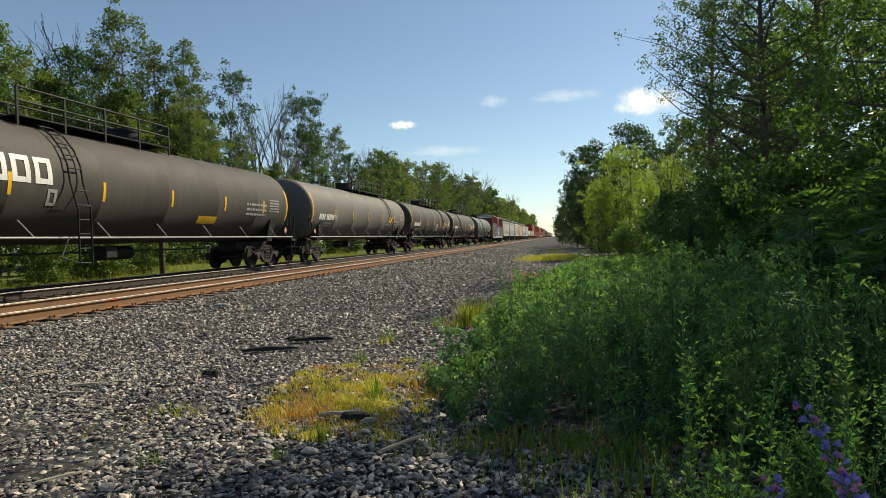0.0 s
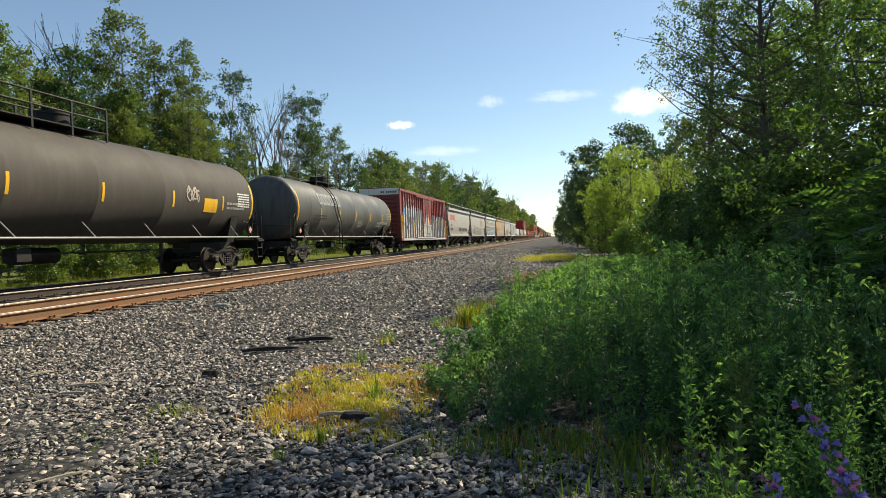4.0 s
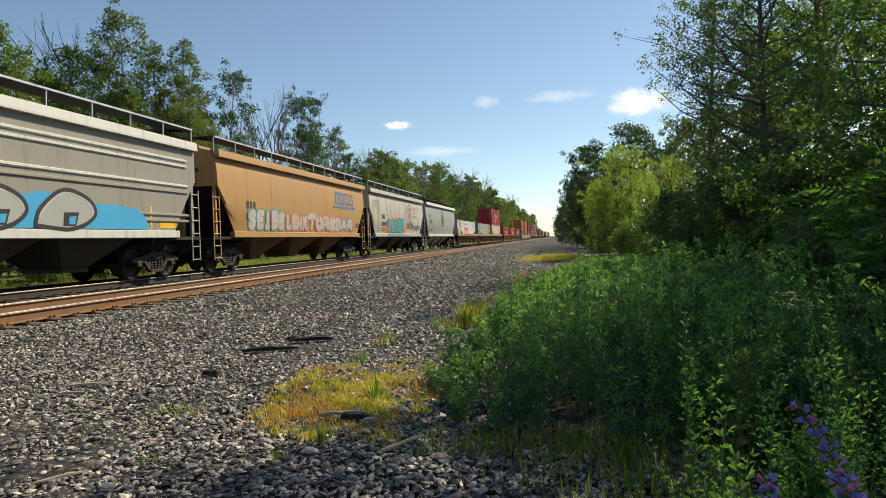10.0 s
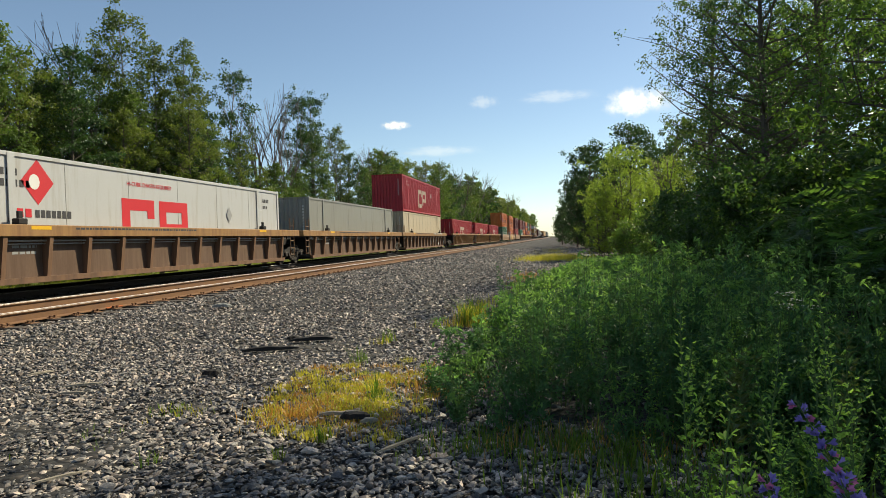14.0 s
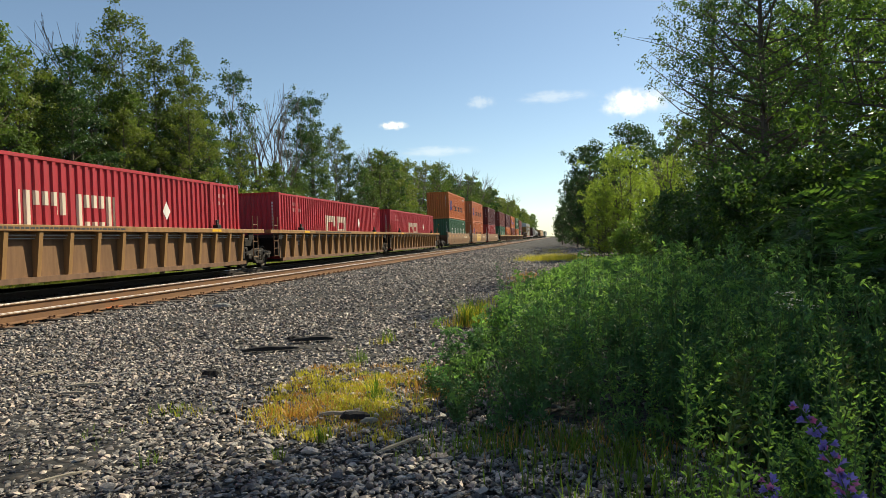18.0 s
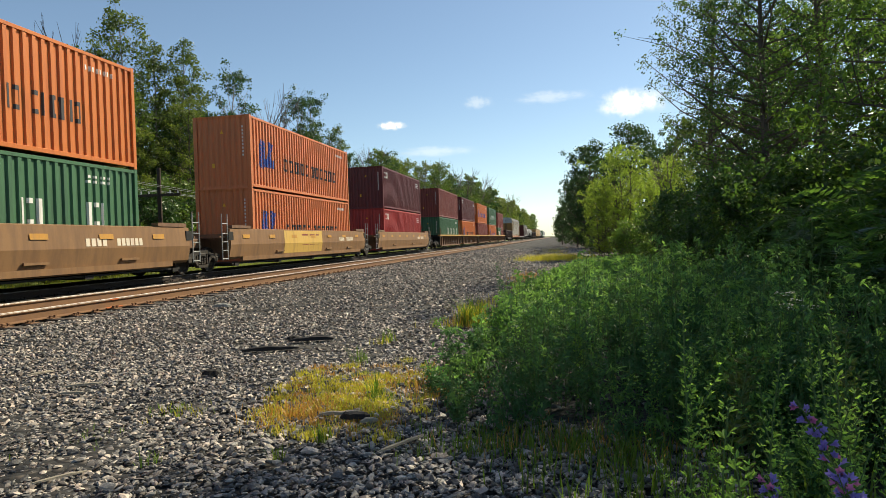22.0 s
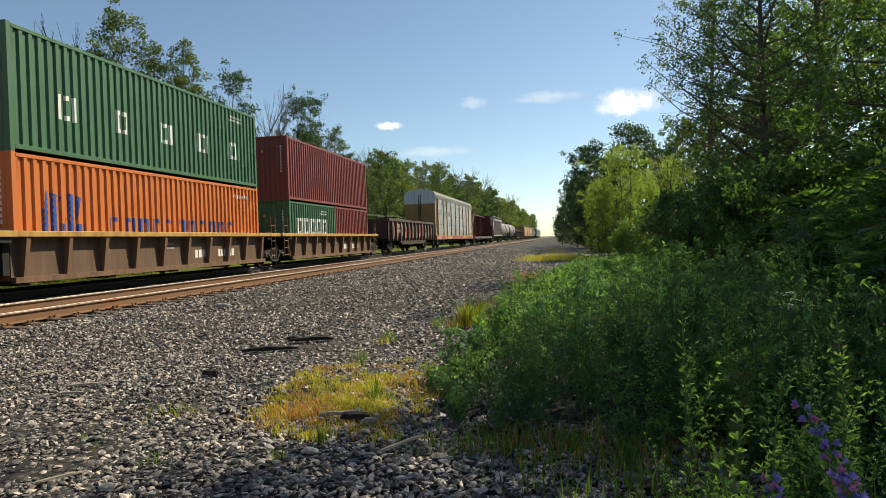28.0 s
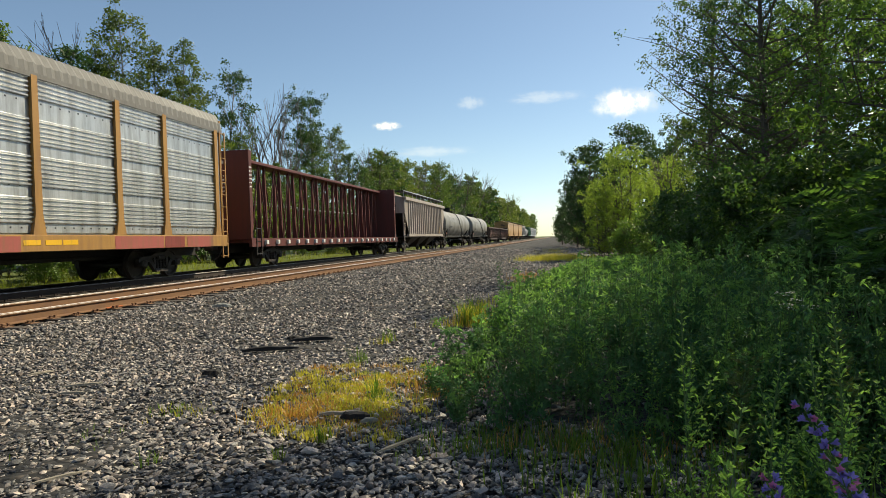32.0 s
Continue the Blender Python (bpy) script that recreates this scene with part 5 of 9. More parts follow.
def emblem(car, place, u, v, r, material, fill=None):
    if fill:
        decal("emblem", car, fill, [ellipse_poly(u, v, r * 0.85, r * 0.9)], lambda a, b: place(a, b, 0.01))
    mb = Mb()
    P = lambda a, b: place(a, b, 0.014)
    ring_poly(mb, P, u, v, r * 0.8, r)
    part("emblem", mb, material, car, "round shield emblem")
    decal("emblem", car, material, [[(u - r * 0.4, v - r * 0.05), (u + r * 0.4, v - r * 0.05), (u + r * 0.35, v - r * 0.45), (u, v - r * 0.65), (u - r * 0.35, v - r * 0.45)], [(u - r * 0.45, v + r * 0.15), (u + r * 0.4, v + r * 0.1), (u + r * 0.45, v + r * 0.4), (u + r * 0.1, v + r * 0.55), (u - r * 0.3, v + r * 0.45)]], P)
    decal("emblem", car, material, [[(u - r * 0.55, v - r * 1.05), (u + r * 0.55, v - r * 1.05), (u + r * 0.55, v - r * 1.22), (u - r * 0.55, v - r * 1.22)]], P)


def m_h1(car, L, place):
    lettering(car, LOGORED, place, glyphs(1.35, 2.95, 2, 0.45, 0.6, 0.12, 0.16) + glyphs(2.75, 2.95, 4, 0.32, 0.58, 0.1, 0.14))
    lettering(car, DARKBAR, place, glyphs(1.75, 2.3, 3, 0.2, 0.26, 0.08, 0.06) + glyphs(1.65, 1.85, 6, 0.16, 0.26, 0.06, 0.06))
    scrawl(car, place, SPRAYBLACK, 7.3, 1.75, 7, 0.26, 0.5, 0.055, 3)
    scrawl(car, place, SPRAYBLACK, 9.7, 1.75, 8, 0.25, 0.5, 0.055, 4)
    scrawl(car, place, SPRAYBLACK, 12.2, 1.72, 6, 0.25, 0.48, 0.055, 6)
    lettering(car, DARKBAR, place, [(L - 1.9, L - 1.45, 1.6, 1.95)] + bars(9.0, 1.7, 3, 1.2, 0.06, 0.06, 2))


def m_h2(car, L, place):
    lettering(car, DARKBAR, place, glyphs(2.7, 2.4, 3, 0.2, 0.26, 0.08, 0.06) + glyphs(2.65, 1.95, 6, 0.16, 0.26, 0.06, 0.06) + bars(2.5, 1.8, 3, 1.4, 0.05, 0.07, 5))
    emblem(car, place, 10.75, 3.15, 0.56, SPRAYUMBER, SPRAYTAN)
    lettering(car, LOGORED, place, glyphs(11.4, 3.34, 8, 0.15, 0.15, 0.07, 0.04) + glyphs(11.4, 3.04, 7, 0.15, 0.15, 0.07, 0.04) + glyphs(11.4, 2.74, 7, 0.15, 0.15, 0.07, 0.04))
    bubble_word(car, place, "MOUE", 3.75, 1.40, 1.08, 1.02, 0.34, SPRAYBLACK, [SPRAYPALE], 0.05, 0.012, 0.12, 1.3, 5)
    bubble_word(car, place, "ROTOR", 8.15, 1.40, 0.8, 0.92, 0.28, SPRAYBLACK, [SPRAYPALE], 0.05, 0.012, 0.12, 1.3, 6)
    lettering(car, YELLOW, lambda u, v: (1.604, -L / 2 + u, v), [(4.3, 4.8, 1.27, 1.36), (6.6, 7.1, 1.27, 1.36), (9.0, 9.4, 1.27, 1.36), (11.4, 11.7, 1.27, 1.36)])
    lettering(car, SPRAYPALERED, lambda u, v: (1.603, -L / 2 + u, v), [(1.9, 3.6, 1.24, 1.34), (12.0, 13.6, 1.24, 1.34)])
    decal("emblem", car, SPRAYBLACK, [ellipse_poly(14.15, 2.1, 0.16, 0.2), ellipse_poly(13.9, 2.3, 0.09, 0.12), ellipse_poly(14.15, 2.45, 0.08, 0.11), ellipse_poly(14.38, 2.3, 0.08, 0.11)], lambda u, v: place(u, v, 0.016))


def m_aok(car, L, place):
    lettering(car, DARKBAR, place, glyphs(1.1, 2.62, 3, 0.2, 0.24, 0.08, 0.06) + glyphs(1.1, 2.12, 6, 0.17, 0.24, 0.06, 0.06))
    P = lambda u, v: place(u, v, 0.05)
    sky_edge = smooth_run([(1.9, 2.0), (2.7, 2.1), (3.3, 1.75), (4.9, 2.22), (5.3, 2.3), (6.6, 2.35), (7.0, 2.3), (8.4, 2.2), (8.9, 2.3), (10.5, 2.1), (12.3, 2.0), (12.8, 1.5)], 4)
    for p, q in zip(sky_edge, sky_edge[1:]):
        decal("sprayed_ground", car, SPRAYBLUE, [[(p[0], 1.44), (q[0], 1.44), q, p]], P)
    for l, r, top in ((2.7, 4.85, 2.36), (4.85, 6.68, 2.33), (6.72, 8.38, 2.33), (8.6, 10.6, 2.36)):
        w = r - l
        run = smooth_run([(l, 1.5), (l + 0.1 * w, 1.92), (l + 0.45 * w, top), (l + 0.85 * w, top - 0.16), (r, 1.86), (l + 0.84 * w, 1.58), (l + 0.55 * w, 1.42), (l + 0.3 * w, 1.44), (l, 1.5)], 5)
        decal("sprayed_shape", car, SPRAYGREY, [run[:-1]], lambda u, v: place(u, v, 0.056))
        small = [(l + w * 0.5 + (u - l - w * 0.5) * 0.9, 1.86 + (v - 1.86) * 0.88) for u, v in run]
        outline(car, SPRAYWHITE, lambda u, v: place(u, v, 0.060), small[2:22], 0.06)
        outline(car, SPRAYBLACK, lambda u, v: place(u, v, 0.063), run, 0.10)
        c = l + w * 0.56
        decal("sprayed_shape", car, SPRAYBLACK, [[(c - 0.26, 1.5), (c + 0.16, 1.5), (c + 0.28, 1.84), (c - 0.22, 1.82)]], lambda u, v: place(u, v, 0.062))
        decal("sprayed_shape", car, SPRAYBLUE, [[(c - 0.08, 1.54), (c + 0.12, 1.54), (c + 0.18, 1.74), (c - 0.06, 1.72)]], lambda u, v: place(u, v, 0.066))
    lettering(car, YELLOW, place, [(1.5, 2.1, 1.5, 1.65), (L - 2.0, L - 1.2, 1.5, 1.65)])


def m_dme(car, L, place):
    lettering(car, DARKBAR, place, glyphs(2.05, 2.3, 3, 0.2, 0.27, 0.08, 0.06) + glyphs(2.05, 1.85, 5, 0.18, 0.27, 0.06, 0.06))
    lettering(car, LOGOSLATE, place, glyphs(12.1, 2.92, 4, 0.66, 0.66, 0.13, 0.15) + [(11.7, 15.4, 2.72, 2.84)])
    bubble_word(car, place, "SEIBE", 2.2, 1.44, 0.67, 0.92, 0.24, LOGOTEAL, [SPRAYSILVER], 0.055, 0.012, 0.12, 1.25, 21)
    bubble_word(car, place, "LENK", 5.7, 1.44, 0.6, 0.84, 0.22, SPRAYPINK, [SPRAYSILVER], 0.055, 0.012, 0.12, 1.25, 22)
    bubble_word(car, place, "TORES", 8.25, 1.44, 0.94, 0.86, 0.27, SPRAYPINK, [SPRAYSILVER], 0.06, 0.012, 0.12, 1.25, 23)
    bubble_word(car, place, "AR", 12.95, 1.44, 0.95, 0.8, 0.26, SPRAYDUSK, [SPRAYSILVER], 0.06, 0.012, 0.12, 1.25, 25)
    scrawl(car, place, SPRAYBLACK, 15.5, 1.7, 4, 0.17, 0.3, 0.03, 26)
    for u in (7.2, 10.4):
        decal("sprayed_star", car, SPRAYORANGE, [[(u + 0.2 * (1 if k % 2 == 0 else 0.42) * math.sin(k * 0.6283), 2.0 + 0.22 * (1 if k % 2 == 0 else 0.42) * math.cos(k * 0.6283)) for k in range(10)]], lambda a, b: place(a, b, 0.022))


def m_h5(car, L, place):
    lettering(car, DARKBAR, place, glyphs(2.7, 2.4, 3, 0.22, 0.28, 0.08, 0.07) + glyphs(2.65, 1.93, 6, 0.17, 0.28, 0.06, 0.06) + bars(2.5, 1.75, 2, 1.2, 0.06, 0.1, 5))
    for k, (u, v, w) in enumerate(((4.2, 1.75, 0.9), (5.3, 1.95, 1.1), (6.6, 2.0, 1.1), (7.8, 1.95, 1.1), (8.8, 1.8, 0.9))):
        part("sprayed_ground", spray(Mb(), lambda a, b: place(a, b, 0.006 + 0.0015 * (k % 2)), smooth_run([(u - 0.8, v - 0.1), (u, v + 0.05), (u + 0.6, v)]), w * 0.82, 0.12), SPRAYORANGE, car, "orange sprayed cloud")
    bubble_word(car, place, "SIZES", 4.0, 1.44, 1.0, 1.14, 0.38, SPRAYBLACK, [LOGOTEAL], 0.05, 0.014, 0.12, 1.16, 31)
    lettering(car, LOGOTEAL, lambda u, v: (1.604, -L / 2 + u, v), [(4.2 + 1.06 * k, 5.0 + 1.06 * k, 1.22, 1.40) for k in range(5)])
    lettering(car, SPRAYORANGE, lambda u, v: (1.604, -L / 2 + u, v), [(9.5, 9.8, 1.22, 1.40), (9.95, 10.3, 1.22, 1.36)])
    scrawl(car, place, SPRAYBLACK, 9.9, 1.75, 4, 0.2, 0.55, 0.04, 33)
    scrawl(car, place, SPRAYBLACK, 10.75, 1.72, 5, 0.26, 0.62, 0.045, 36)
    scrawl(car, place, SPRAYBLACK, 12.3, 1.62, 4, 0.3, 0.5, 0.04, 37)
    scrawl(car, place, SPRAYBLACK, 13.4, 1.75, 6, 0.21, 0.4, 0.035, 38)
    emblem(car, place, 10.9, 3.1, 0.62, SPRAYUMBER)
    lettering(car, SPRAYPALERED, place, glyphs(11.75, 3.3, 8, 0.16, 0.2, 0.06, 0.04) + glyphs(12.3, 3.0, 3, 0.16, 0.2, 0.06, 0.04) + glyphs(11.9, 2.65, 7, 0.16, 0.2, 0.06, 0.04))
    scrawl(car, place, SPRAYGREY, 0.9, 3.0, 3, 0.45, 0.6, 0.06, 34)


def m_h6(car, L, place):
    lettering(car, DARKBAR, place, glyphs(1.65, 2.9, 2, 0.2, 0.3, 0.08, 0.07) + glyphs(1.65, 2.38, 6, 0.16, 0.3, 0.05, 0.07) + [(1.55, 1.85, 1.62, 1.75)] + bars(2.0, 1.85, 2, 1.3, 0.05, 0.1, 5) + bars(13.6, 1.85, 2, 0.7, 0.05, 0.07, 8))
    emblem(car, place, 8.15, 3.0, 0.72, DARKBAR)


hopper_car(135.2, 151.5, HOPGREY, "pale grey covered hopper with red lettering", m_h1)
hopper_car(152.8, 168.9, HOPGREY, "pale grey covered hopper with black graffiti and a tan emblem", m_h2)
hopper_car(170.5, 185.9, HOPAOK, "stone grey ribbed covered hopper with blue graffiti", m_aok, style="aok", stripe=HOPWHITE, sill=HOPWHITE)
hopper_car(187.3, 204.5, HOPTAN, "tan covered hopper with multicoloured graffiti", m_dme, style="curved")
hopper_car(205.8, 221.8, HOPRUST, "rust-stained pale covered hopper with teal graffiti", m_h5)
hopper_car(223.1, 239.0, HOPCOOL, "clean light grey covered hopper with a shield emblem", m_h6, stripe=HOPWHITE, sill=HOPWHITE, detail=False)


def corrugated(L, z0, z1, x, pitch, depth):
    """Upright corrugations of a container's side, in the plane x."""
    n = int(round(L / pitch))
    p = L / n
    pts = []
    for i in range(n):
        y = -L / 2 + i * p
        pts += [(x, y), (x, y + p * 0.38), (x - depth, y + p * 0.5), (x - depth, y + p * 0.88)]
    pts.append((x, L / 2))
    return [[(a, b, z) for a, b in pts] for z in (z0, z1)]


def container(L, H, body, s, z, label, decor=None, smooth_side=False, pitch=0.278):
    """Freight container: corner posts, rails, corrugated sides and ends, door bars."""
    c = thing_at("shipping_container", label, "container", s, "containers on the train", XF, ZR + z)
    h, X = L / 2, 1.219
    if smooth_side:
        part("wall_box", Mb().box(-X + 0.03, X - 0.03, -h + 0.08, h - 0.08, 0.12, H - 0.02), body, c)
        for y in np.arange(-h + 1.2, h - 0.6, 1.22 if body is CCREAM else 2.44):
            part("panel_seam", Mb().box(X - 0.032, X - 0.026, y - 0.007, y + 0.007, 0.2, H - 0.1), CGREY, c)
    else:
        rows = corrugated(L - 0.2, 0.14, H - 0.1, X - 0.012, pitch, 0.064)
        part("side_wall", Mb().sheet(rows), body, c)
        part("side_wall", Mb().sheet([[(-q, r, s2) for q, r, s2 in row] for row in rows]), body, c)
        part("roof_and_floor", Mb().box(-X + 0.06, X - 0.06, -h + 0.1, h - 0.1, 0.1, H - 0.04), body, c)
    for sx in (-1, 1):
        for e in (-1, 1):
            px = sx * (X - 0.08)
            part("corner_post", Mb().box(px - 0.08, px + 0.08, min(e * h, e * (h - 0.14)), max(e * h, e * (h - 0.14)), 0, H, 0.008), body, c)
        part("rail", Mb().box(min(sx * (X - 0.06), sx * X), max(sx * (X - 0.06), sx * X), -h + 0.14, h - 0.14, 0.06, 0.17, 0.006), body, c)
        part("rail", Mb().box(min(sx * (X - 0.06), sx * X), max(sx * (X - 0.06), sx * X), -h + 0.14, h - 0.14, H - 0.12, H - 0.03, 0.006), body, c)
        if L > 14:
            for e in (-1, 1):
                part("lift_post", Mb().box(sx * X - 0.012, sx * X + 0.008, e * 6.1 - 0.1, e * 6.1 + 0.1, 0.1, H - 0.05), body, c)
    ends = Mb()
    px = [(-X + 0.14, 0.07)]
    for k in range(9):
        x = -X + 0.25 + k * (2 * X - 0.5) / 8
        px += [(x - 0.1, 0.07), (x - 0.05, 0.03), (x + 0.05, 0.03), (x + 0.1, 0.07)]
    px.append((X - 0.14, 0.07))
    ends.sheet([[(a, -h, z) for a, b in px] if z in (0.0, H) else [(a, -h + b, z) for a, b in px] for z in (0.0, 0.14, H - 0.12, H)])
    part("end_panel", ends, body, c)
    part("door", Mb().box(-X + 0.14, -0.01, h - 0.1, h - 0.03, 0.1, H - 0.1).box(0.01, X - 0.14, h - 0.1, h - 0.03, 0.1, H - 0.1), body, c)
    part("door_bars", Mb().cyl((-0.8, h, 0.1), (-0.8, h, H - 0.1), 0.02).cyl((-0.35, h, 0.1), (-0.35, h, H - 0.1), 0.02).cyl((0.35, h, 0.1), (0.35, h, H - 0.1), 0.02).cyl((0.8, h, 0.1), (0.8, h, H - 0.1), 0.02), GALV, c)
    E = lambda u, v: (u, -h + 0.024, v)
    lettering(c, WHITE, E, [(0.86, 0.92, H - 0.5 - k * 0.14, H - 0.42 - k * 0.14) for k in range(9)])
    if L < 14:
        decal("warning_mark", c, YELLOW, [[(-0.07, H - 0.7), (0.07, H - 0.7), (0, H - 0.56)]], E)
        lettering(c, YELLOW, E, [(-0.45, -0.34, 0.85, 1.02)])
    if decor:
        if smooth_side:
            decor(c, L, H, lambda u, v, o=0.006: (X - 0.03 + o, -h + u, v), ())
        else:
            ys, xs = [q[1] + h for q in rows[0]], [q[0] for q in rows[0]]
            decor(c, L, H, lambda u, v, o=0.006: (float(np.interp(u, ys, xs)) + o, -h + u, v), ys)
    return c


def d_cp53(material, a=5.75, full=False):
    """A hook and a hollow square, in plain blocks."""
    def go(c, L, H, P, cuts):
        cells = [(a, a + 0.36, 0.75, 2.05), (a + 0.36, a + 1.5, 1.72, 2.05), (a + 1.16, a + 1.5, 1.5, 1.72), (a + 1.75, a + 2.11, 0.75, 2.05), (a + 2.11, a + 3.3, 1.72, 2.05), (a + 2.95, a + 3.3, 1.36, 1.72), (a + 2.11, a + 3.3, 1.05, 1.36)]
        if full:
            cells[0] = (a, a + 0.36, 0.85, 2.05)
            cells += [(a, a + 1.5, 0.52, 0.85)]
        lettering(c, material, P, cells, "", cuts)
        q = 11.25 if material is not LOGORED else 11.6
        decal("label_diamond", c, WHITE if material is not LOGORED else GREYBAR, [[(q, 1.75), (q + 0.2, 1.48), (q + 0.4, 1.75), (q + 0.2, 2.05)]], lambda u, v: (1.217, -L / 2 + u, v))
        dark = LOGOFADE if material is not LOGORED else DARKBAR
        lettering(c, dark, P, glyphs(1.5, H - 0.55, 4, 0.12, 0.16, 0.06, 0.03) + glyphs(1.5, H - 0.8, 6, 0.12, 0.16, 0.06, 0.03) + glyphs(L - 1.5, H - 0.55, 4, 0.1, 0.14, 0.05, 0.03) + glyphs(L - 1.5, H - 0.8, 3, 0.1, 0.12, 0.05, 0.03), "", cuts)
        if material is LOGORED:
            decal("label_diamond", c, LOGORED, [[(2.25, 2.25), (2.75, 1.72), (3.25, 2.25), (2.75, 2.78)]], P)
            decal("label_mark", c, WHITE, [ellipse_poly(2.65, 2.25, 0.16, 0.18)], lambda u, v: P(u, v, 0.010))
            lettering(c, LOGORED, P, glyphs(2.12, 1.42, 2, 0.18, 0.2, 0.06, 0.06))
            lettering(c, DARKBAR, P, glyphs(2.65, 1.42, 7, 0.13, 0.18, 0.04, 0.04))
            side_text(c, "HI-CUBE CHASSIS REQUIRED", LOGORED, 1.196, -8.075 + 6.0, 2.42, 0.17)
            lettering(c, LOGORED, P, [(0.3, 0.55, H - 0.3, H - 0.1)])
    return go


def d_ship(mark, word, u0, n):
    def go(c, L, H, P, cuts):
        if mark:
            mb = spray(Mb(), lambda u, v: P(u, v, 0.007), [(u0 + 0.2, 0.9), (u0 + 0.45, 2.0)], 0.5, 0.035, 0.02)
            spray(mb, lambda u, v: P(u, v, 0.009), [(u0 + 0.95, 1.15), (u0 + 1.15, 2.0)], 0.42, 0.035, 0.02)
            spray(mb, lambda u, v: P(u, v, 0.011), [(u0 + 0.5, 1.12), (u0 + 1.5, 1.12)], 0.34, 0.035, 0.02)
            part("logo", mb, mark, c, "blue logo of slanted blocks")
        lettering(c, word, P, [q for q in glyphs(u0 + 2.45, 0.95, n, 0.44, 0.55, 0.2, 0.11) if not u0 + 5.2 < q[0] < u0 + 5.7], "", cuts)
        lettering(c, WHITE, P, glyphs(L - 2.0, H - 0.5, 8, 0.09, 0.13, 0.05, 0.03), "", cuts)
    return go


def d_wide(u0, n, gap, high, w=0.62, tall=0.62):
    def go(c, L, H, P, cuts):
        lettering(c, WHITE, P, glyphs(u0, high, n, w, tall, gap, 0.17), "", cuts)
        lettering(c, WHITE, P, bars(L - 2.2, H - 0.4, 2, 1.0, 0.07, 0.06, 3), "", cuts)
    return go


def d_small(c, L, H, P, cuts):
    lettering(c, WHITE, P, glyphs(0.5, H - 0.75, 2, 0.36, 0.4, 0.1, 0.1) + bars(L - 1.6, H - 0.5, 3, 0.9, 0.07, 0.07, 4), "", cuts)


def d_fifty(c, L, H, P, cuts):
    side_text(c, "53'", DARKBAR, 1.196, L / 2 - 1.5, 1.55, 0.26)


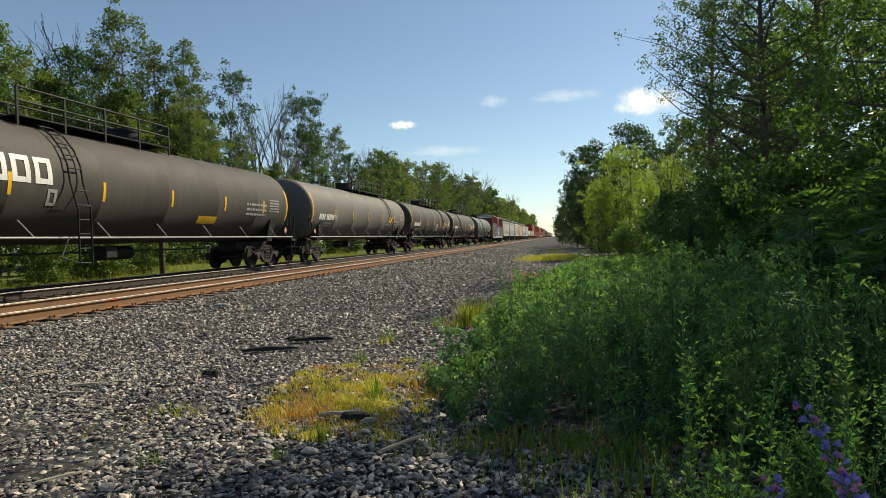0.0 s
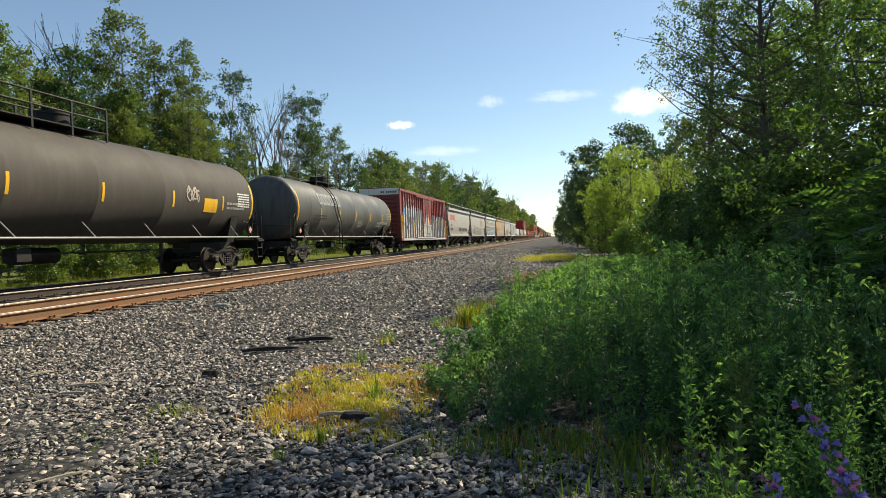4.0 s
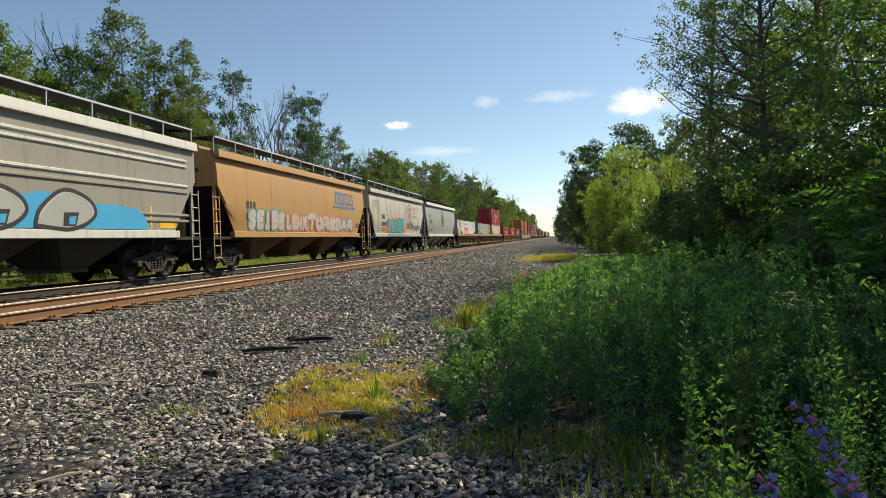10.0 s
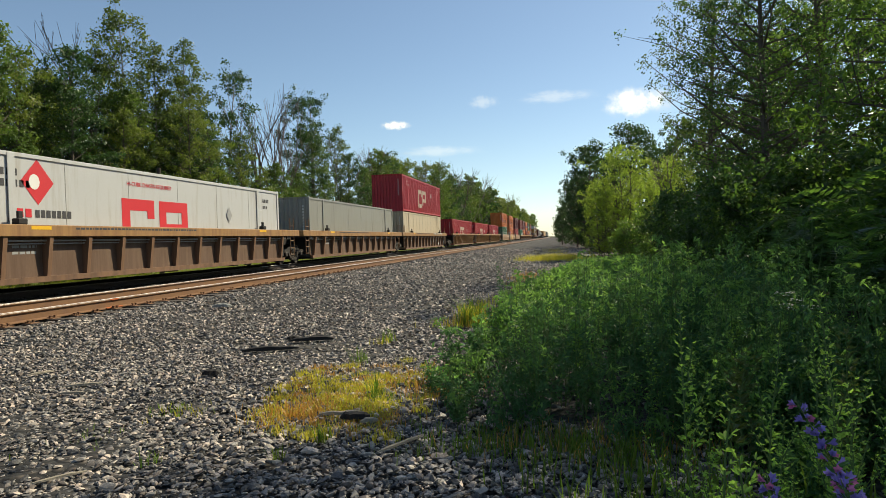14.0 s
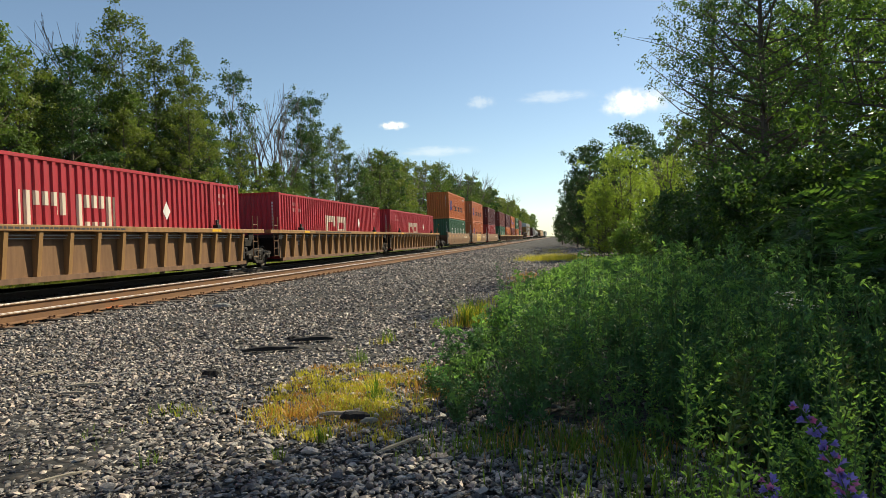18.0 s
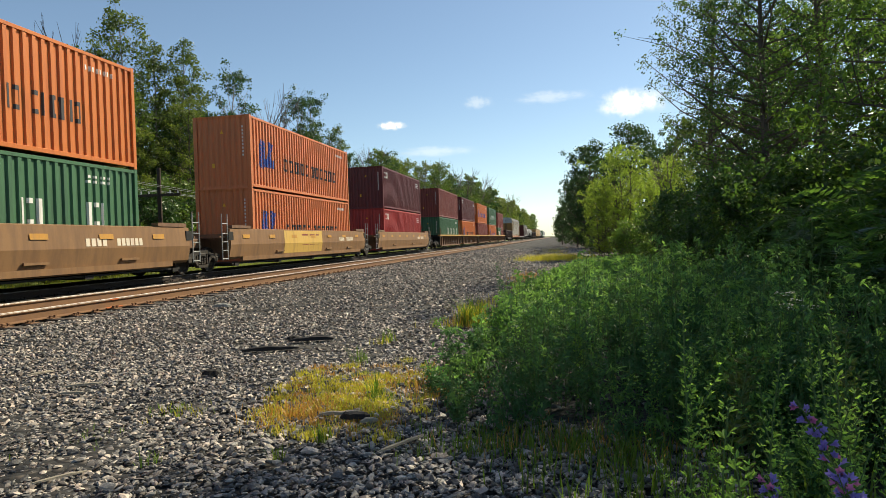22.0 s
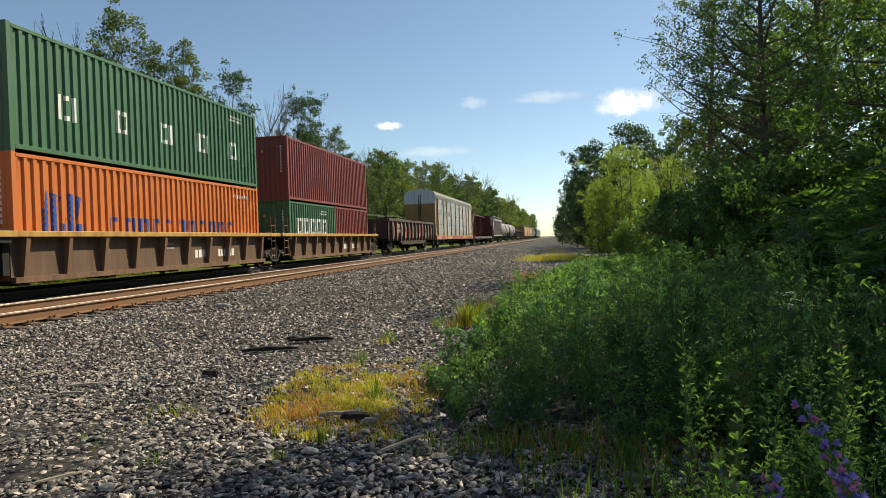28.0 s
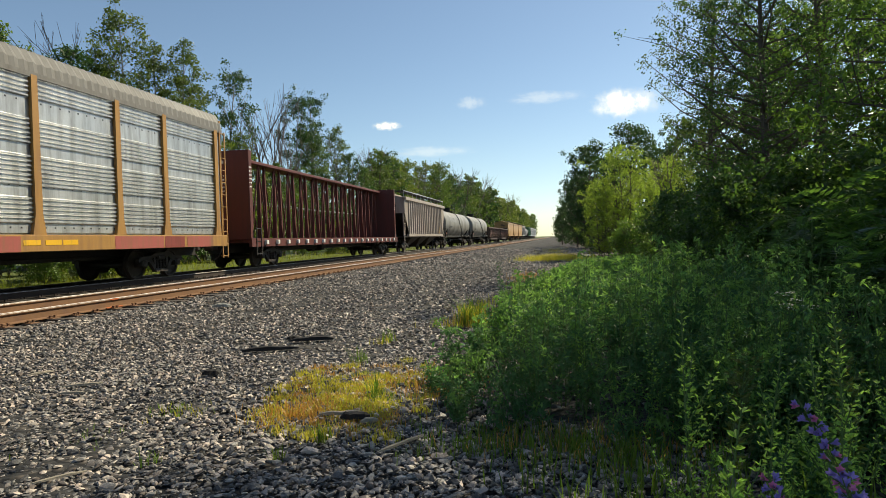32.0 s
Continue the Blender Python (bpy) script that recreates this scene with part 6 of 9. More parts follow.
def well_car(sc, L, kind, label, trucks, first=False, last=False):
    """Well car unit: deep side trusses, end platforms, stakes. L: length of the well."""
    car = thing_at("well_car", label, "well car", sc, GR)
    h = L / 2
    Xo = 1.36
    e_out = h + (1.75 if kind != "forty" else 1.65)
    if kind == "smooth":
        for sx in (-1, 1):
            prof = [(sx * 1.27, 0.42), (sx * 1.36, 0.5), (sx * 1.44, 0.95), (sx * 1.40, 1.52), (sx * 1.27, 1.55), (sx * 1.25, 1.0)]
            ob = part("side_wall", Mb().prism(prof, -h - 0.35, h + 0.35), TTXTAN, car, "smooth tan side wall")
            part("bottom_strake", Mb().prism([(sx * 1.3, 0.30), (sx * 1.40, 0.34), (sx * 1.405, 0.50), (sx * 1.3, 0.46)], -h + 0.6, h - 0.6), TTXTAN, ob)
            for y in np.arange(-h + 0.6, h, 2.3):
                part("reflector", Mb().add([(sx * 1.446, y, 1.18), (sx * 1.446, y + 0.55, 1.18), (sx * 1.434, y + 0.55, 1.32), (sx * 1.434, y, 1.32)], [(0, 1, 2, 3)]), TTXPATCH, ob, "faded orange patch")
            for y in (-h * 0.55, h * 0.2, h * 0.62):
                part("lift_lug", Mb().box(min(sx * 1.4, sx * 1.45), max(sx * 1.4, sx * 1.45), y, y + 0.75, 0.60, 0.66), TTXTAN, ob)
            part("guide", Mb().box(min(sx * 1.2, sx * 1.42), max(sx * 1.2, sx * 1.42), -h - 0.2, -h + 1.3, 1.55, 1.66).box(min(sx * 1.2, sx * 1.42), max(sx * 1.2, sx * 1.42), h - 1.3, h + 0.2, 1.55, 1.66), WELLBROWN, car)
        ZL = lambda u, v: (float(np.interp(v, [0.5, 0.95, 1.52], [1.366, 1.448, 1.409])), u, v)
        lettering(car, LOGOCREAM, ZL, glyphs(h - 4.4, 1.0, 4, 0.15, 0.2, 0.06, 0.05) + glyphs(h - 3.2, 1.0, 6, 0.14, 0.2, 0.05, 0.05))
        if last is None:
            Z = lambda u, v: (float(np.interp(v, [0.5, 0.95, 1.52], [1.364, 1.446, 1.407])), u, v)
            Z2 = lambda u, v: (Z(u, v)[0] + 0.004, u, v)
            u = PATCH
            part("new_paint", Mb().sheet([[Z(u, v) for v in (0.52, 0.95, 1.5)], [Z(u + 4.6, v) for v in (0.52, 0.95, 1.5)]]), TTXYEL, car, "fresh yellow paint patch")
            lettering(car, CBROWN, Z2, [(u + 2.0, u + 2.75, 0.85, 1.36), (u + 2.95, u + 3.6, 0.85, 1.36), (u + 3.75, u + 4.15, 0.85, 1.36)])
        top = 1.55
    else:
        chord = WELLTAN if kind != "forty" else WELLGOLD
        ch = {"long": 0.27, "longb": 0.15, "forty": 0.14}[kind]
        zt, zb = (1.52, 0.30) if kind != "forty" else (1.38, 0.32)
        for sx in (-1, 1):
            part("top_chord", Mb().box(min(sx * 1.24, sx * 1.50), max(sx * 1.24, sx * 1.50), -e_out + 0.35, e_out - 0.35, zt - ch, zt, 0.012), chord, car, "tan top chord of the well")
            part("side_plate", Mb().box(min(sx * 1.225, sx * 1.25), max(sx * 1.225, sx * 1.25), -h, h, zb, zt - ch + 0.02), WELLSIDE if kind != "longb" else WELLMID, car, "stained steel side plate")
            part("bottom_chord", Mb().box(min(sx * 1.24, sx * 1.38), max(sx * 1.24, sx * 1.38), -h, h, zb - 0.1, zb + 0.03), WELLBROWN, car)
            stake = mesh_of("stake", Mb().prism([(1.25, zb - 0.06), (1.345, zb - 0.06), (1.47, zt - ch - 0.005), (1.25, zt - ch)], -0.06, 0.06), WELLTAN if kind == "longb" else WELLBROWN)
            k = {"long": 13, "longb": 17, "forty": 10}[kind]
            for i in range(k):
                y = -h + 0.3 + (L - 0.6) * i / (k - 1)
                reuse("stake", stake, car, pose(0, y, 0, 0, 0, 0 if sx > 0 else 180))
            if kind != "forty":
                part("pipe", Mb().cyl((sx * 1.36, -h, zt - ch - 0.09), (sx * 1.36, h, zt - ch - 0.09), 0.02).cyl((sx * 1.33, -h, zt - ch - 0.16), (sx * 1.33, h, zt - ch - 0.16), 0.014), PIPE, car, "pale air pipe")
                for y in (-h * 0.72, h * 0.68):
                    part("reflector", Mb().box(min(sx * 1.5, sx * 1.503), max(sx * 1.5, sx * 1.503), y, y + 0.6, zt - 0.11, zt - 0.03), YELLOW, car)
                for e in (-1, 1):
                    part("lock", Mb().box(min(sx * 1.3, sx * 1.48), max(sx * 1.3, sx * 1.48), e * 6.1 - 0.14, e * 6.1 + 0.14, zt, zt + 0.14, 0.02).box(min(sx * 1.36, sx * 1.42), max(sx * 1.36, sx * 1.42), e * 6.1 - 0.07, e * 6.1 + 0.07, zt + 0.14, zt + 0.3, 0.01), FRAME, car)
        P = lambda u, v: (1.255, u, v)
        if kind == "forty":
            side_text(car, "40", GREYBAR, 1.256, -h + 2.85, 0.78, 0.42)
            lettering(car, WHITE, P, glyphs(h - 5.0, 0.55, 4, 0.17, 0.26, 0.06, 0.05) + glyphs(h - 3.5, 0.55, 6, 0.15, 0.26, 0.05, 0.05))
            lettering(car, BAYTAN, lambda u, v: (1.2525, u, v), [(h - 3.7, h - 2.2, 0.42, 0.95)])
        lettering(car, GREYBAR, P, bars(-h + (5.6 if kind == "forty" else 2), 1.0, 2, 0.7, 0.06, 0.08, 2))
        if kind != "forty":
            lettering(car, DARKBAR, lambda u, v: (1.502, u, v), bars(-h * 0.55, zt - 0.1, 1, 5.5, 0.05, 0.05, 6))
        if 290 < sc < 291:
            scrawl(car, lambda u, v, o=0.0: (1.252 + o, u, v), SPRAYGREY, 2.4, 0.4, 6, 0.85, 0.85, 0.06, 77, [SPRAYWHITE, SPRAYSILVER], 0.014, 0.17)
            scrawl(car, lambda u, v, o=0.0: (1.50 + o, u, v), SPRAYGREY, 2.4, 1.385, 9, 0.5, 0.12, 0.02, 78, [SPRAYWHITE], 0.014, 0.045)
    floor = Mb().box(-1.26, 1.26, -h, h, 0.22, 0.27)
    for y in np.linspace(-h + 0.3, h - 0.3, 5):
        floor.box(-1.3, 1.3, y - 0.15, y + 0.15, 0.16, 0.27)
    part("floor", floor, FRAME, car)
    for e in (-1, 1):
        mb = Mb()
        y0, y1 = sorted((e * (h + 0.15), e * e_out))
        mb.box(-0.5, 0.5, y0, y1, 0.85, 1.2, 0.03).box(-1.24, 1.24, min(e * (h + 0.02), e * (h + 0.2)), max(e * (h + 0.02), e * (h + 0.2)), 0.4, 1.35)
        mb.box(-1.3, 1.3, min(e * (h + 0.3), e * (h + 0.9)), max(e * (h + 0.3), e * (h + 0.9)), 1.2, 1.26)
        part("end_platform", mb, FRAME if kind != "smooth" else WELLBROWN, car)
        lad = Mb()
        for d in (0.55, 0.95):
            lad.cyl((1.42, e * (h + d), 0.4), (1.42, e * (h + d), 2.05), 0.02)
        for z in (0.45, 0.75, 1.05, 1.35, 1.7):
            lad.cyl((1.42, e * (h + 0.55), z), (1.42, e * (h + 0.95), z), 0.016)
        part("ladder", lad, WELLMID if kind != "smooth" else PIPE, car, "end ladder")
        part("sign_board", Mb().box(1.40, 1.44, min(e * (h + 0.15), e * (h + 0.5)), max(e * (h + 0.15), e * (h + 0.5)), 1.12, 1.42), FRAME, car)
    if first:
        coupler(car, -e_out, -1)
    if last:
        coupler(car, e_out, 1)
    last = bool(last)
    for y in trucks:
        add_truck(car, y)
    if first or last:
        e = -1 if first else 1
        part("brake_stand", Mb().cyl((-0.4, e * (e_out - 0.3), 1.2), (-0.4, e * (e_out - 0.3), 2.2), 0.03).cyl((-0.4, e * (e_out - 0.33), 2.15), (-0.4, e * (e_out - 0.27), 2.15), 0.17, 14).cyl((0.4, e * (e_out - 0.5), 1.2), (0.4, e * (e_out - 0.5), 1.75), 0.12, 10), WELLMID, car, "brown brake stand with a hand wheel")
    return car


PATCH = -3.6


def well_pack(centres, L, kind, label):
    half = (centres[1] - centres[0]) / 2
    for i, s in enumerate(centres):
        first, last = i == 0, i == len(centres) - 1
        if kind == "smooth" and i == 1:
            last = None
        well_car(s, L, kind, label, ([-half + 0.25] if first else []) + [half - (0.25 if last else 0)], first, last)


well_pack([251.4, 271.1, 290.7], 16.4, "long", "brown ribbed steel well car carrying long containers")
well_pack([314.2, 334.0, 353.0], 16.4, "longb", "rusty brown ribbed steel well car")
well_pack([376.5, 395.9, 415.7], 16.0, "smooth", "tan smooth-sided steel well car")
well_pack([437.0, 452.6, 468.2, 483.8, 499.1], 12.5, "forty", "brown short well car with tan top sill")
B0, B1 = 0.28, 0.28 + 2.9
container(16.15, 2.9, CWHITE, 251.4, B0, "white long container with red block logo", d_cp53(LOGORED), True)
container(16.15, 2.9, CGREY, 271.1, B0, "plain grey long refrigerated container", None, True)
container(16.15, 2.9, CCREAM, 290.6, B0, "cream long container with plain panels", d_fifty, True)
container(16.15, 2.9, CRED, 290.6, B1, "red corrugated long container stacked on a cream one", d_cp53(LOGOCREAM, 5.75, True))
for s in (314.2, 334.0, 353.0):
    container(16.15, 2.9, CRED, s, B0, "red corrugated long container with pale block logo", d_cp53(LOGOCREAM))
container(12.19, 2.9, CGREEN, 376.5, B0, "green corrugated container with white letters", d_wide(1.6, 5, 1.5, 1.25))
container(12.19, 2.9, CORANGE, 376.5, B1, "orange corrugated container with blue logo", d_ship(LOGOBLUE, DARKBAR, 0.75, 11))
container(12.19, 2.9, CPEACH, 395.9, B0, "faded orange corrugated container with blue logo", d_ship(LOGOBLUE, DARKBAR, 0.8, 11))
container(12.19, 2.9, CPEACH, 395.9, B1, "sun-faded orange corrugated container stacked on another", d_ship(LOGOBLUE, DARKBAR, 0.75, 11))
container(12.19, 2.9, CDKRED, 415.7, B0, "dark red corrugated container under a maroon one", d_small)
container(12.19, 2.9, CMAROON, 415.7, B1, "maroon corrugated container stacked on a red one", d_small)
container(12.19, 2.9, CGREEN, 437.0, B0, "green corrugated container with white letters", d_wide(4.6, 4, 1.35, 1.2))
container(12.19, 2.9, CBROWN, 437.0, B1, "red-brown corrugated container stacked on a green one", None)
container(12.19, 2.9, CORANGE, 452.6, B0, "orange corrugated container with blue logo", d_ship(LOGOBLUE, DARKBAR, 0.8, 11))
container(12.19, 2.9, CMAROON, 452.6, B1, "maroon corrugated container stacked on an orange one", d_small)
container(12.19, 2.9, CBROWN, 468.2, B0, "red-brown corrugated container under an orange one", None)
container(12.19, 2.9, CORANGE, 468.2, B1, "bright orange corrugated container with blue logo", d_ship(LOGOBLUE, LOGOBLUE, 0.75, 11))
container(12.19, 2.9, CORANGE, 483.8, B0, "orange corrugated container with blue logo", d_ship(LOGOBLUE, LOGOBLUE, 0.8, 11))
container(12.19, 2.9, CGREEN, 483.8, B1, "green corrugated container with white letters stacked on orange", d_wide(1.5, 5, 1.5, 0.95))
container(6.06, 2.59, CGREEN, 496.05, B0, "short green container with white letters", d_wide(0.9, 5, 0.16, 1.05, 0.66, 0.78))
container(6.06, 2.59, CBROWN, 502.2, B0, "short red-brown container beside a green one", None)
container(12.19, 2.9, CBROWN, 499.1, B0 + 2.6, "red-brown corrugated container across two short ones", None)


def gondola(s0, s1, label, height=2.35):
    L = s1 - s0
    h = L / 2
    car = thing_at("gondola_car", label, "gondola car", (s0 + s1) / 2, GR)
    X, zb = 1.45, 1.0
    mb = Mb()
    for sx in (-1, 1):
        mb.box(min(sx * X, sx * (X - 0.06)), max(sx * X, sx * (X - 0.06)), -h, h, zb, height)
        mb.prism([(-h + 3.4, zb), (h - 3.4, zb), (h - 4.0, 0.62), (-h + 4.0, 0.62)], sx * X - 0.03, sx * X + 0.0, "x")
    for e in (-1, 1):
        mb.box(-X, X, min(e * h, e * (h - 0.08)), max(e * h, e * (h - 0.08)), zb, height)
    mb.box(-X, X, -h, h, zb - 0.02, zb + 0.06)
    part("body", mb, GONDOLA, car, "dented dark steel sides")
    part("top_rail", Mb().box(X - 0.1, X + 0.1, -h, h, height - 0.05, height + 0.12, 0.01).box(-X - 0.1, -X + 0.1, -h, h, height - 0.05, height + 0.12, 0.01).box(-X, X, -h - 0.06, -h + 0.1, height - 0.05, height + 0.12).box(-X, X, h - 0.1, h + 0.06, height - 0.05, height + 0.12), GONDOLA, car)
    rib = mesh_of("rib", Mb().prism([(0, -0.13), (0.19, -0.06), (0.19, 0.06), (0, 0.13)], zb - 0.1, height - 0.05, "z"), GONDOLA)
    for i in range(13):
        y = -h + 0.6 + (L - 1.2) * i / 12
        reuse("rib", rib, car, pose(X, y, 0))
        reuse("rib", rib, car, pose(-X, y, 0, 0, 0, 180))
        if i % 2:
            part("reflector", Mb().box(X + 0.185, X + 0.194, y - 0.05, y + 0.05, zb + 0.1, zb + 0.55), TTXPATCH, car, "faded orange reflector")
    rng = random.Random(int(s0))
    for i in range(12):
        y = -h + 0.6 + (L - 1.2) * (i + 0.5) / 12
        bulge = [[(X + 0.13 * math.sin(math.pi * a / 4) ** 0.6 * math.sin(math.pi * b / 4) ** 0.6 * rng.uniform(0.7, 1.25) + 0.003, y - 0.48 + 0.24 * a, zb + 0.05 + (height - zb - 0.1) * b / 4) for a in range(5)] for b in range(5)]
        part("side_panel", Mb().sheet(bulge), GONDRED if i in (0, 1, 4, 8) else GONDPANEL, car, smooth=True)
    P = lambda u, v: (X + 0.165, -h + u, v)
    for i in range(11):
        u, v = 0.6 + (L - 1.2) * (i + 0.5) / 12, 1.55 + 0.15 * rng.uniform(-1, 1)
        part("sprayed_spot", spray(Mb(), lambda a, b: (X + 0.14 - 0.12 * min(1.0, abs(a - u) / 0.5) ** 2, -h + a, b), smooth_run([(u - 0.12, v - 0.2), (u + 0.05, v + 0.1), (u + 0.1, v + 0.35)]), 0.42, 0.08), (GONDRED, GONDPANEL, SPRAYUMBER, SPRAYROSE)[i % 4], car, "faded round paint blotch")
    lettering(car, SPRAYPALERED, P, glyphs(1.95, 1.85, 3, 0.2, 0.26, 0.08, 0.05) + glyphs(1.95, 1.5, 5, 0.15, 0.24, 0.05, 0.04))
    for e in (-1, 1):
        coupler(car, e * h, e)
        add_truck(car, e * (h - 2.0))
        part("end_gear", Mb().cyl((0.6, e * (h + 0.25), 1.3), (0.6, e * (h + 0.32), 1.3), 0.28, 14).box(0.3, 1.2, min(e * (h + 0.05), e * (h + 0.3)), max(e * (h + 0.05), e * (h + 0.3)), 0.9, 0.96), STEEL, car)
        ladder(car, X + 0.03, e * (h - 0.25), 0.5, height - 0.1, FRAME)
        part("end_rib", Mb().box(-X + 0.2, X - 0.2, min(e * h, e * (h + 0.08)), max(e * h, e * (h + 0.08)), 1.5, 1.65).box(-X + 0.2, X - 0.2, min(e * h, e * (h + 0.08)), max(e * h, e * (h + 0.08)), 1.95, 2.1), GONDOLA, car)
    part("underframe", Mb().box(-0.35, 0.35, -h, h, 0.62, 1.0), FRAME, car)
    brake_rod(car, 0.75, -h + 3, h - 3)
    return car


def autorack(s0, s1):
    L = s1 - s0
    h = L / 2
    car = thing_at("autorack_car", "tan autorack car with bright corrugated metal panels", "autorack", (s0 + s1) / 2, GR)
    X, zb, zt = 1.5, 1.25, 4.9
    part("inner_shell", Mb().box(-X + 0.06, X - 0.06, -h + 0.1, h - 0.1, zb, zt), GALV, car)
    roof = Mb()
    k = 96
    rows = []
    prof = [(X + 0.04, zt - 0.05), (X - 0.0, zt + 0.32), (X - 0.18, zt + 0.62), (X - 0.7, zt + 0.78), (0, zt + 0.83)]
    prof = prof + [(-x, z) for x, z in prof[::-1][1:]]
    for i in range(2 * k + 1):
        o = 0.03 * (i % 2)
        rows.append([(x * (1 - o * 0.6), -h + 0.05 + (L - 0.1) * i / (2 * k), z - o) for x, z in prof])
    roof.sheet(rows)
    roof.add(rows[0], [tuple(range(len(prof)))]).add(rows[-1], [tuple(range(len(prof)))])
    part("roof", roof, RACKROOF, car, "ribbed grey roof")
    posts = [1.1, 4.2, 6.2, 8.95, 11.9, 14.8, 17.6, 20.45, 22.6, 25.6]
    y_of = lambda q: -h + q
    for sx in (-1, 1):
        for q in posts:
            y = y_of(q)
            part("post", Mb().prism([(y - 0.09, zt), (y + 0.09, zt), (y + 0.11, zb + 0.5), (y + 0.2, zb + 0.02), (y - 0.2, zb + 0.02), (y - 0.11, zb + 0.5)], sx * X, sx * (X + 0.09), "x"), RACKTAN, car, "tan post")
        for q0, q1 in zip(posts, posts[1:]):
            y0, y1 = y_of(q0) + 0.12, y_of(q1) - 0.12
            rows, z = [], zb + 0.08
            while z < zt - 0.1:
                rib = (z - zb) % 0.9 > 0.22
                rows.append([(sx * X, y0, z), (sx * X, y1, z)])
                if rib:
                    rows += [[(sx * (X + 0.045), y, z + 0.025) for y in (y0, y1)], [(sx * (X + 0.045), y, z + 0.055) for y in (y0, y1)], [(sx * X, y, z + 0.08) for y in (y0, y1)]]
                    z += 0.105
                else:
                    z += 0.21
            rows.append([(sx * X, y0, zt - 0.05), (sx * X, y1, zt - 0.05)])
            part("side_panel", Mb().sheet(rows), ALU, car, "perforated corrugated panel")
            if sx > 0:
                dots = Mb()
                for zz in (zb + 0.18, zb + 1.12, zb + 2.08, zb + 3.02):
                    for yy in np.arange(y0 + 0.12, y1 - 0.05, 0.3):
                        dots.add([(X + 0.005, yy, zz), (X + 0.005, yy + 0.05, zz), (X + 0.005, yy + 0.05, zz + 0.04), (X + 0.005, yy, zz + 0.04)], [(0, 1, 2, 3)])
                tagged(part("perforations", dots, DARKBAR, car), kind="stuff")
        part("top_rail", Mb().box(min(sx * X, sx * (X + 0.08)), max(sx * X, sx * (X + 0.08)), -h + 0.1, h - 0.1, zt - 0.06, zt + 0.06), RACKROOF, car)
        part("deck_sill", Mb().box(min(sx * (X - 0.2), sx * (X + 0.1)), max(sx * (X - 0.2), sx * (X + 0.1)), -h, h, zb - 0.35, zb + 0.04, 0.015), RACKTAN, car, "tan deck sill with sprayed colour")
    for e in (-1, 1):
        d = Mb().box(-X + 0.02, -0.02, min(e * (h - 0.1), e * h), max(e * (h - 0.1), e * h), zb, zt + 0.4).box(0.02, X - 0.02, min(e * (h - 0.1), e * h), max(e * (h - 0.1), e * h), zb, zt + 0.4)
        part("end_door", d, RACKTAN, car, "tan end doors with a pale top")
        part("door_top", Mb().prism([(-X + 0.03, zt - 0.55), (X - 0.03, zt - 0.55)] + [(x * 0.985, z - 0.005) for x, z in prof], e * (h - 0.06), e * (h + 0.012)), GALV, car, "pale arched top of the end doors")
        part("door_rail", Mb().cyl((0.1, e * (h + 0.05), zb), (0.1, e * (h + 0.05), zt + 0.3), 0.03).cyl((-0.1, e * (h + 0.05), zb), (-0.1, e * (h + 0.05), zt + 0.3), 0.03), FRAME, car)
        ladder(car, X + 0.02, e * (h - 0.12), 0.5, zt, RACKTAN, 0.34)
        coupler(car, e * h, e)
        add_truck(car, e * (h - 3.2))
    part("underframe", Mb().box(-1.3, 1.3, -h, h, zb - 0.3, zb).box(-0.35, 0.35, -h, h, 0.62, 0.95), FRAME, car)
    brake_rod(car, 0.72, -h + 4, h - 4)
    S = lambda u, v: (X + 0.106, -h + u, v)
    rng = random.Random(5)
    cells = {}
    u = 0.6
    while u < L - 2.5:
        m = (SPRAYROSE, SPRAYPINK, SPRAYROSE, YELLOW, LOGOFADE, CBROWN, RACKTAN, RACKTAN)[rng.randrange(8)]
        w = rng.uniform(0.5, 2.3) if m is not YELLOW else 0.5
        if m is not RACKTAN:
            cells.setdefault(m.name, (m, []))[1].append((u, u + w, zb - 0.34 if m is not YELLOW else zb - 0.2, zb - (0.0 if m is not YELLOW else 0.08)))
        u += w + rng.uniform(0.0, 0.25)
    for m, cs in cells.values():
        lettering(car, m, S, cs)
    S2 = lambda u, v: (X + 0.11, -h + u, v)
    lettering(car, LOGOCREAM, S2, glyphs(7.2, zb - 0.22, 9, 0.12, 0.14, 0.06, 0.05))
    lettering(car, DARKBAR, lambda u, v: (X + 0.04, -h + u, v), glyphs(6.5, 3.4, 8, 0.22, 0.3, 0.07, 0.07))
    return car


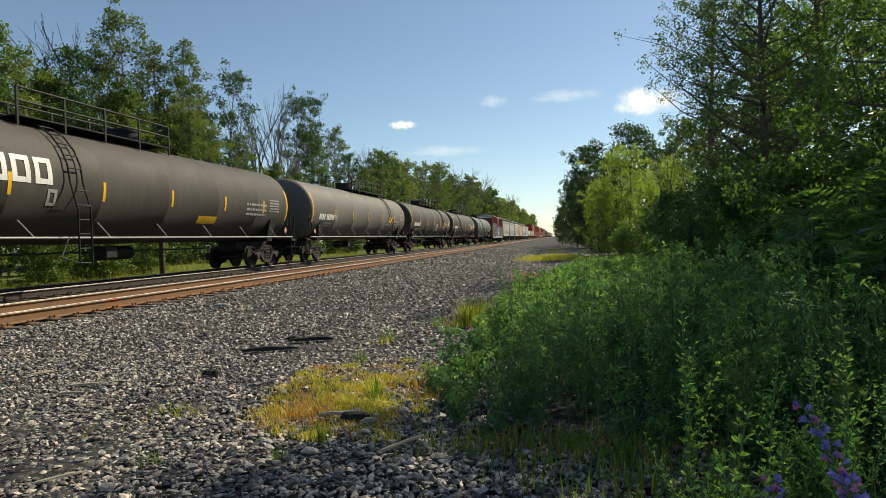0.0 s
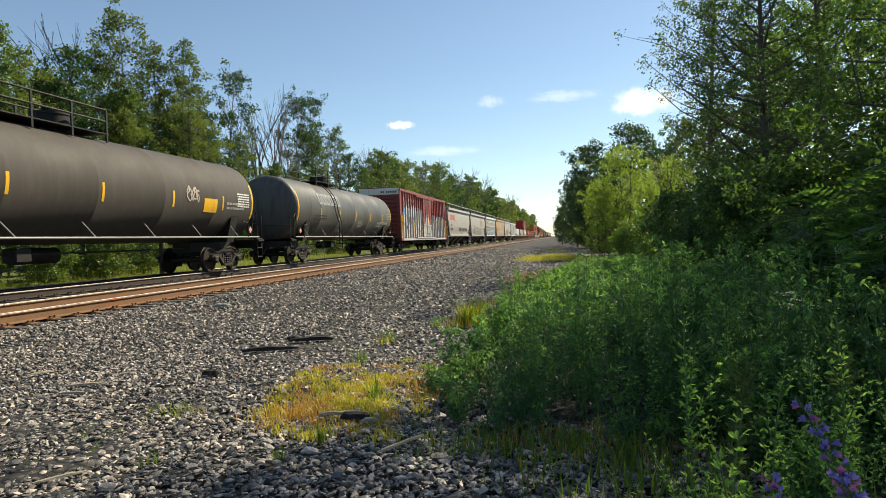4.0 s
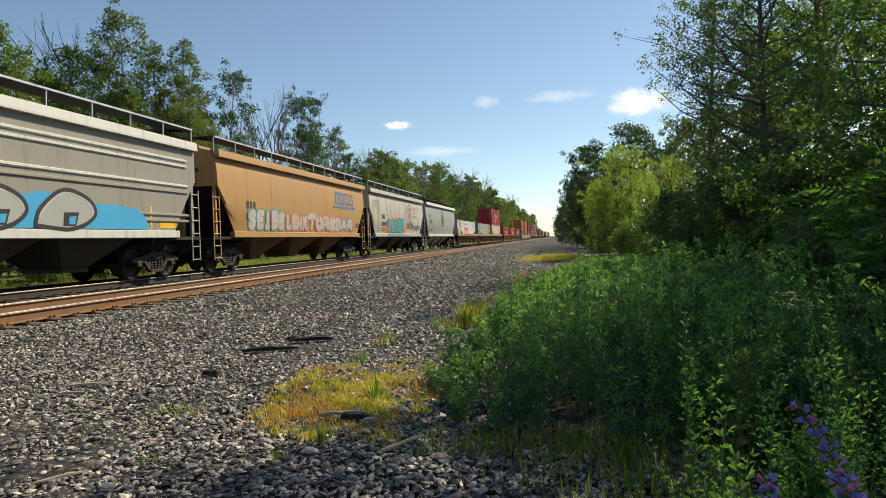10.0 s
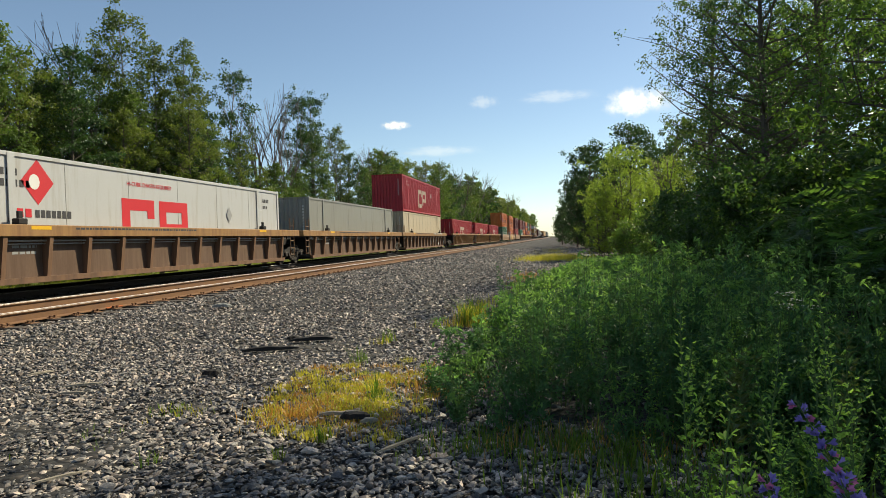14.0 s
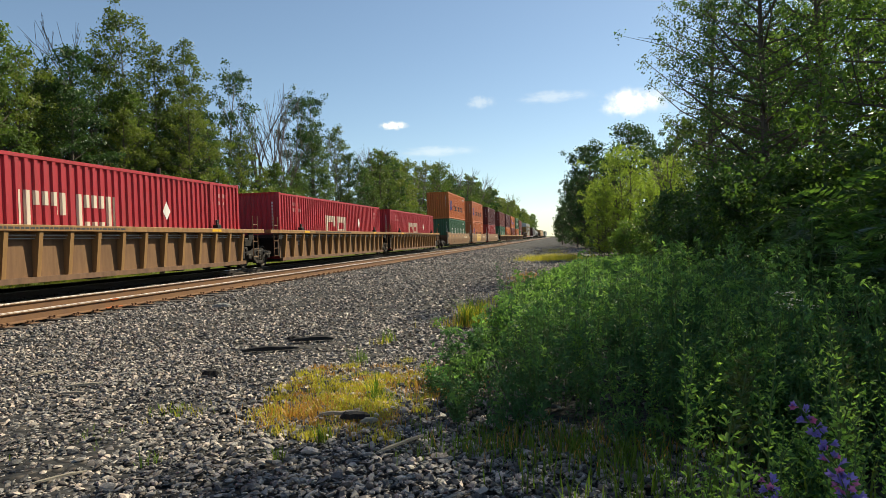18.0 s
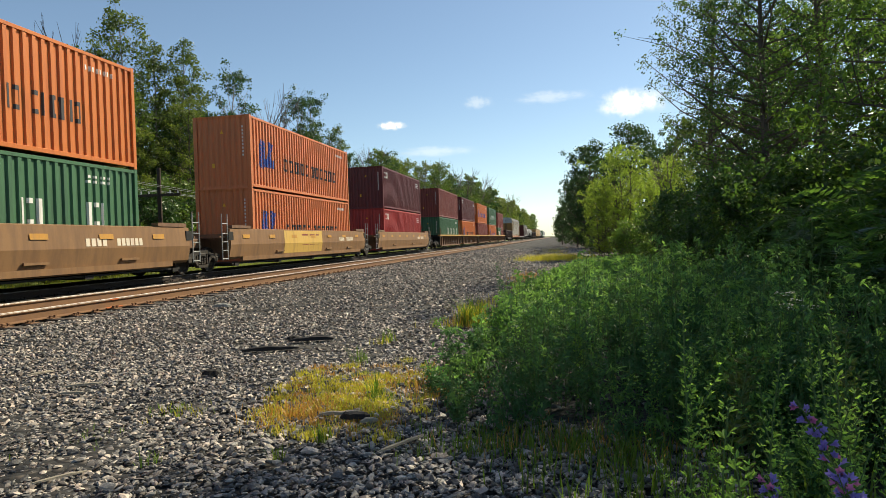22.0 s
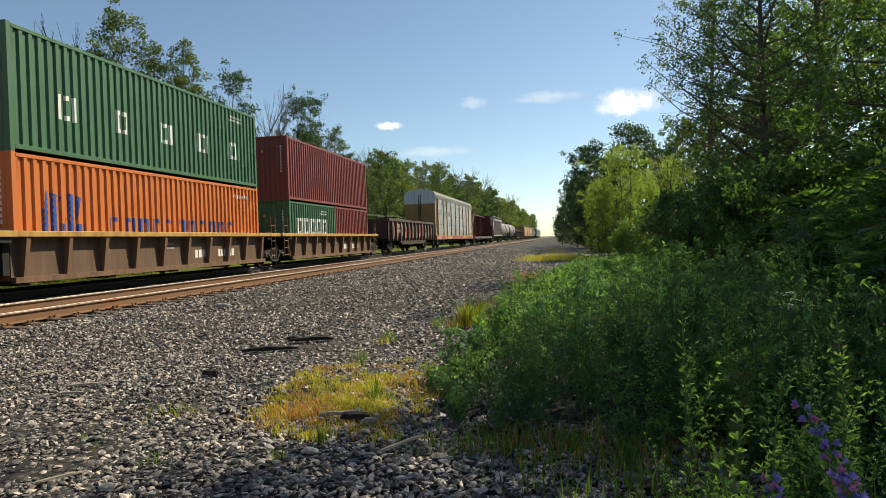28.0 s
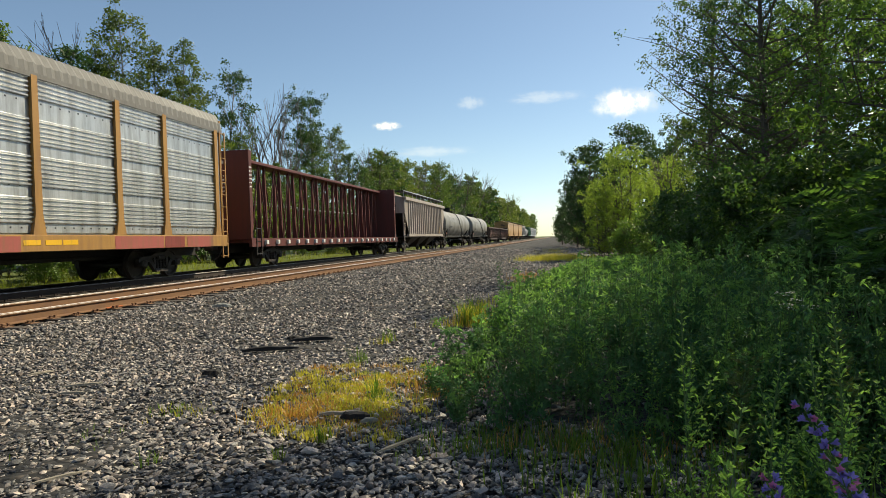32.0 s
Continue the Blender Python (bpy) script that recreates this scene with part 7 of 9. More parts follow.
def centrebeam(s0, s1):
    """Open flat car with a trussed spine down its middle and solid ends."""
    L = s1 - s0
    h = L / 2
    car = thing_at("centerbeam_car", "maroon centre-beam flat car, empty", "flat car", (s0 + s1) / 2, GR)
    zb, zt = 1.12, 4.5
    part("deck", Mb().box(-1.42, 1.42, -h + 0.2, h - 0.2, zb - 0.12, zb + 0.03).box(-1.5, -1.38, -h, h, zb - 0.28, zb + 0.05).box(1.38, 1.5, -h, h, zb - 0.28, zb + 0.05), CENTRE, car)
    part("top_beam", Mb().box(-0.42, 0.42, -h + 0.5, h - 0.5, zt - 0.14, zt, 0.02), CENTRE, car, "long top beam")
    post = mesh_of("post", Mb().prism([(0.05, 0), (0.24, 0), (0.18, zt - zb - 0.14), (0.08, zt - zb - 0.14)], -0.05, 0.05).prism([(-0.05, 0), (-0.24, 0), (-0.18, zt - zb - 0.14), (-0.08, zt - zb - 0.14)], -0.05, 0.05), CENTRE)
    k = 14
    ys = [-h + 0.9 + (L - 1.8) * i / (k - 1) for i in range(k)]
    for y in ys:
        reuse("post", post, car, pose(0, y, zb))
    for i, (a, b) in enumerate(zip(ys, ys[1:])):
        lo, hi = (a, b) if i < k / 2 else (b, a)
        for sx in (-0.25, 0.25):
            part("brace", Mb().cyl((sx, lo, zb), (sx, (lo + hi) / 2, zt - 0.15), 0.035, 6).cyl((sx, hi, zb), (sx, (lo + hi) / 2, zt - 0.15), 0.03, 6), CENTRE, car)
    for e in (-1, 1):
        part("bulkhead", Mb().box(-1.42, 1.42, min(e * (h - 0.08), e * (h - 0.35)), max(e * (h - 0.08), e * (h - 0.35)), zb, zt + 0.1, 0.02), CENTRE, car, "solid maroon end wall")
        lettering(car, WHITE, lambda u, v, e=e: (u, e * (h - 0.074), v), bars(-0.9, 4.1, 1, 1.4, 0.12, 0.1, 2) + bars(-0.9, 3.6, 5, 1.3, 0.06, 0.09, 3))
        lettering(car, WHITE, lambda u, v, e=e: (1.424, e * (h - 0.21) + u, v), bars(-0.1, 3.9, 6, 0.2, 0.05, 0.1, 3))
        coupler(car, e * h, e)
        add_truck(car, e * (h - 2.6))
        ladder(car, 1.45, e * (h - 0.6), 0.5, 1.6, FRAME)
    winch = mesh_of("winch", Mb().box(1.48, 1.6, -0.1, 0.1, zb - 0.2, zb - 0.02, 0.02), WHITE)
    for y in np.linspace(-h + 1.2, h - 1.2, 20):
        reuse("winch", winch, car, pose(0, float(y), 0))
    part("underframe", Mb().box(-0.35, 0.35, -h, h, 0.62, 0.95), FRAME, car)
    brake_rod(car, 0.75, -h + 4, h - 4)
    return car


gondola(509.3, 525.5, "dark rusty gondola with dented ribbed sides")
autorack(526.85, 553.0)
centrebeam(555.1, 578.1)
hopper_car(580.5, 597.5, HOPRIB, "warm grey covered hopper with upright side ribs", None, style="ribs")
tank_car(599.2, 616.8, TANKWHITE, "pale grey tank car in the train", marks_lpg, 0.5, [], dome_u=0.5)
tank_car(620.4, 637.8, TANKWHITE, "pale grey tank car stained with grime", marks_lpg, 0.5, [], dome_u=0.5)
gondola(640.3, 658.3, "dark open gondola car in the train", 2.6)
gondola(660.5, 678.0, "dark open gondola car in the train", 2.6)
for k, (m, st, lab) in enumerate(((HOPTAN, "curved", "brown-orange covered hopper in the train"), (HOPTAN, "curved", "tan covered hopper in the train"), (HOPTAN, "curved", "tan covered hopper with rust in the train"), (HOPGREY, "ribs", "pale covered hopper in the train"))):
    hopper_car(680 + k * 18, 696.4 + k * 18, m, lab, None, style=st, detail=False)
tank_car(754.0, 771.0, TANKWHITE, "far pale tank car in the train", marks_lpg, 0.5, [], dome_u=0.5)
hopper_car(774.0, 790.0, CGREEN, "far green covered hopper in the train", None, style="ribs", detail=False)
for k in range(3):
    hopper_car(792 + k * 18, 808.4 + k * 18, HOPWHITE, "far white covered hopper in the train", None, style="ribs", detail=False)

# ---- growth ----
SWAYING = []


def leaf_cloud(centres, normals, size, rng, slim=0.5, fold=0.25):
    """One folded, pointed leaf at each centre: four points."""
    n = len(centres)
    nrm = normals / np.maximum(np.linalg.norm(normals, axis=1, keepdims=True), 1e-6)
    a = rng.normal(size=(n, 3)) - np.array([0, 0, 0.5])
    a -= (a * nrm).sum(1, keepdims=True) * nrm
    a /= np.maximum(np.linalg.norm(a, axis=1, keepdims=True), 1e-6)
    b = np.cross(nrm, a)
    s = size * rng.uniform(0.65, 1.25, (n, 1))
    w = s * slim * 0.5
    up = nrm * (w * fold)
    base, tip = centres - a * s * 0.5, centres + a * s * 0.5 - nrm * s * 0.08
    l1, r1 = centres - a * s * 0.08 + b * w + up, centres - a * s * 0.08 - b * w + up
    v = np.stack([base, r1, tip, l1], 1).reshape(-1, 3)
    k = np.arange(n)[:, None] * 4
    return v, k + np.array([[0, 1, 2, 3]])


def crown_width(u, form):
    """How far the crown reaches at a share u of its height: 0 at its foot, 1 at its top."""
    if form == "column":
        return 0.62 + 0.38 * math.sin(math.pi * min(1, u * 1.1)) if u < 0.75 else 1.9 * (1.0 - u) + 0.32
    if form == "round":
        return max(0.18, math.sin(math.pi * (0.16 + 0.80 * u)) ** 0.6)
    return max(0.14, math.sin(math.pi * (0.24 + 0.74 * u)) ** 0.8)


def tree_meshes(seed, H, base, spread, limbs, leaf, material, per=60, clump=0.5, trunk_r=0.14, form="oval", rise=0.7, slim=0.66, bark=None, gaps=0.0, twigs=1.7, stems=1, bend=0.018, fine=True):
    """Tapered trunks with curved limbs and twigs; at each twig a clump of leaves that face outwards."""
    rng = np.random.default_rng(seed)
    wood = Mb()
    cen, rad = [], []
    for st in range(stems):
        segs = 9
        p = np.array([0.0, 0.0, -0.2]) + (np.array([rng.normal(0, 0.12), rng.normal(0, 0.12), 0]) if stems > 1 else 0)
        d = np.array([rng.normal(0, 0.012), rng.normal(0, 0.012), 1.0]) if stems == 1 else np.array([rng.normal(0, 0.12), rng.normal(0, 0.12), 1.0])
        top_h = H * (0.96 if st == 0 else rng.uniform(0.7, 0.92))
        pts, r = [], []
        for i in range(segs + 1):
            pts.append(p.copy())
            r.append(trunk_r / stems ** 0.5 * (1 - 0.9 * i / segs))
            p = p + d / np.linalg.norm(d) * top_h / segs
            d = d + rng.normal(0, bend, 3) * np.array([1, 1, 0.2])
        for i in range(segs):
            wood.cyl(pts[i], pts[i + 1], r[i], 6, r[i + 1])
        n = max(6, limbs // stems)
        az = rng.uniform(0, 6.283)
        for k in range(n):
            q = (k + rng.uniform(0, 1)) / n
            u = base + (0.985 - base) * q
            i = min(int(u * segs), segs - 1)
            foot = pts[i] + (pts[i + 1] - pts[i]) * (u * segs - i)
            reach = spread * crown_width(q, form) * rng.uniform(0.62, 1.14)
            az += 2.4 + rng.normal(0, 0.35)
            out = np.array([math.cos(az), math.sin(az), 0.0])
            up = rise * rng.uniform(0.6, 1.35) * (0.75 + 0.5 * q)
            mid = foot + (out + np.array([0, 0, up * 0.75])) * reach * 0.5
            end = foot + (out + np.array([0, 0, up])) * reach
            lr = max(0.014, trunk_r * 0.36 * (1 - u * 0.7))
            wood.cyl(foot, mid, lr, 4, lr * 0.65).cyl(mid, end, lr * 0.65, 4, lr * 0.25)
            cen.append(end)
            rad.append(clump * rng.uniform(0.6, 1.0))
            for j in range(1 + int(reach * twigs + rng.uniform(0, 1))):
                t = rng.uniform(0.25, 1.0)
                at = foot + (mid - foot) * t * 2 if t < 0.5 else mid + (end - mid) * (t - 0.5) * 2
                side = rng.normal(0, 1, 3) * np.array([1, 1, 0.55]) + np.array([0, 0, 0.35])
                tip = at + side * (0.16 + 0.2 * reach * (1.15 - 0.5 * t))
                tip[2] = max(tip[2], 0.2)
                if fine:
                    wood.cyl(at, tip, lr * 0.32, 3, lr * 0.1)
                if rng.uniform() > gaps:
                    cen.append(tip)
                    rad.append(clump * rng.uniform(0.45, 1.2))
    cen, rad = np.array(cen), np.array(rad)
    cnt = np.maximum(6, (per * (rad / clump) ** 2)).astype(int)
    rep, rr = np.repeat(cen, cnt, axis=0), np.repeat(rad, cnt)[:, None]
    way = rng.normal(size=rep.shape)
    way /= np.linalg.norm(way, axis=1, keepdims=True)
    pos = rep + way * rr * rng.uniform(0.12, 1.0, (len(rep), 1)) ** 0.55 * np.array([1, 1, 0.72]) + rng.normal(0, 0.05, rep.shape)
    pos[:, 2] = np.maximum(pos[:, 2], 0.05)
    nrm = way * 0.75 + rng.normal(0, 0.55, rep.shape) + np.array([0, 0, 0.5])
    v, f = leaf_cloud(pos, nrm, leaf, rng, slim)
    return mesh_of("trunk", wood, bark or BARK, False, False), raw_mesh("crown", v, f, [material])


def plant_tree(name, meshes, label, category, x, y, rz=0.0, k=1.0, group="", wide=1.0):
    t = tagged(new(name), label, category, group)
    reuse("trunk", meshes[0], t, Matrix())
    if meshes[1] is not None:
        reuse("crown", meshes[1], t, Matrix())
    t.matrix_basis = pose(x, y, float(ground_z(x, y)), 0, 0, rz) @ Matrix.Diagonal((k * wide, k * wide, k, 1))
    return t


# the row of trees beyond the train
WOOD = "trees beyond the tracks"
V = [tree_meshes(11, 12, 0.16, 2.0, 54, 0.16, LEAF, 60, 0.48, 0.15, gaps=0.08),
     tree_meshes(12, 12, 0.2, 1.6, 54, 0.14, LEAFPALE, 54, 0.40, 0.12, "oval", 0.95, bark=PALEBARK, gaps=0.15),
     tree_meshes(13, 12, 0.14, 2.1, 54, 0.16, LEAFDARK, 60, 0.48, 0.16, gaps=0.08),
     tree_meshes(14, 12, 0.16, 1.5, 54, 0.135, LEAFDARK, 50, 0.36, 0.12, "column", 1.3, bark=PALEBARK, gaps=0.2),
     tree_meshes(15, 12, 0.05, 2.2, 60, 0.14, LEAFLIGHT, 52, 0.42, 0.13, "oval", 0.75, gaps=0.1),
     tree_meshes(24, 12, 0.18, 1.45, 54, 0.14, LEAFPALE, 54, 0.40, 0.12, "column", 1.0, bark=PALEBARK, gaps=0.15)]
FARV = [tree_meshes(16 + i, 12, 0.06, s, 30, 0.42, m, 18, 0.62, 0.15, gaps=0.1, fine=False) for i, (s, m) in enumerate(((2.5, LEAF), (2.2, LEAFLIGHT), (2.3, LEAFPALE), (2.5, LEAFDARK)))]
MIDV = [tree_meshes(26 + i, 12, 0.06, s, 40, 0.26, m, 26, 0.5, 0.14, gaps=0.1, fine=False) for i, (s, m) in enumerate(((2.4, LEAF), (2.1, LEAFLIGHT), (2.0, LEAFPALE), (2.4, LEAFDARK)))]
SHRUB = [tree_meshes(21 + i, 4, 0.04, s, 30, 0.15, m, 60, 0.42, 0.06, "round", 0.6, stems=2) for i, (s, m) in enumerate(((1.5, LEAFLIGHT), (1.6, LEAF), (1.5, LEAFDARK)))]


def bare_meshes(seed, H):
    rng = np.random.default_rng(seed)
    wood = Mb()

    def grow(p, d, length, r, depth):
        e = p + d * length
        wood.cyl(p, e, r, 5 if depth < 2 else 3, r * 0.6)
        if depth >= 5:
            return
        for _ in range(3 if depth in (0, 2) else 2):
            nd = d + rng.normal(0, 0.27, 3) + np.array([0, 0, 0.14])
            nd /= np.linalg.norm(nd)
            grow(p + d * length * rng.uniform(0.5, 1.0), nd, length * rng.uniform(0.55, 0.85), max(r * 0.58, 0.011), depth + 1)

    grow(np.array([0, 0, -0.2]), np.array([0.03, 0.0, 1.0]), H * 0.34, H * 0.011, 0)
    return mesh_of("trunk", wood, DEADWOOD, False, False), None


BARE = [bare_meshes(31, 11), bare_meshes(33, 11), bare_meshes(35, 11)]
KINDS = ("tall leafy tree in the row beyond the tracks", "slender pale-leaved poplar beyond the tracks", "broad dark green tree beyond the tracks", "narrow leafy tree with upswept limbs beyond the tracks", "light green young tree beyond the tracks", "open pale-leaved tree with a grey trunk beyond the tracks")
rng = random.Random(17)
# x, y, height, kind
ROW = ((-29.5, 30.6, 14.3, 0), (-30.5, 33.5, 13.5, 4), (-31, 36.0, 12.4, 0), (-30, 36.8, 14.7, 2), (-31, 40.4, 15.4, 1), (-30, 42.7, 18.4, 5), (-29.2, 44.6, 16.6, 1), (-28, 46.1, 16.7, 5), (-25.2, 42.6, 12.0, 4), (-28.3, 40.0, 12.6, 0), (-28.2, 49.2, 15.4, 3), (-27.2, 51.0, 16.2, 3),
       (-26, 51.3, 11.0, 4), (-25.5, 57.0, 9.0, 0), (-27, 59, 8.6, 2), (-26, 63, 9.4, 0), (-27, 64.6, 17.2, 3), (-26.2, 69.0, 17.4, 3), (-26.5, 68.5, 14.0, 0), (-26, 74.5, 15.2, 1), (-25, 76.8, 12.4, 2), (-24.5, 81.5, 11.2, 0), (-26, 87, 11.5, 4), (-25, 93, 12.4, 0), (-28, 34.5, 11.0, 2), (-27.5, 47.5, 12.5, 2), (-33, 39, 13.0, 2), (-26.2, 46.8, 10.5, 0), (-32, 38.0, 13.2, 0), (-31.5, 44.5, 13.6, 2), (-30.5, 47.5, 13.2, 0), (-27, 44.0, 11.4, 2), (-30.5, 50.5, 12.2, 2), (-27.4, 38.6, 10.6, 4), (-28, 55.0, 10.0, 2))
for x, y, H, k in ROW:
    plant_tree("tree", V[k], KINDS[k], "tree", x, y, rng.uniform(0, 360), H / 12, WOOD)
y = 86.0
while y < 640:
    k = rng.choice((0, 1, 1, 2, 3))
    H = float(np.interp(y, [86, 117, 185, 270, 600], [14.6, 17.2, 20.6, 21.6, 22.8])) * rng.uniform(0.74, 1.0)
    plant_tree("tree", (MIDV if y < 190 else FARV)[k], "leafy tree in the far part of the row", "tree", rng.uniform(-30, -23), y, rng.uniform(0, 360), H / 12, WOOD)
    y += rng.uniform(1.9, 3.4) * (1 + max(0, y - 100) / 110)
for i in range(24):
    plant_tree("tree", FARV[i % 4], "leafy tree deeper in the wood", "tree", rng.uniform(-37, -33), 24 + i * 2.4 if i < 14 else 57 + (i - 14) * 6, rng.uniform(0, 360), (rng.uniform(11.5, 13.2) if i < 12 else rng.uniform(8.5, 10.0)) / 12, WOOD)
for y in (4, 12, 19, 25):
    plant_tree("tree", V[y % 4], "leafy tree in the row beyond the tracks", "tree", -31 + rng.uniform(-2, 2), y, rng.uniform(0, 360), rng.uniform(12, 14) / 12, WOOD)
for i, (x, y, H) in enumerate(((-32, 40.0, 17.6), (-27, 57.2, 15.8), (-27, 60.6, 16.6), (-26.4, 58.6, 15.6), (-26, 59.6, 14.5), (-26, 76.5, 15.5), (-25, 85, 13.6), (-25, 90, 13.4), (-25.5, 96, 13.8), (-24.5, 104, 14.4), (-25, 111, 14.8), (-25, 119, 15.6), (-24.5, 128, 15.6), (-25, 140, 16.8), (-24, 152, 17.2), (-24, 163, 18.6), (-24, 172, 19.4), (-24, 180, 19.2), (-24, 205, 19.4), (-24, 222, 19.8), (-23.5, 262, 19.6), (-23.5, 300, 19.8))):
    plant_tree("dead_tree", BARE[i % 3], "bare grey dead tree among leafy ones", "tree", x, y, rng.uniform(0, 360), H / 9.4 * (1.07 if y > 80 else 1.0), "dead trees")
for i in range(15):
    k = (1, 0, 2, 1, 0)[i % 5]
    plant_tree("shrub", SHRUB[k], ("bright green low shrub beside the verge", "green low shrub beside the verge", "dark green low shrub beside the verge")[k], "shrub", -20.6 + rng.uniform(-0.8, 0.8), 11 + i * 1.45 + rng.uniform(-0.4, 0.4), rng.uniform(0, 360), rng.uniform(0.5, 0.8), "shrubs beyond the tracks")
y = 10.0
while y < 250:
    k = rng.choice((0, 0, 1, 1, 2)) if y > 40 else rng.choice((1, 2, 2, 0))
    plant_tree("shrub", SHRUB[k], ("bright green shrub at the edge of the wood", "green shrub at the edge of the wood", "dark green shrub at the edge of the wood")[k], "shrub", rng.uniform(-25.5, -21.0), y, rng.uniform(0, 360), rng.uniform(0.8, 1.5), "shrubs beyond the tracks")
    y += rng.uniform(1.5, 2.7) * (1 + y / 90)

# the right-hand side: tall trees, a light bush, darker trees farther on
RIGHT = "trees beside the lane"
OVER = tree_meshes(41, 12, 0.06, 2.9, 74, 0.088, LEAFSHADE, 80, 0.38, 0.2, "oval", 0.45, twigs=2.0, gaps=0.22)
DENSE = tree_meshes(42, 10, 0.04, 2.4, 72, 0.082, LEAFNEAR, 86, 0.36, 0.17, "column", 0.5, twigs=2.1, gaps=0.15)
TALL = tree_meshes(48, 13, 0.44, 2.5, 70, 0.10, LEAFSHADE, 62, 0.38, 0.19, "oval", 0.35, twigs=2.0, gaps=0.45)
AIRY = tree_meshes(44, 12, 0.30, 2.2, 64, 0.09, LEAFPALE, 54, 0.34, 0.15, "oval", 0.6, twigs=1.9, gaps=0.15)
OPEN = tree_meshes(46, 10, 0.10, 2.6, 56, 0.10, LEAFSHADE, 58, 0.34, 0.17, "oval", 0.12, twigs=1.7, gaps=0.35)
LIGHT = [tree_meshes(43, 6, 0.03, 1.7, 60, 0.11, LEAFSUN, 58, 0.30, 0.09, "oval", 0.9, stems=3, gaps=0.2), tree_meshes(47, 6, 0.05, 1.5, 52, 0.11, LEAFSUN, 54, 0.28, 0.08, "column", 0.9, stems=2, gaps=0.25)]
DARKV = tree_meshes(45, 10, 0.03, 2.4, 64, 0.20, LEAFDARK, 46, 0.5, 0.16, "column", 0.9)
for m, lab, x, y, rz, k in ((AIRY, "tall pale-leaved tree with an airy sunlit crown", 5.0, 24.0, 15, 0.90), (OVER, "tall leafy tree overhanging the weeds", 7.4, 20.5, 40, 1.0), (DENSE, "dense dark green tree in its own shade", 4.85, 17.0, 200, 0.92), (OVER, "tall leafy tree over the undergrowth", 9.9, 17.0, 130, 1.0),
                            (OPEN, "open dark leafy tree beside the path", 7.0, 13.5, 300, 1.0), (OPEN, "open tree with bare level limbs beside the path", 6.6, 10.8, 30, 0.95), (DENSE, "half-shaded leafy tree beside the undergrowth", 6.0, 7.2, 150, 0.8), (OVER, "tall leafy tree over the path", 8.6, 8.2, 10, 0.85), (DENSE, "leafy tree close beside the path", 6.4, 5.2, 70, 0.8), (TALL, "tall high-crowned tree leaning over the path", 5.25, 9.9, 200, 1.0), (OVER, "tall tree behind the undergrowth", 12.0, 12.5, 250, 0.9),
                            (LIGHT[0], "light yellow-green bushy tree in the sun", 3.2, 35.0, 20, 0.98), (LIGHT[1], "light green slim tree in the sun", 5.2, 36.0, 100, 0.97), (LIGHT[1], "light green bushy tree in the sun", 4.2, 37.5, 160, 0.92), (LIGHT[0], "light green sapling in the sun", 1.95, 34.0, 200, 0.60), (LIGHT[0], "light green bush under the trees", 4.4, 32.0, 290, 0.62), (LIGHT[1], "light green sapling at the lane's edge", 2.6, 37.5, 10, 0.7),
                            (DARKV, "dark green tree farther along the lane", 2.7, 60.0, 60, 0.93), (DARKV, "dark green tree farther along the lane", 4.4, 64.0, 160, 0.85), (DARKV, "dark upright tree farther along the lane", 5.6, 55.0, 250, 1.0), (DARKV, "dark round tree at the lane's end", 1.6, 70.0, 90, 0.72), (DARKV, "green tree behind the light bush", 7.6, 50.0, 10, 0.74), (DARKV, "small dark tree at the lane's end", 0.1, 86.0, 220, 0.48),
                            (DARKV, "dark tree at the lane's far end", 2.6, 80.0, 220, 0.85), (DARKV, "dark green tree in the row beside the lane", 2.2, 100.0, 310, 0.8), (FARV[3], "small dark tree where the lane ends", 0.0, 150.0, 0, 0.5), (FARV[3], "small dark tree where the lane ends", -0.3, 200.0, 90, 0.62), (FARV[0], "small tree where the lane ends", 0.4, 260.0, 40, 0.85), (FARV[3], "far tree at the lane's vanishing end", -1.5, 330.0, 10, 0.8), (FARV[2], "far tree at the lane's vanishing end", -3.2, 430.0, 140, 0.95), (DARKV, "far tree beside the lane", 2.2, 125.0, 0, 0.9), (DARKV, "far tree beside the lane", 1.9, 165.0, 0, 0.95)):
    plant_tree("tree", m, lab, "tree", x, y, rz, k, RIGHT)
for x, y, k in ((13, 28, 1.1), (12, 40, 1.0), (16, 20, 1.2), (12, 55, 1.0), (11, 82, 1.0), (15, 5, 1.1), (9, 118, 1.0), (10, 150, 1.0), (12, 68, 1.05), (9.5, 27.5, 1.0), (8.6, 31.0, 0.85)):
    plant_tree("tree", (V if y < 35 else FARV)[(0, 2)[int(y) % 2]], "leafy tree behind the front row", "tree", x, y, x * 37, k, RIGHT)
plant_tree("dead_tree", BARE[1], "bare twiggy dead tree beside the lane", "tree", 6.4, 45, 20, 0.84, "dead trees")
plant_tree("dead_tree", BARE[2], "bare twiggy sapling at the edge of the tall tree", "tree", 4.0, 24.5, 70, 0.55, "dead trees")
HEDGE = [tree_meshes(51, 3, 0.03, 1.2, 44, 0.115, LEAFNEAR, 62, 0.32, 0.04, "round", 0.5, stems=3), tree_meshes(52, 3, 0.03, 1.3, 44, 0.115, LEAFSHADE, 62, 0.32, 0.04, "round", 0.5, stems=3)]
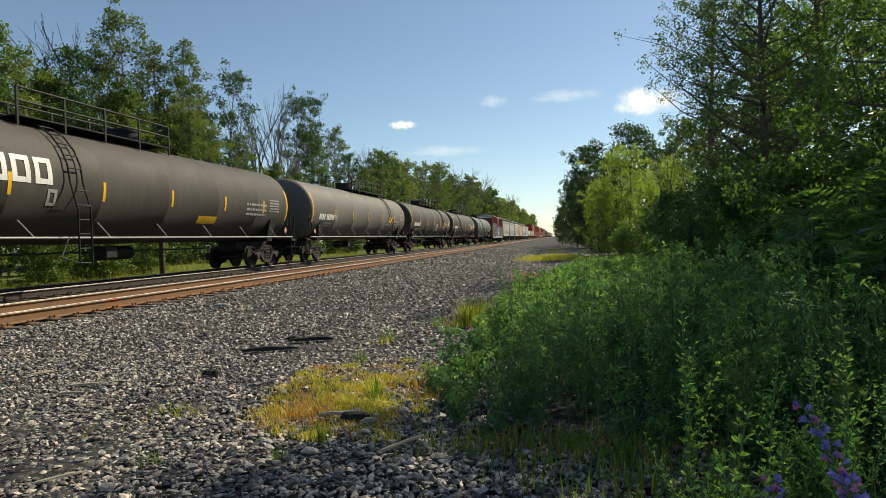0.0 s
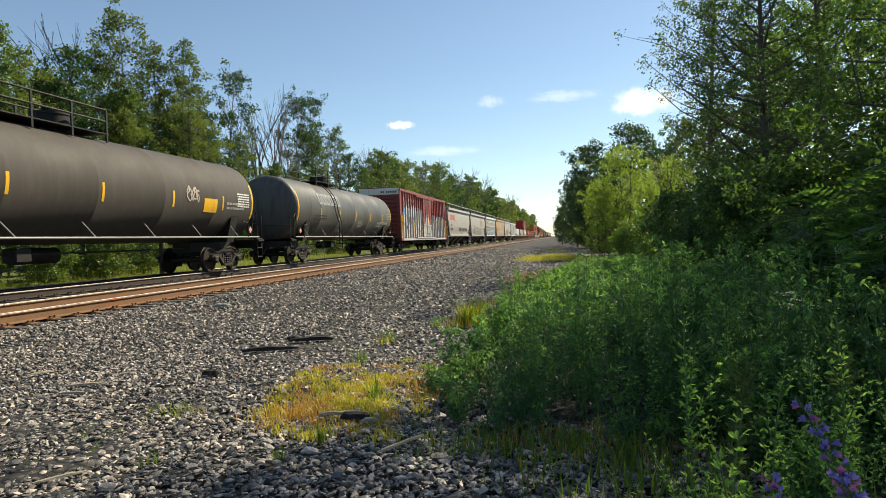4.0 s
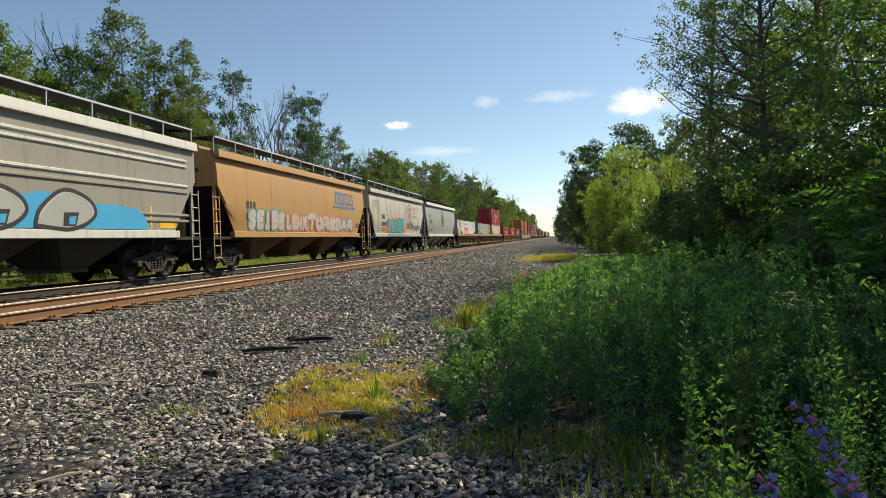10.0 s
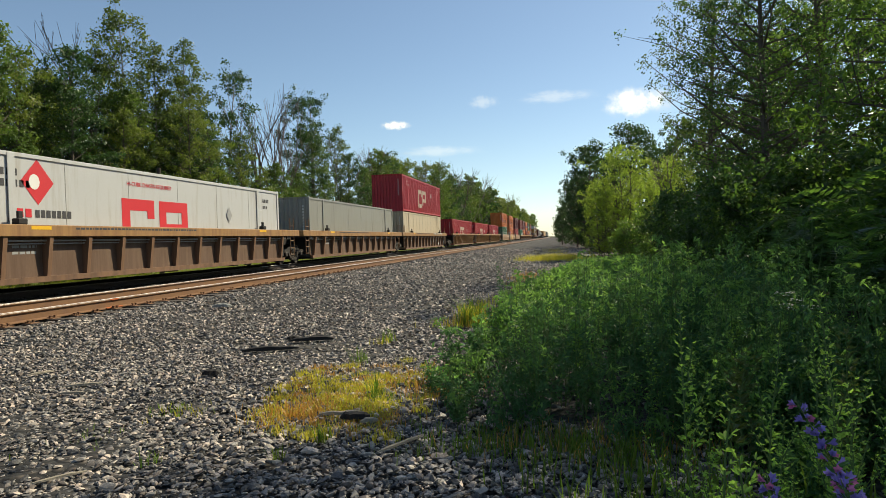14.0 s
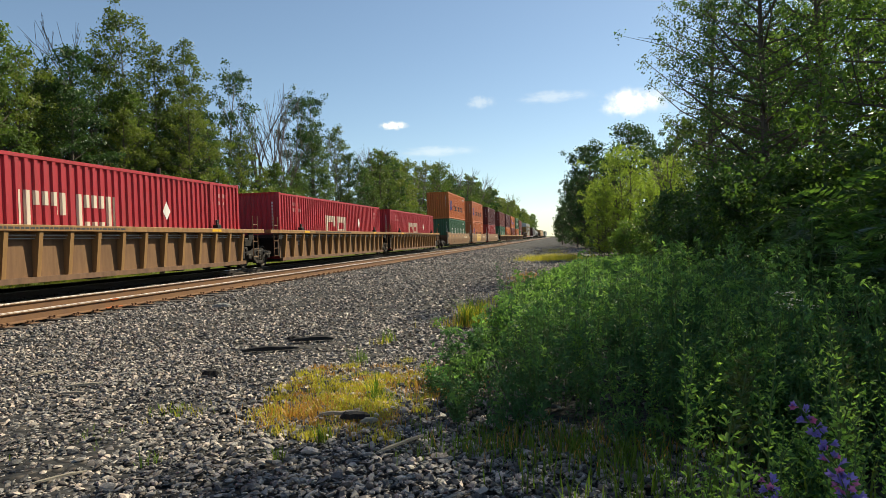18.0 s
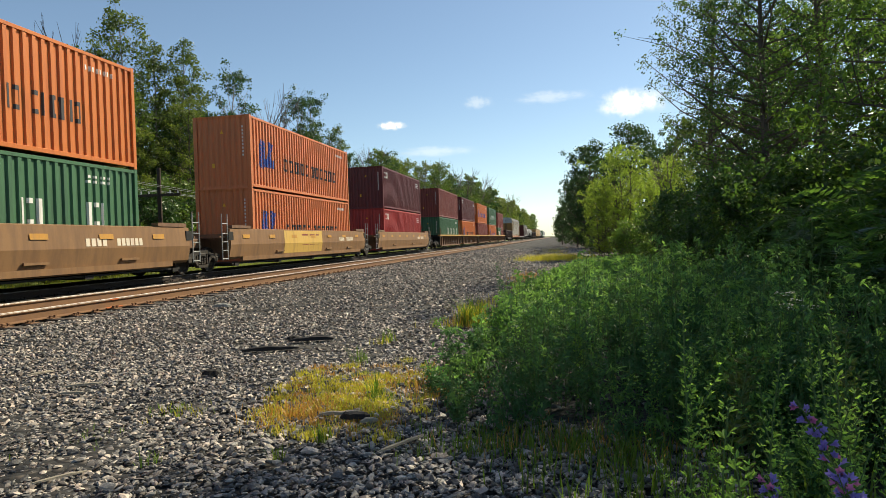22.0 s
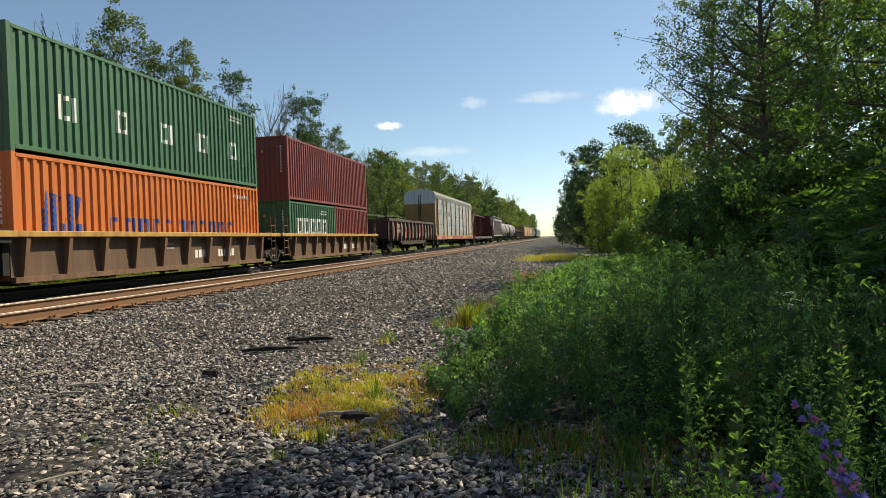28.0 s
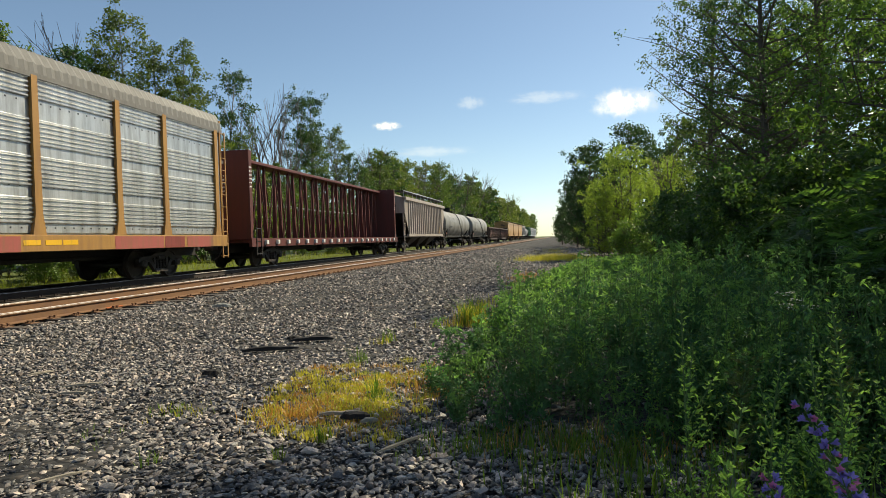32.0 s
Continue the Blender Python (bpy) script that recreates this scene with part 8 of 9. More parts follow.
# those near x 4.2-5.3, y 5.6-9.2 are unseen, added to shade the growth
for i, (x, y, k) in enumerate(((5.4, 9.4, 1.0), (5.6, 12.2, 1.1), (4.1, 13.6, 0.9), (6.2, 7.0, 1.1), (3.9, 16.0, 0.95), (5.6, 19.0, 1.0), (3.9, 20.5, 0.9), (3.5, 25.5, 0.8), (5.0, 28, 0.9), (5.0, 7.6, 0.95), (5.2, 5.0, 0.9), (2.9, 30.0, 0.6), (3.4, 40, 0.7), (2.6, 47, 0.65), (3.0, 65, 0.8), (2.4, 85, 0.8), (3.0, 14.6, 0.6), (4.6, 8.0, 0.95), (5.3, 9.2, 0.95), (4.5, 6.6, 0.85), (3.6, 12.6, 0.85), (3.0, 12.0, 0.6), (4.2, 5.6, 0.95))):
    plant_tree("shrub", HEDGE[i % 2], "dense dark green shrub beside the weeds", "shrub", x, y, i * 77, k, "shrubs beside the lane")


# ---- compound-leaved sumac saplings ----
def sumac_meshes(seed, H):
    """Leaning stems, each with a head of arching fronds of paired leaflets."""
    rng = np.random.default_rng(seed)
    wood = Mb()
    vs, fs = [], []
    k = 0
    for st in range(6):
        az = rng.uniform(0, 6.28)
        top = np.array([0.42 * math.cos(az), 0.42 * math.sin(az), H * rng.uniform(0.55, 1.0)])
        wood.cyl((0, 0, -0.1), top, 0.02, 6, 0.009)
        for j in range(11):
            a = j * 2.4 + rng.uniform(-0.4, 0.4)
            out = np.array([math.cos(a), math.sin(a), rng.uniform(0.2, 1.1)])
            side = np.array([-math.sin(a), math.cos(a), rng.uniform(-0.4, 0.4)])
            p0 = top * rng.uniform(0.5, 1.0)
            length = rng.uniform(0.36, 0.66)
            prev = p0
            for q in range(1, 11):
                u = q / 10
                p = p0 + out * length * u - np.array([0, 0, 0.38 * u * u])
                wood.cyl(prev, p, 0.004, 3, 0.003)
                prev = p
                for sgn in (-1, 1):
                    ln = 0.13 * math.sin(math.pi * (0.15 + 0.8 * u)) + 0.03
                    tip = p + side * sgn * ln + out * ln * 0.4 - np.array([0, 0, ln * rng.uniform(0.25, 0.6)])
                    mid = (p + tip) / 2
                    w = out / np.linalg.norm(out) * 0.021
                    vs += [p, mid - w, tip, mid + w]
                    fs.append((k, k + 1, k + 2, k + 3))
                    k += 4
    return mesh_of("trunk", wood, STEMGREEN, False, False), raw_mesh("crown", vs, fs, [SUMACLEAF])


SUMAC = [sumac_meshes(61, 1.9), sumac_meshes(62, 2.1), sumac_meshes(63, 2.0)]
for i, (x, y, k) in enumerate(((3.6, 10.4, 0.95), (4.4, 9.4, 1.12), (2.9, 8.7, 0.82), (3.5, 8.0, 0.95), (3.0, 7.0, 0.74), (3.7, 6.4, 0.88), (2.5, 6.0, 0.52), (4.5, 7.2, 1.1), (3.1, 9.4, 0.8), (3.1, 5.2, 0.6), (4.0, 5.2, 0.8), (4.9, 10.6, 1.2), (3.4, 7.6, 1.0), (2.75, 6.5, 0.7))):
    plant_tree("sumac_sapling", SUMAC[i % 3], "sumac sapling with long feathered leaves", "shrub", x, y, i * 61, k, "sumac saplings")


# ---- weeds ----
def weed_points(rng, x, y, z0, H, n_leaf, bushy):
    """Upright stems with short side shoots of small leaves; gives leaf centres, normals and stem lines."""
    stems, cs, ns = [], [], []
    for s in range(bushy):
        az = rng.uniform(0, 6.28)
        lean = rng.uniform(0.02, 0.24)
        h = H * (1.0 if s == 0 else rng.uniform(0.55, 0.98))
        d = np.array([math.cos(az) * lean, math.sin(az) * lean, 1.0])
        p0 = np.array([x, y, z0]) + np.array([rng.normal(0, 0.05), rng.normal(0, 0.05), 0])
        stems.append((p0, p0 + d * h))
        m = n_leaf // bushy
        shoots = 7
        su = np.sort(rng.uniform(0.03, 1.0, shoots) ** 1.15)
        sa = rng.uniform(0, 6.28, shoots)
        sl = (0.035 + 0.24 * H * (1.02 - su) ** 0.6) * rng.uniform(0.6, 1.2, shoots)
        pick = rng.integers(0, shoots, m)
        q = rng.uniform(0.1, 1.0, m)
        ang, rad = sa[pick], sl[pick] * q
        along = h * su[pick] + rad * 0.7
        c = p0 + d * np.minimum(along, h * 1.02)[:, None] + np.stack([np.cos(ang) * rad, np.sin(ang) * rad, np.zeros(m)], 1) + rng.normal(0, 0.014, (m, 3))
        cs.append(c)
        ns.append(np.stack([np.cos(ang) * 0.5, np.sin(ang) * 0.5, np.full(m, 0.7)], 1) + rng.normal(0, 0.4, (m, 3)))
    return stems, np.concatenate(cs), np.concatenate(ns)


def in_weeds(x, y):
    edge = np.interp(y, [2.2, 3.3, 3.7, 3.9, 4.2, 4.45, 5.0, 5.6, 6.5, 7.9, 10, 14, 20, 30, 60], [1.0, 1.0, 0.75, 0.05, -0.75, -1.0, -1.12, -1.0, -0.85, -0.75, -0.82, -0.9, -0.5, 0.7, 1.0])
    return x - edge


def weed_field():
    rng = np.random.default_rng(71)
    C, N, S, M = [], [], [], []
    stem = Mb()
    made = 0
    while made < 1250:
        y = 2.6 + 27 * rng.uniform() ** 1.9
        x = rng.uniform(-1.8, 4.6)
        if made > 1150:
            x, y = rng.uniform(1.0, 3.2), rng.uniform(2.2, 5.0)
        e = float(in_weeds(x, y))
        if e < 0 or (y > 4.6 and x > 1.9 + 0.09 * (y - 4.6) and rng.uniform() < 0.9):
            continue
        if y < 5.6:
            H = float(np.interp(e, [0, 0.4, 0.8, 1.3, 2.6], [0.22, 0.34, 0.66, 0.80, 0.95]))
        else:
            H = float(np.interp(e, [0, 0.2, 0.6, 1.5, 3.0], [0.45, 0.64, 0.82, 0.93, 1.18])) * float(np.interp(y, [8, 12, 17], [1.0, 0.62, 0.38]))
        H *= rng.choice([rng.uniform(0.62, 0.95), rng.uniform(0.95, 1.2)], p=[0.72, 0.28]) * (0.7 if y < 3.6 else 1)
        n = 290 if y < 9 else 170
        st, c, nn = weed_points(rng, x, y, 0.0, H, int(n * (0.5 + 0.5 * min(1, H / 0.7))), 5)
        C.append(c), N.append(nn)
        S.append(np.full(len(c), 0.044 if y < 5.5 else 0.056 if y < 8.5 else 0.085))
        # leaves above this share of the height get the painted sunlit colour
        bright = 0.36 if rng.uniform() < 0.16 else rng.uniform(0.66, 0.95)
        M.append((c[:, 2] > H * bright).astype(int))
        if y < 12:
            for a, b in st:
                stem.cyl(a, b, 0.0035, 3, 0.002)
        made += 1
    C, N, S, M = np.concatenate(C), np.concatenate(N), np.concatenate(S), np.concatenate(M)
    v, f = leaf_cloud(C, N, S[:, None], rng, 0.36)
    tagged(new("weeds", raw_mesh("weeds", v, f, [WEEDLEAF, WEEDLIT], M)), "dense leafy green weeds beside the gravel", "weeds", kind="stuff")
    tagged(new("weed_stems", mesh_of("weed_stems", stem, STEMGREEN, False, False)), "thin green stems of the weeds", "weeds", kind="stuff")


weed_field()


def blades(name, label, spots, material, seed):
    """Grass blades: spots of (x, y, spread_x, spread_y, count, height)."""
    rng = np.random.default_rng(seed)
    vs = []
    for x, y, sx, sy, n, h in spots:
        px, py = rng.normal(x, sx, n), rng.normal(y, sy, n)
        hh = h * rng.uniform(0.45, 1.25, n)
        az = rng.uniform(0, 6.283, n)
        lean = rng.uniform(0.1, 0.75, n) * hh
        w = 0.0022 + hh * 0.012
        dx, dy = np.cos(az), np.sin(az)
        z0 = ground_z(px, py) - 0.01
        b0 = np.stack([px - dy * w, py + dx * w, z0], 1)
        b1 = np.stack([px + dy * w, py - dx * w, z0], 1)
        mx, my = px + dx * lean * 0.35, py + dy * lean * 0.35
        m0 = np.stack([mx + dy * w * 0.8, my - dx * w * 0.8, z0 + hh * 0.6], 1)
        m1 = np.stack([mx - dy * w * 0.8, my + dx * w * 0.8, z0 + hh * 0.6], 1)
        t0 = np.stack([px + dx * lean + dy * w * 0.1, py + dy * lean - dx * w * 0.1, z0 + hh], 1)
        t1 = np.stack([px + dx * lean - dy * w * 0.1, py + dy * lean + dx * w * 0.1, z0 + hh], 1)
        vs.append(np.stack([b0, b1, m0, m1, t0, t1], 1).reshape(-1, 3))
    v = np.concatenate(vs)
    k = np.arange(len(v) // 6)[:, None] * 6
    f = np.concatenate([k + np.array([[0, 1, 2, 3]]), k + np.array([[3, 2, 4, 5]])], 0)
    return tagged(new(name, raw_mesh(name, v, f, [material])), label, "grass", kind="stuff")


def patchy(seed, n, count, h, lean=0.0):
    """Small tufts strewn over the grassy patch in the gravel, denser at its middle."""
    r = random.Random(seed)
    out = []
    while len(out) < n:
        x, y = r.gauss(-1.74, 0.42), r.gauss(4.85, 0.72)
        if -2.5 < x < -0.95 and 3.9 < y < 6.6 and x + 0.32 * (y - 5) > -2.35:
            out.append((x, y, 0.05, 0.06, r.randint(count // 2, count), h * r.uniform(0.6, 1.25)))
    return out


blades("yellow_grass", "sparse yellow-green grass growing through the gravel", patchy(1, 130, 80, 0.043) + [(-1.27, 9.3, 0.11, 0.13, 300, 0.25), (-1.45, 9.1, 0.2, 0.2, 120, 0.12), (-1.35, 11.6, 0.12, 0.5, 120, 0.14), (-0.4, 34.5, 0.8, 1.3, 3600, 0.26), (-0.6, 52, 0.6, 6, 900, 0.14), (-2.75, 4.4, 0.12, 0.12, 60, 0.05), (-2.1, 7.6, 0.06, 0.08, 40, 0.1)], GRASSYEL, 81)
blades("dry_grass", "dry tan grass among the stones", patchy(2, 60, 60, 0.04) + [(-1.85, 4.45, 0.16, 0.2, 420, 0.07), (-0.95, 5.4, 0.2, 0.4, 350, 0.09), (-1.45, 9.1, 0.12, 0.1, 24, 0.14), (-1.1, 19.0, 0.2, 1.2, 300, 0.16), (0.1, 3.85, 0.4, 0.22, 320, 0.08)], GRASSDRY, 82)
blades("green_grass", "fresh green grass tufts on the gravel", patchy(3, 30, 26, 0.04) + [(-1.45, 5.0, 0.03, 0.03, 26, 0.17), (-1.42, 4.85, 0.03, 0.03, 18, 0.11), (-1.47, 3.84, 0.025, 0.025, 34, 0.12), (-1.61, 3.46, 0.02, 0.02, 16, 0.1), (-2.03, 6.42, 0.04, 0.04, 30, 0.16), (-2.08, 7.69, 0.04, 0.04, 24, 0.16), (-1.27, 9.2, 0.10, 0.1, 140, 0.36), (-2.77, 4.42, 0.1, 0.08, 40, 0.06), (-3.0, 3.7, 0.15, 0.15, 30, 0.05), (-2.3, 3.35, 0.05, 0.05, 14, 0.08),
        (0.15, 3.75, 0.35, 0.2, 520, 0.11), (-0.5, 3.75, 0.25, 0.12, 260, 0.07), (0.55, 3.0, 0.25, 0.3, 300, 0.13), (0.5, 3.35, 0.22, 0.2, 160, 0.13), (-0.35, 3.95, 0.3, 0.12, 220, 0.10), (0.3, 3.6, 0.04, 0.04, 30, 0.14), (0.05, 3.8, 0.04, 0.04, 30, 0.12), (1.2, 2.6, 0.25, 0.3, 160, 0.25), (0.1, 3.1, 0.2, 0.2, 60, 0.12)], GRASSBLADE, 83)
blades("verge_grass", "bright green grass strip beyond the tracks", [(-17.4, 18, 0.9, 6, 7000, 0.16), (-18.6, 22, 1.0, 7, 6000, 0.22), (-18.0, 34, 1.3, 8, 5000, 0.24), (-19, 55, 1.4, 12, 2000, 0.35), (-19, 90, 1.4, 20, 1500, 0.4), (-20.5, 40, 0.8, 18, 2000, 0.5)], VERGE, 84)


# ---- tall single plants near the camera ----
def ovate(lv, lf, foot, way, size, width, rng):
    """One leaflet, folded along its rib: two quads."""
    way = way / max(np.linalg.norm(way), 1e-6)
    side = np.cross(way, np.array([0, 0, 0.8]) + rng.normal(0, 0.75, 3))
    side /= max(np.linalg.norm(side), 1e-3)
    up = np.cross(side, way)
    k = len(lv)
    w = size * width * 0.5
    tip = foot + way * size - up * size * 0.12
    a, b = foot + way * size * 0.35 + up * w * 0.25, foot + way * size * 0.72 + up * w * 0.1
    lv += [foot, a - side * w, b - side * w * 0.85, tip, b + side * w * 0.85, a + side * w]
    lf += [(k, k + 1, k + 2, k + 3), (k, k + 3, k + 4, k + 5)]


def tall_weed(name, label, x, y, H, seed, leaf=0.042, lean=0.10, material=None, shoots=6):
    """A clover-like weed: a bent stem with side shoots and leaves of three leaflets, smaller towards the tip."""
    rng = np.random.default_rng(seed)
    t = tagged(new(name), label, "weed", "tall weeds")
    t.matrix_basis = pose(x, y, float(ground_z(x, y)))
    lv, lf = [], []

    def shoot(p0, way, length, r, big):
        pts, p, d = [], np.array(p0), way / np.linalg.norm(way)
        for i in range(7):
            pts.append(p.copy())
            p = p + d * length / 6
            d = d + rng.normal(0, 0.05, 3) + np.array([0, 0, 0.05])
            d /= np.linalg.norm(d)
        ring = [(math.cos(1.2566 * i), math.sin(1.2566 * i)) for i in range(6)]
        part("stem", Mb().sheet([[(q[0] + a * r * (1 - 0.09 * i), q[1] + b * r * (1 - 0.09 * i), q[2]) for a, b in ring] for i, q in enumerate(pts)]), STEMGREEN, t)
        n = max(6, int(length / 0.017))
        for j in range(n):
            u = 0.12 + 0.88 * j / (n - 1)
            q = np.array([np.interp(u * 6, range(7), [w[i] for w in pts]) for i in range(3)])
            a = j * 2.4 + rng.uniform(-0.6, 0.6)
            out = np.array([math.cos(a), math.sin(a), rng.uniform(0.35, 1.0)])
            out /= np.linalg.norm(out)
            size = big * 0.72 * (1.12 - 0.55 * u) * rng.uniform(0.7, 1.2)
            q = q + out * size * rng.uniform(0.25, 0.7)
            flat = np.array([-math.sin(a), math.cos(a), 0])
            for s in (-0.85, 0.0, 0.85):
                ovate(lv, lf, q, out + flat * s + rng.normal(0, 0.2, 3) + np.array([0, 0, 0.2]), size * (1.0 if s == 0 else 0.85), 0.36, rng)
        return pts

    az = rng.uniform(0, 6.28)
    main = shoot((0, 0, 0), np.array([math.cos(az) * lean, math.sin(az) * lean, 1.0]), H * 0.97, 0.0042, leaf)
    for s in range(shoots):
        f = rng.uniform(0.8, 4.6)
        i = int(f)
        a = s * 2.4 + rng.uniform(-0.5, 0.5)
        shoot(main[i] + (main[i + 1] - main[i]) * (f - i), np.array([math.cos(a) * 0.6, math.sin(a) * 0.6, 1.0]), H * rng.uniform(0.2, 0.4) * (1.1 - f / 9), 0.0026, leaf * 0.85)
    reuse("leaves", raw_mesh("leaves", np.array(lv), lf, [material or TALLLEAF]), t, Matrix())
    return t


def sway(t, amount, phase):
    base = t.matrix_basis.copy()
    rows = []
    for i in range(0, 65):
        s = i * 0.5
        a = amount * (math.sin(s * 2.1 + phase) + 0.6 * math.sin(s * 0.83 + 2 * phase))
        b = amount * 0.7 * math.sin(s * 1.57 + 1.3 * phase)
        rows.append((s, base @ pose(0, 0, 0, a, b, 0)))
    SWAYING.append((t, rows))


for i, (x, y, H, leaf, shoots) in enumerate(((0.42, 2.30, 0.95, 0.046, 6), (0.375, 1.74, 0.78, 0.062, 6), (0.44, 1.66, 0.70, 0.060, 6), (0.69, 2.5, 0.84, 0.042, 7), (0.775, 2.1, 1.02, 0.044, 8), (0.86, 2.25, 0.84, 0.034, 7), (1.11, 2.6, 0.85, 0.036, 6), (0.49, 4.0, 0.74, 0.04, 6), (0.62, 3.6, 0.6, 0.04, 6), (0.97, 1.95, 0.72, 0.04, 8),
                                             (0.80, 1.70, 0.58, 0.04, 6), (0.33, 1.95, 0.46, 0.042, 5), (0.25, 5.6, 0.8, 0.045, 6), (1.05, 3.0, 0.8, 0.04, 6), (-0.45, 6.0, 0.8, 0.045, 7), (0.1, 4.6, 0.62, 0.042, 7), (0.92, 4.2, 0.78, 0.042, 8), (-0.1, 7.0, 0.9, 0.05, 7), (0.55, 2.05, 0.5, 0.04, 9), (0.64, 1.95, 0.42, 0.036, 9), (0.9, 1.8, 0.5, 0.036, 10), (1.02, 2.2, 0.6, 0.036, 10), (0.95, 2.5, 0.62, 0.036, 10), (0.5, 2.6, 0.46, 0.04, 9), (0.8, 2.75, 0.5, 0.04, 9), (1.25, 2.8, 0.66, 0.04, 9), (0.42, 2.0, 0.36, 0.04, 8), (1.1, 2.0, 0.62, 0.034, 10))):
    sway(tall_weed("tall_weed", "tall light green clover-like weed with three-part leaves", x, y, H, 90 + i, leaf, 0.06, None, shoots), 2.2, i * 1.7)
for i, (x, y, H) in enumerate(((0.72, 3.2, 0.68), (0.86, 3.5, 0.6), (1.25, 3.3, 0.75))):
    sway(tall_weed("mullein_stalk", "grey-green weed stalk with broad upright leaves", x, y, H, 120 + i, 0.085, 0.05, LEAFPALE, 2), 1.4, i * 2.1)


def bugloss(x, y, H, seed, label, bow=0.20):
    """A bowed spike of violet trumpet flowers and green buds on a bristly stem."""
    rng = np.random.default_rng(seed)
    t = tagged(new("violet_wildflower"), label, "flower", "violet wildflowers")
    t.matrix_basis = pose(x, y, float(ground_z(x, y)))

    def on(u):
        return np.array([-bow * u * u, 0.03 * u, H * u])

    ring = [(math.cos(1.0472 * i), math.sin(1.0472 * i)) for i in range(7)]
    part("stem", Mb().sheet([[tuple(on(q / 8) + np.array([a, b, 0]) * 0.0045 * (1 - 0.09 * q)) for a, b in ring] for q in range(9)]), STEMGREEN, t)
    lv, lf = [], []
    for j in range(60):
        u = 0.05 + 0.93 * j / 60
        a = j * 2.4
        ovate(lv, lf, on(u), np.array([math.cos(a), math.sin(a), 0.7]), 0.085 * (1 - u) + 0.022, 0.26, rng)
    reuse("leaves", raw_mesh("leaves", np.array(lv), lf, [WEEDLEAF]), t, Matrix())
    lv, lf = [], []
    for j in range(27):
        u = 0.55 + 0.44 * (j + rng.uniform(-0.4, 0.4)) / 27
        a = j * 2.3 + rng.uniform(-0.3, 0.3)
        side_way = Vector((math.cos(a), math.sin(a), 0.3)).normalized()
        foot = Vector(on(min(u, 1.0))) + side_way * 0.009
        for m in range(4):
            ovate(lv, lf, np.array(foot), np.array(side_way) + rng.normal(0, 0.6, 3), 0.014, 0.5, rng)
        for m in range(2):
            out = (side_way + Vector(rng.normal(0, 0.35, 3)) + Vector((0, 0, 0.15))).normalized()
            p = foot + out * 0.004 * m
            s = 0.025 * rng.uniform(0.65, 1.15) * (1.15 - 0.4 * (u - 0.45) / 0.53)
            mb = Mb()
            side = out.orthogonal().normalized()
            up = out.cross(side)
            n = 10
            ringed = lambda d, rr: [p + out * s * (d[i % 2]) + (side * math.cos(6.283 * i / n) + up * math.sin(6.283 * i / n)) * s * rr[i % 2] for i in range(n)]
            r0, r1, r2 = ringed((0, 0), (0.1, 0.1)), ringed((0.55, 0.55), (0.2, 0.2)), ringed((1.15, 0.9), (0.52, 0.36))
            mb.sheet([r0 + r0[:1], r1 + r1[:1], r2 + r2[:1]])
            part("blossom", mb, PETAL if rng.uniform() < 0.8 else PETALPINK, t)
    tagged(reuse("buds", raw_mesh("buds", np.array(lv), lf, [LEAFPALE]), t, Matrix()), kind="stuff")
    return t


sway(bugloss(0.785, 1.75, 0.775, 1, "violet wildflower spike in bloom", 0.22), 0.6, 0.4)
sway(bugloss(0.56, 1.70, 0.60, 2, "shorter violet wildflower spike in bloom", 0.08), 0.6, 1.1)
sway(bugloss(0.72, 1.66, 0.61, 3, "violet and pink wildflower spike", 0.09), 0.6, 2.0)


def umbel(x, y, H, seed):
    rng = np.random.default_rng(seed)
    t = tagged(new("white_wildflower"), "white flat-topped wildflower among the weeds", "flower", "white wildflowers")
    t.matrix_basis = pose(x, y, 0)
    st = Mb().cyl((0, 0, 0), (0.02, 0, H), 0.005, 5)
    vs, fs = [], []
    for j in range(30):
        a, r = rng.uniform(0, 6.28), 0.06 * rng.uniform() ** 0.5
        c = np.array([0.02 + r * math.cos(a), r * math.sin(a), H + 0.03 + rng.uniform(-0.01, 0.01)])
        st.cyl((0.02, 0, H), c, 0.0015, 3)
        s = 0.009
        vs += [c + [s, 0, 0], c + [0, s, 0.003], c + [-s, 0, 0], c + [0, -s, 0.003]]
        fs.append((4 * j, 4 * j + 1, 4 * j + 2, 4 * j + 3))
    part("stem", st, STEMGREEN, t)
    reuse("flower_head", raw_mesh("flower_head", np.array(vs), fs, [PETALWHITE]), t, Matrix())


for i, (x, y, H) in enumerate(((1.36, 4.5, 0.76), (1.43, 4.55, 0.71), (1.50, 4.45, 0.68), (1.33, 4.35, 0.70), (0.3, 9.0, 0.9), (0.5, 12.0, 0.95))):
    umbel(x, y, H, i)

# ---- the lone stalk at the gravel's edge ----
sway(tall_weed("thistle_stalk", "single dark weed stalk at the gravel edge", -0.72, 7.85, 0.93, 140, 0.07, 0.02, WEEDLEAF, 1), 1.2, 0.2)


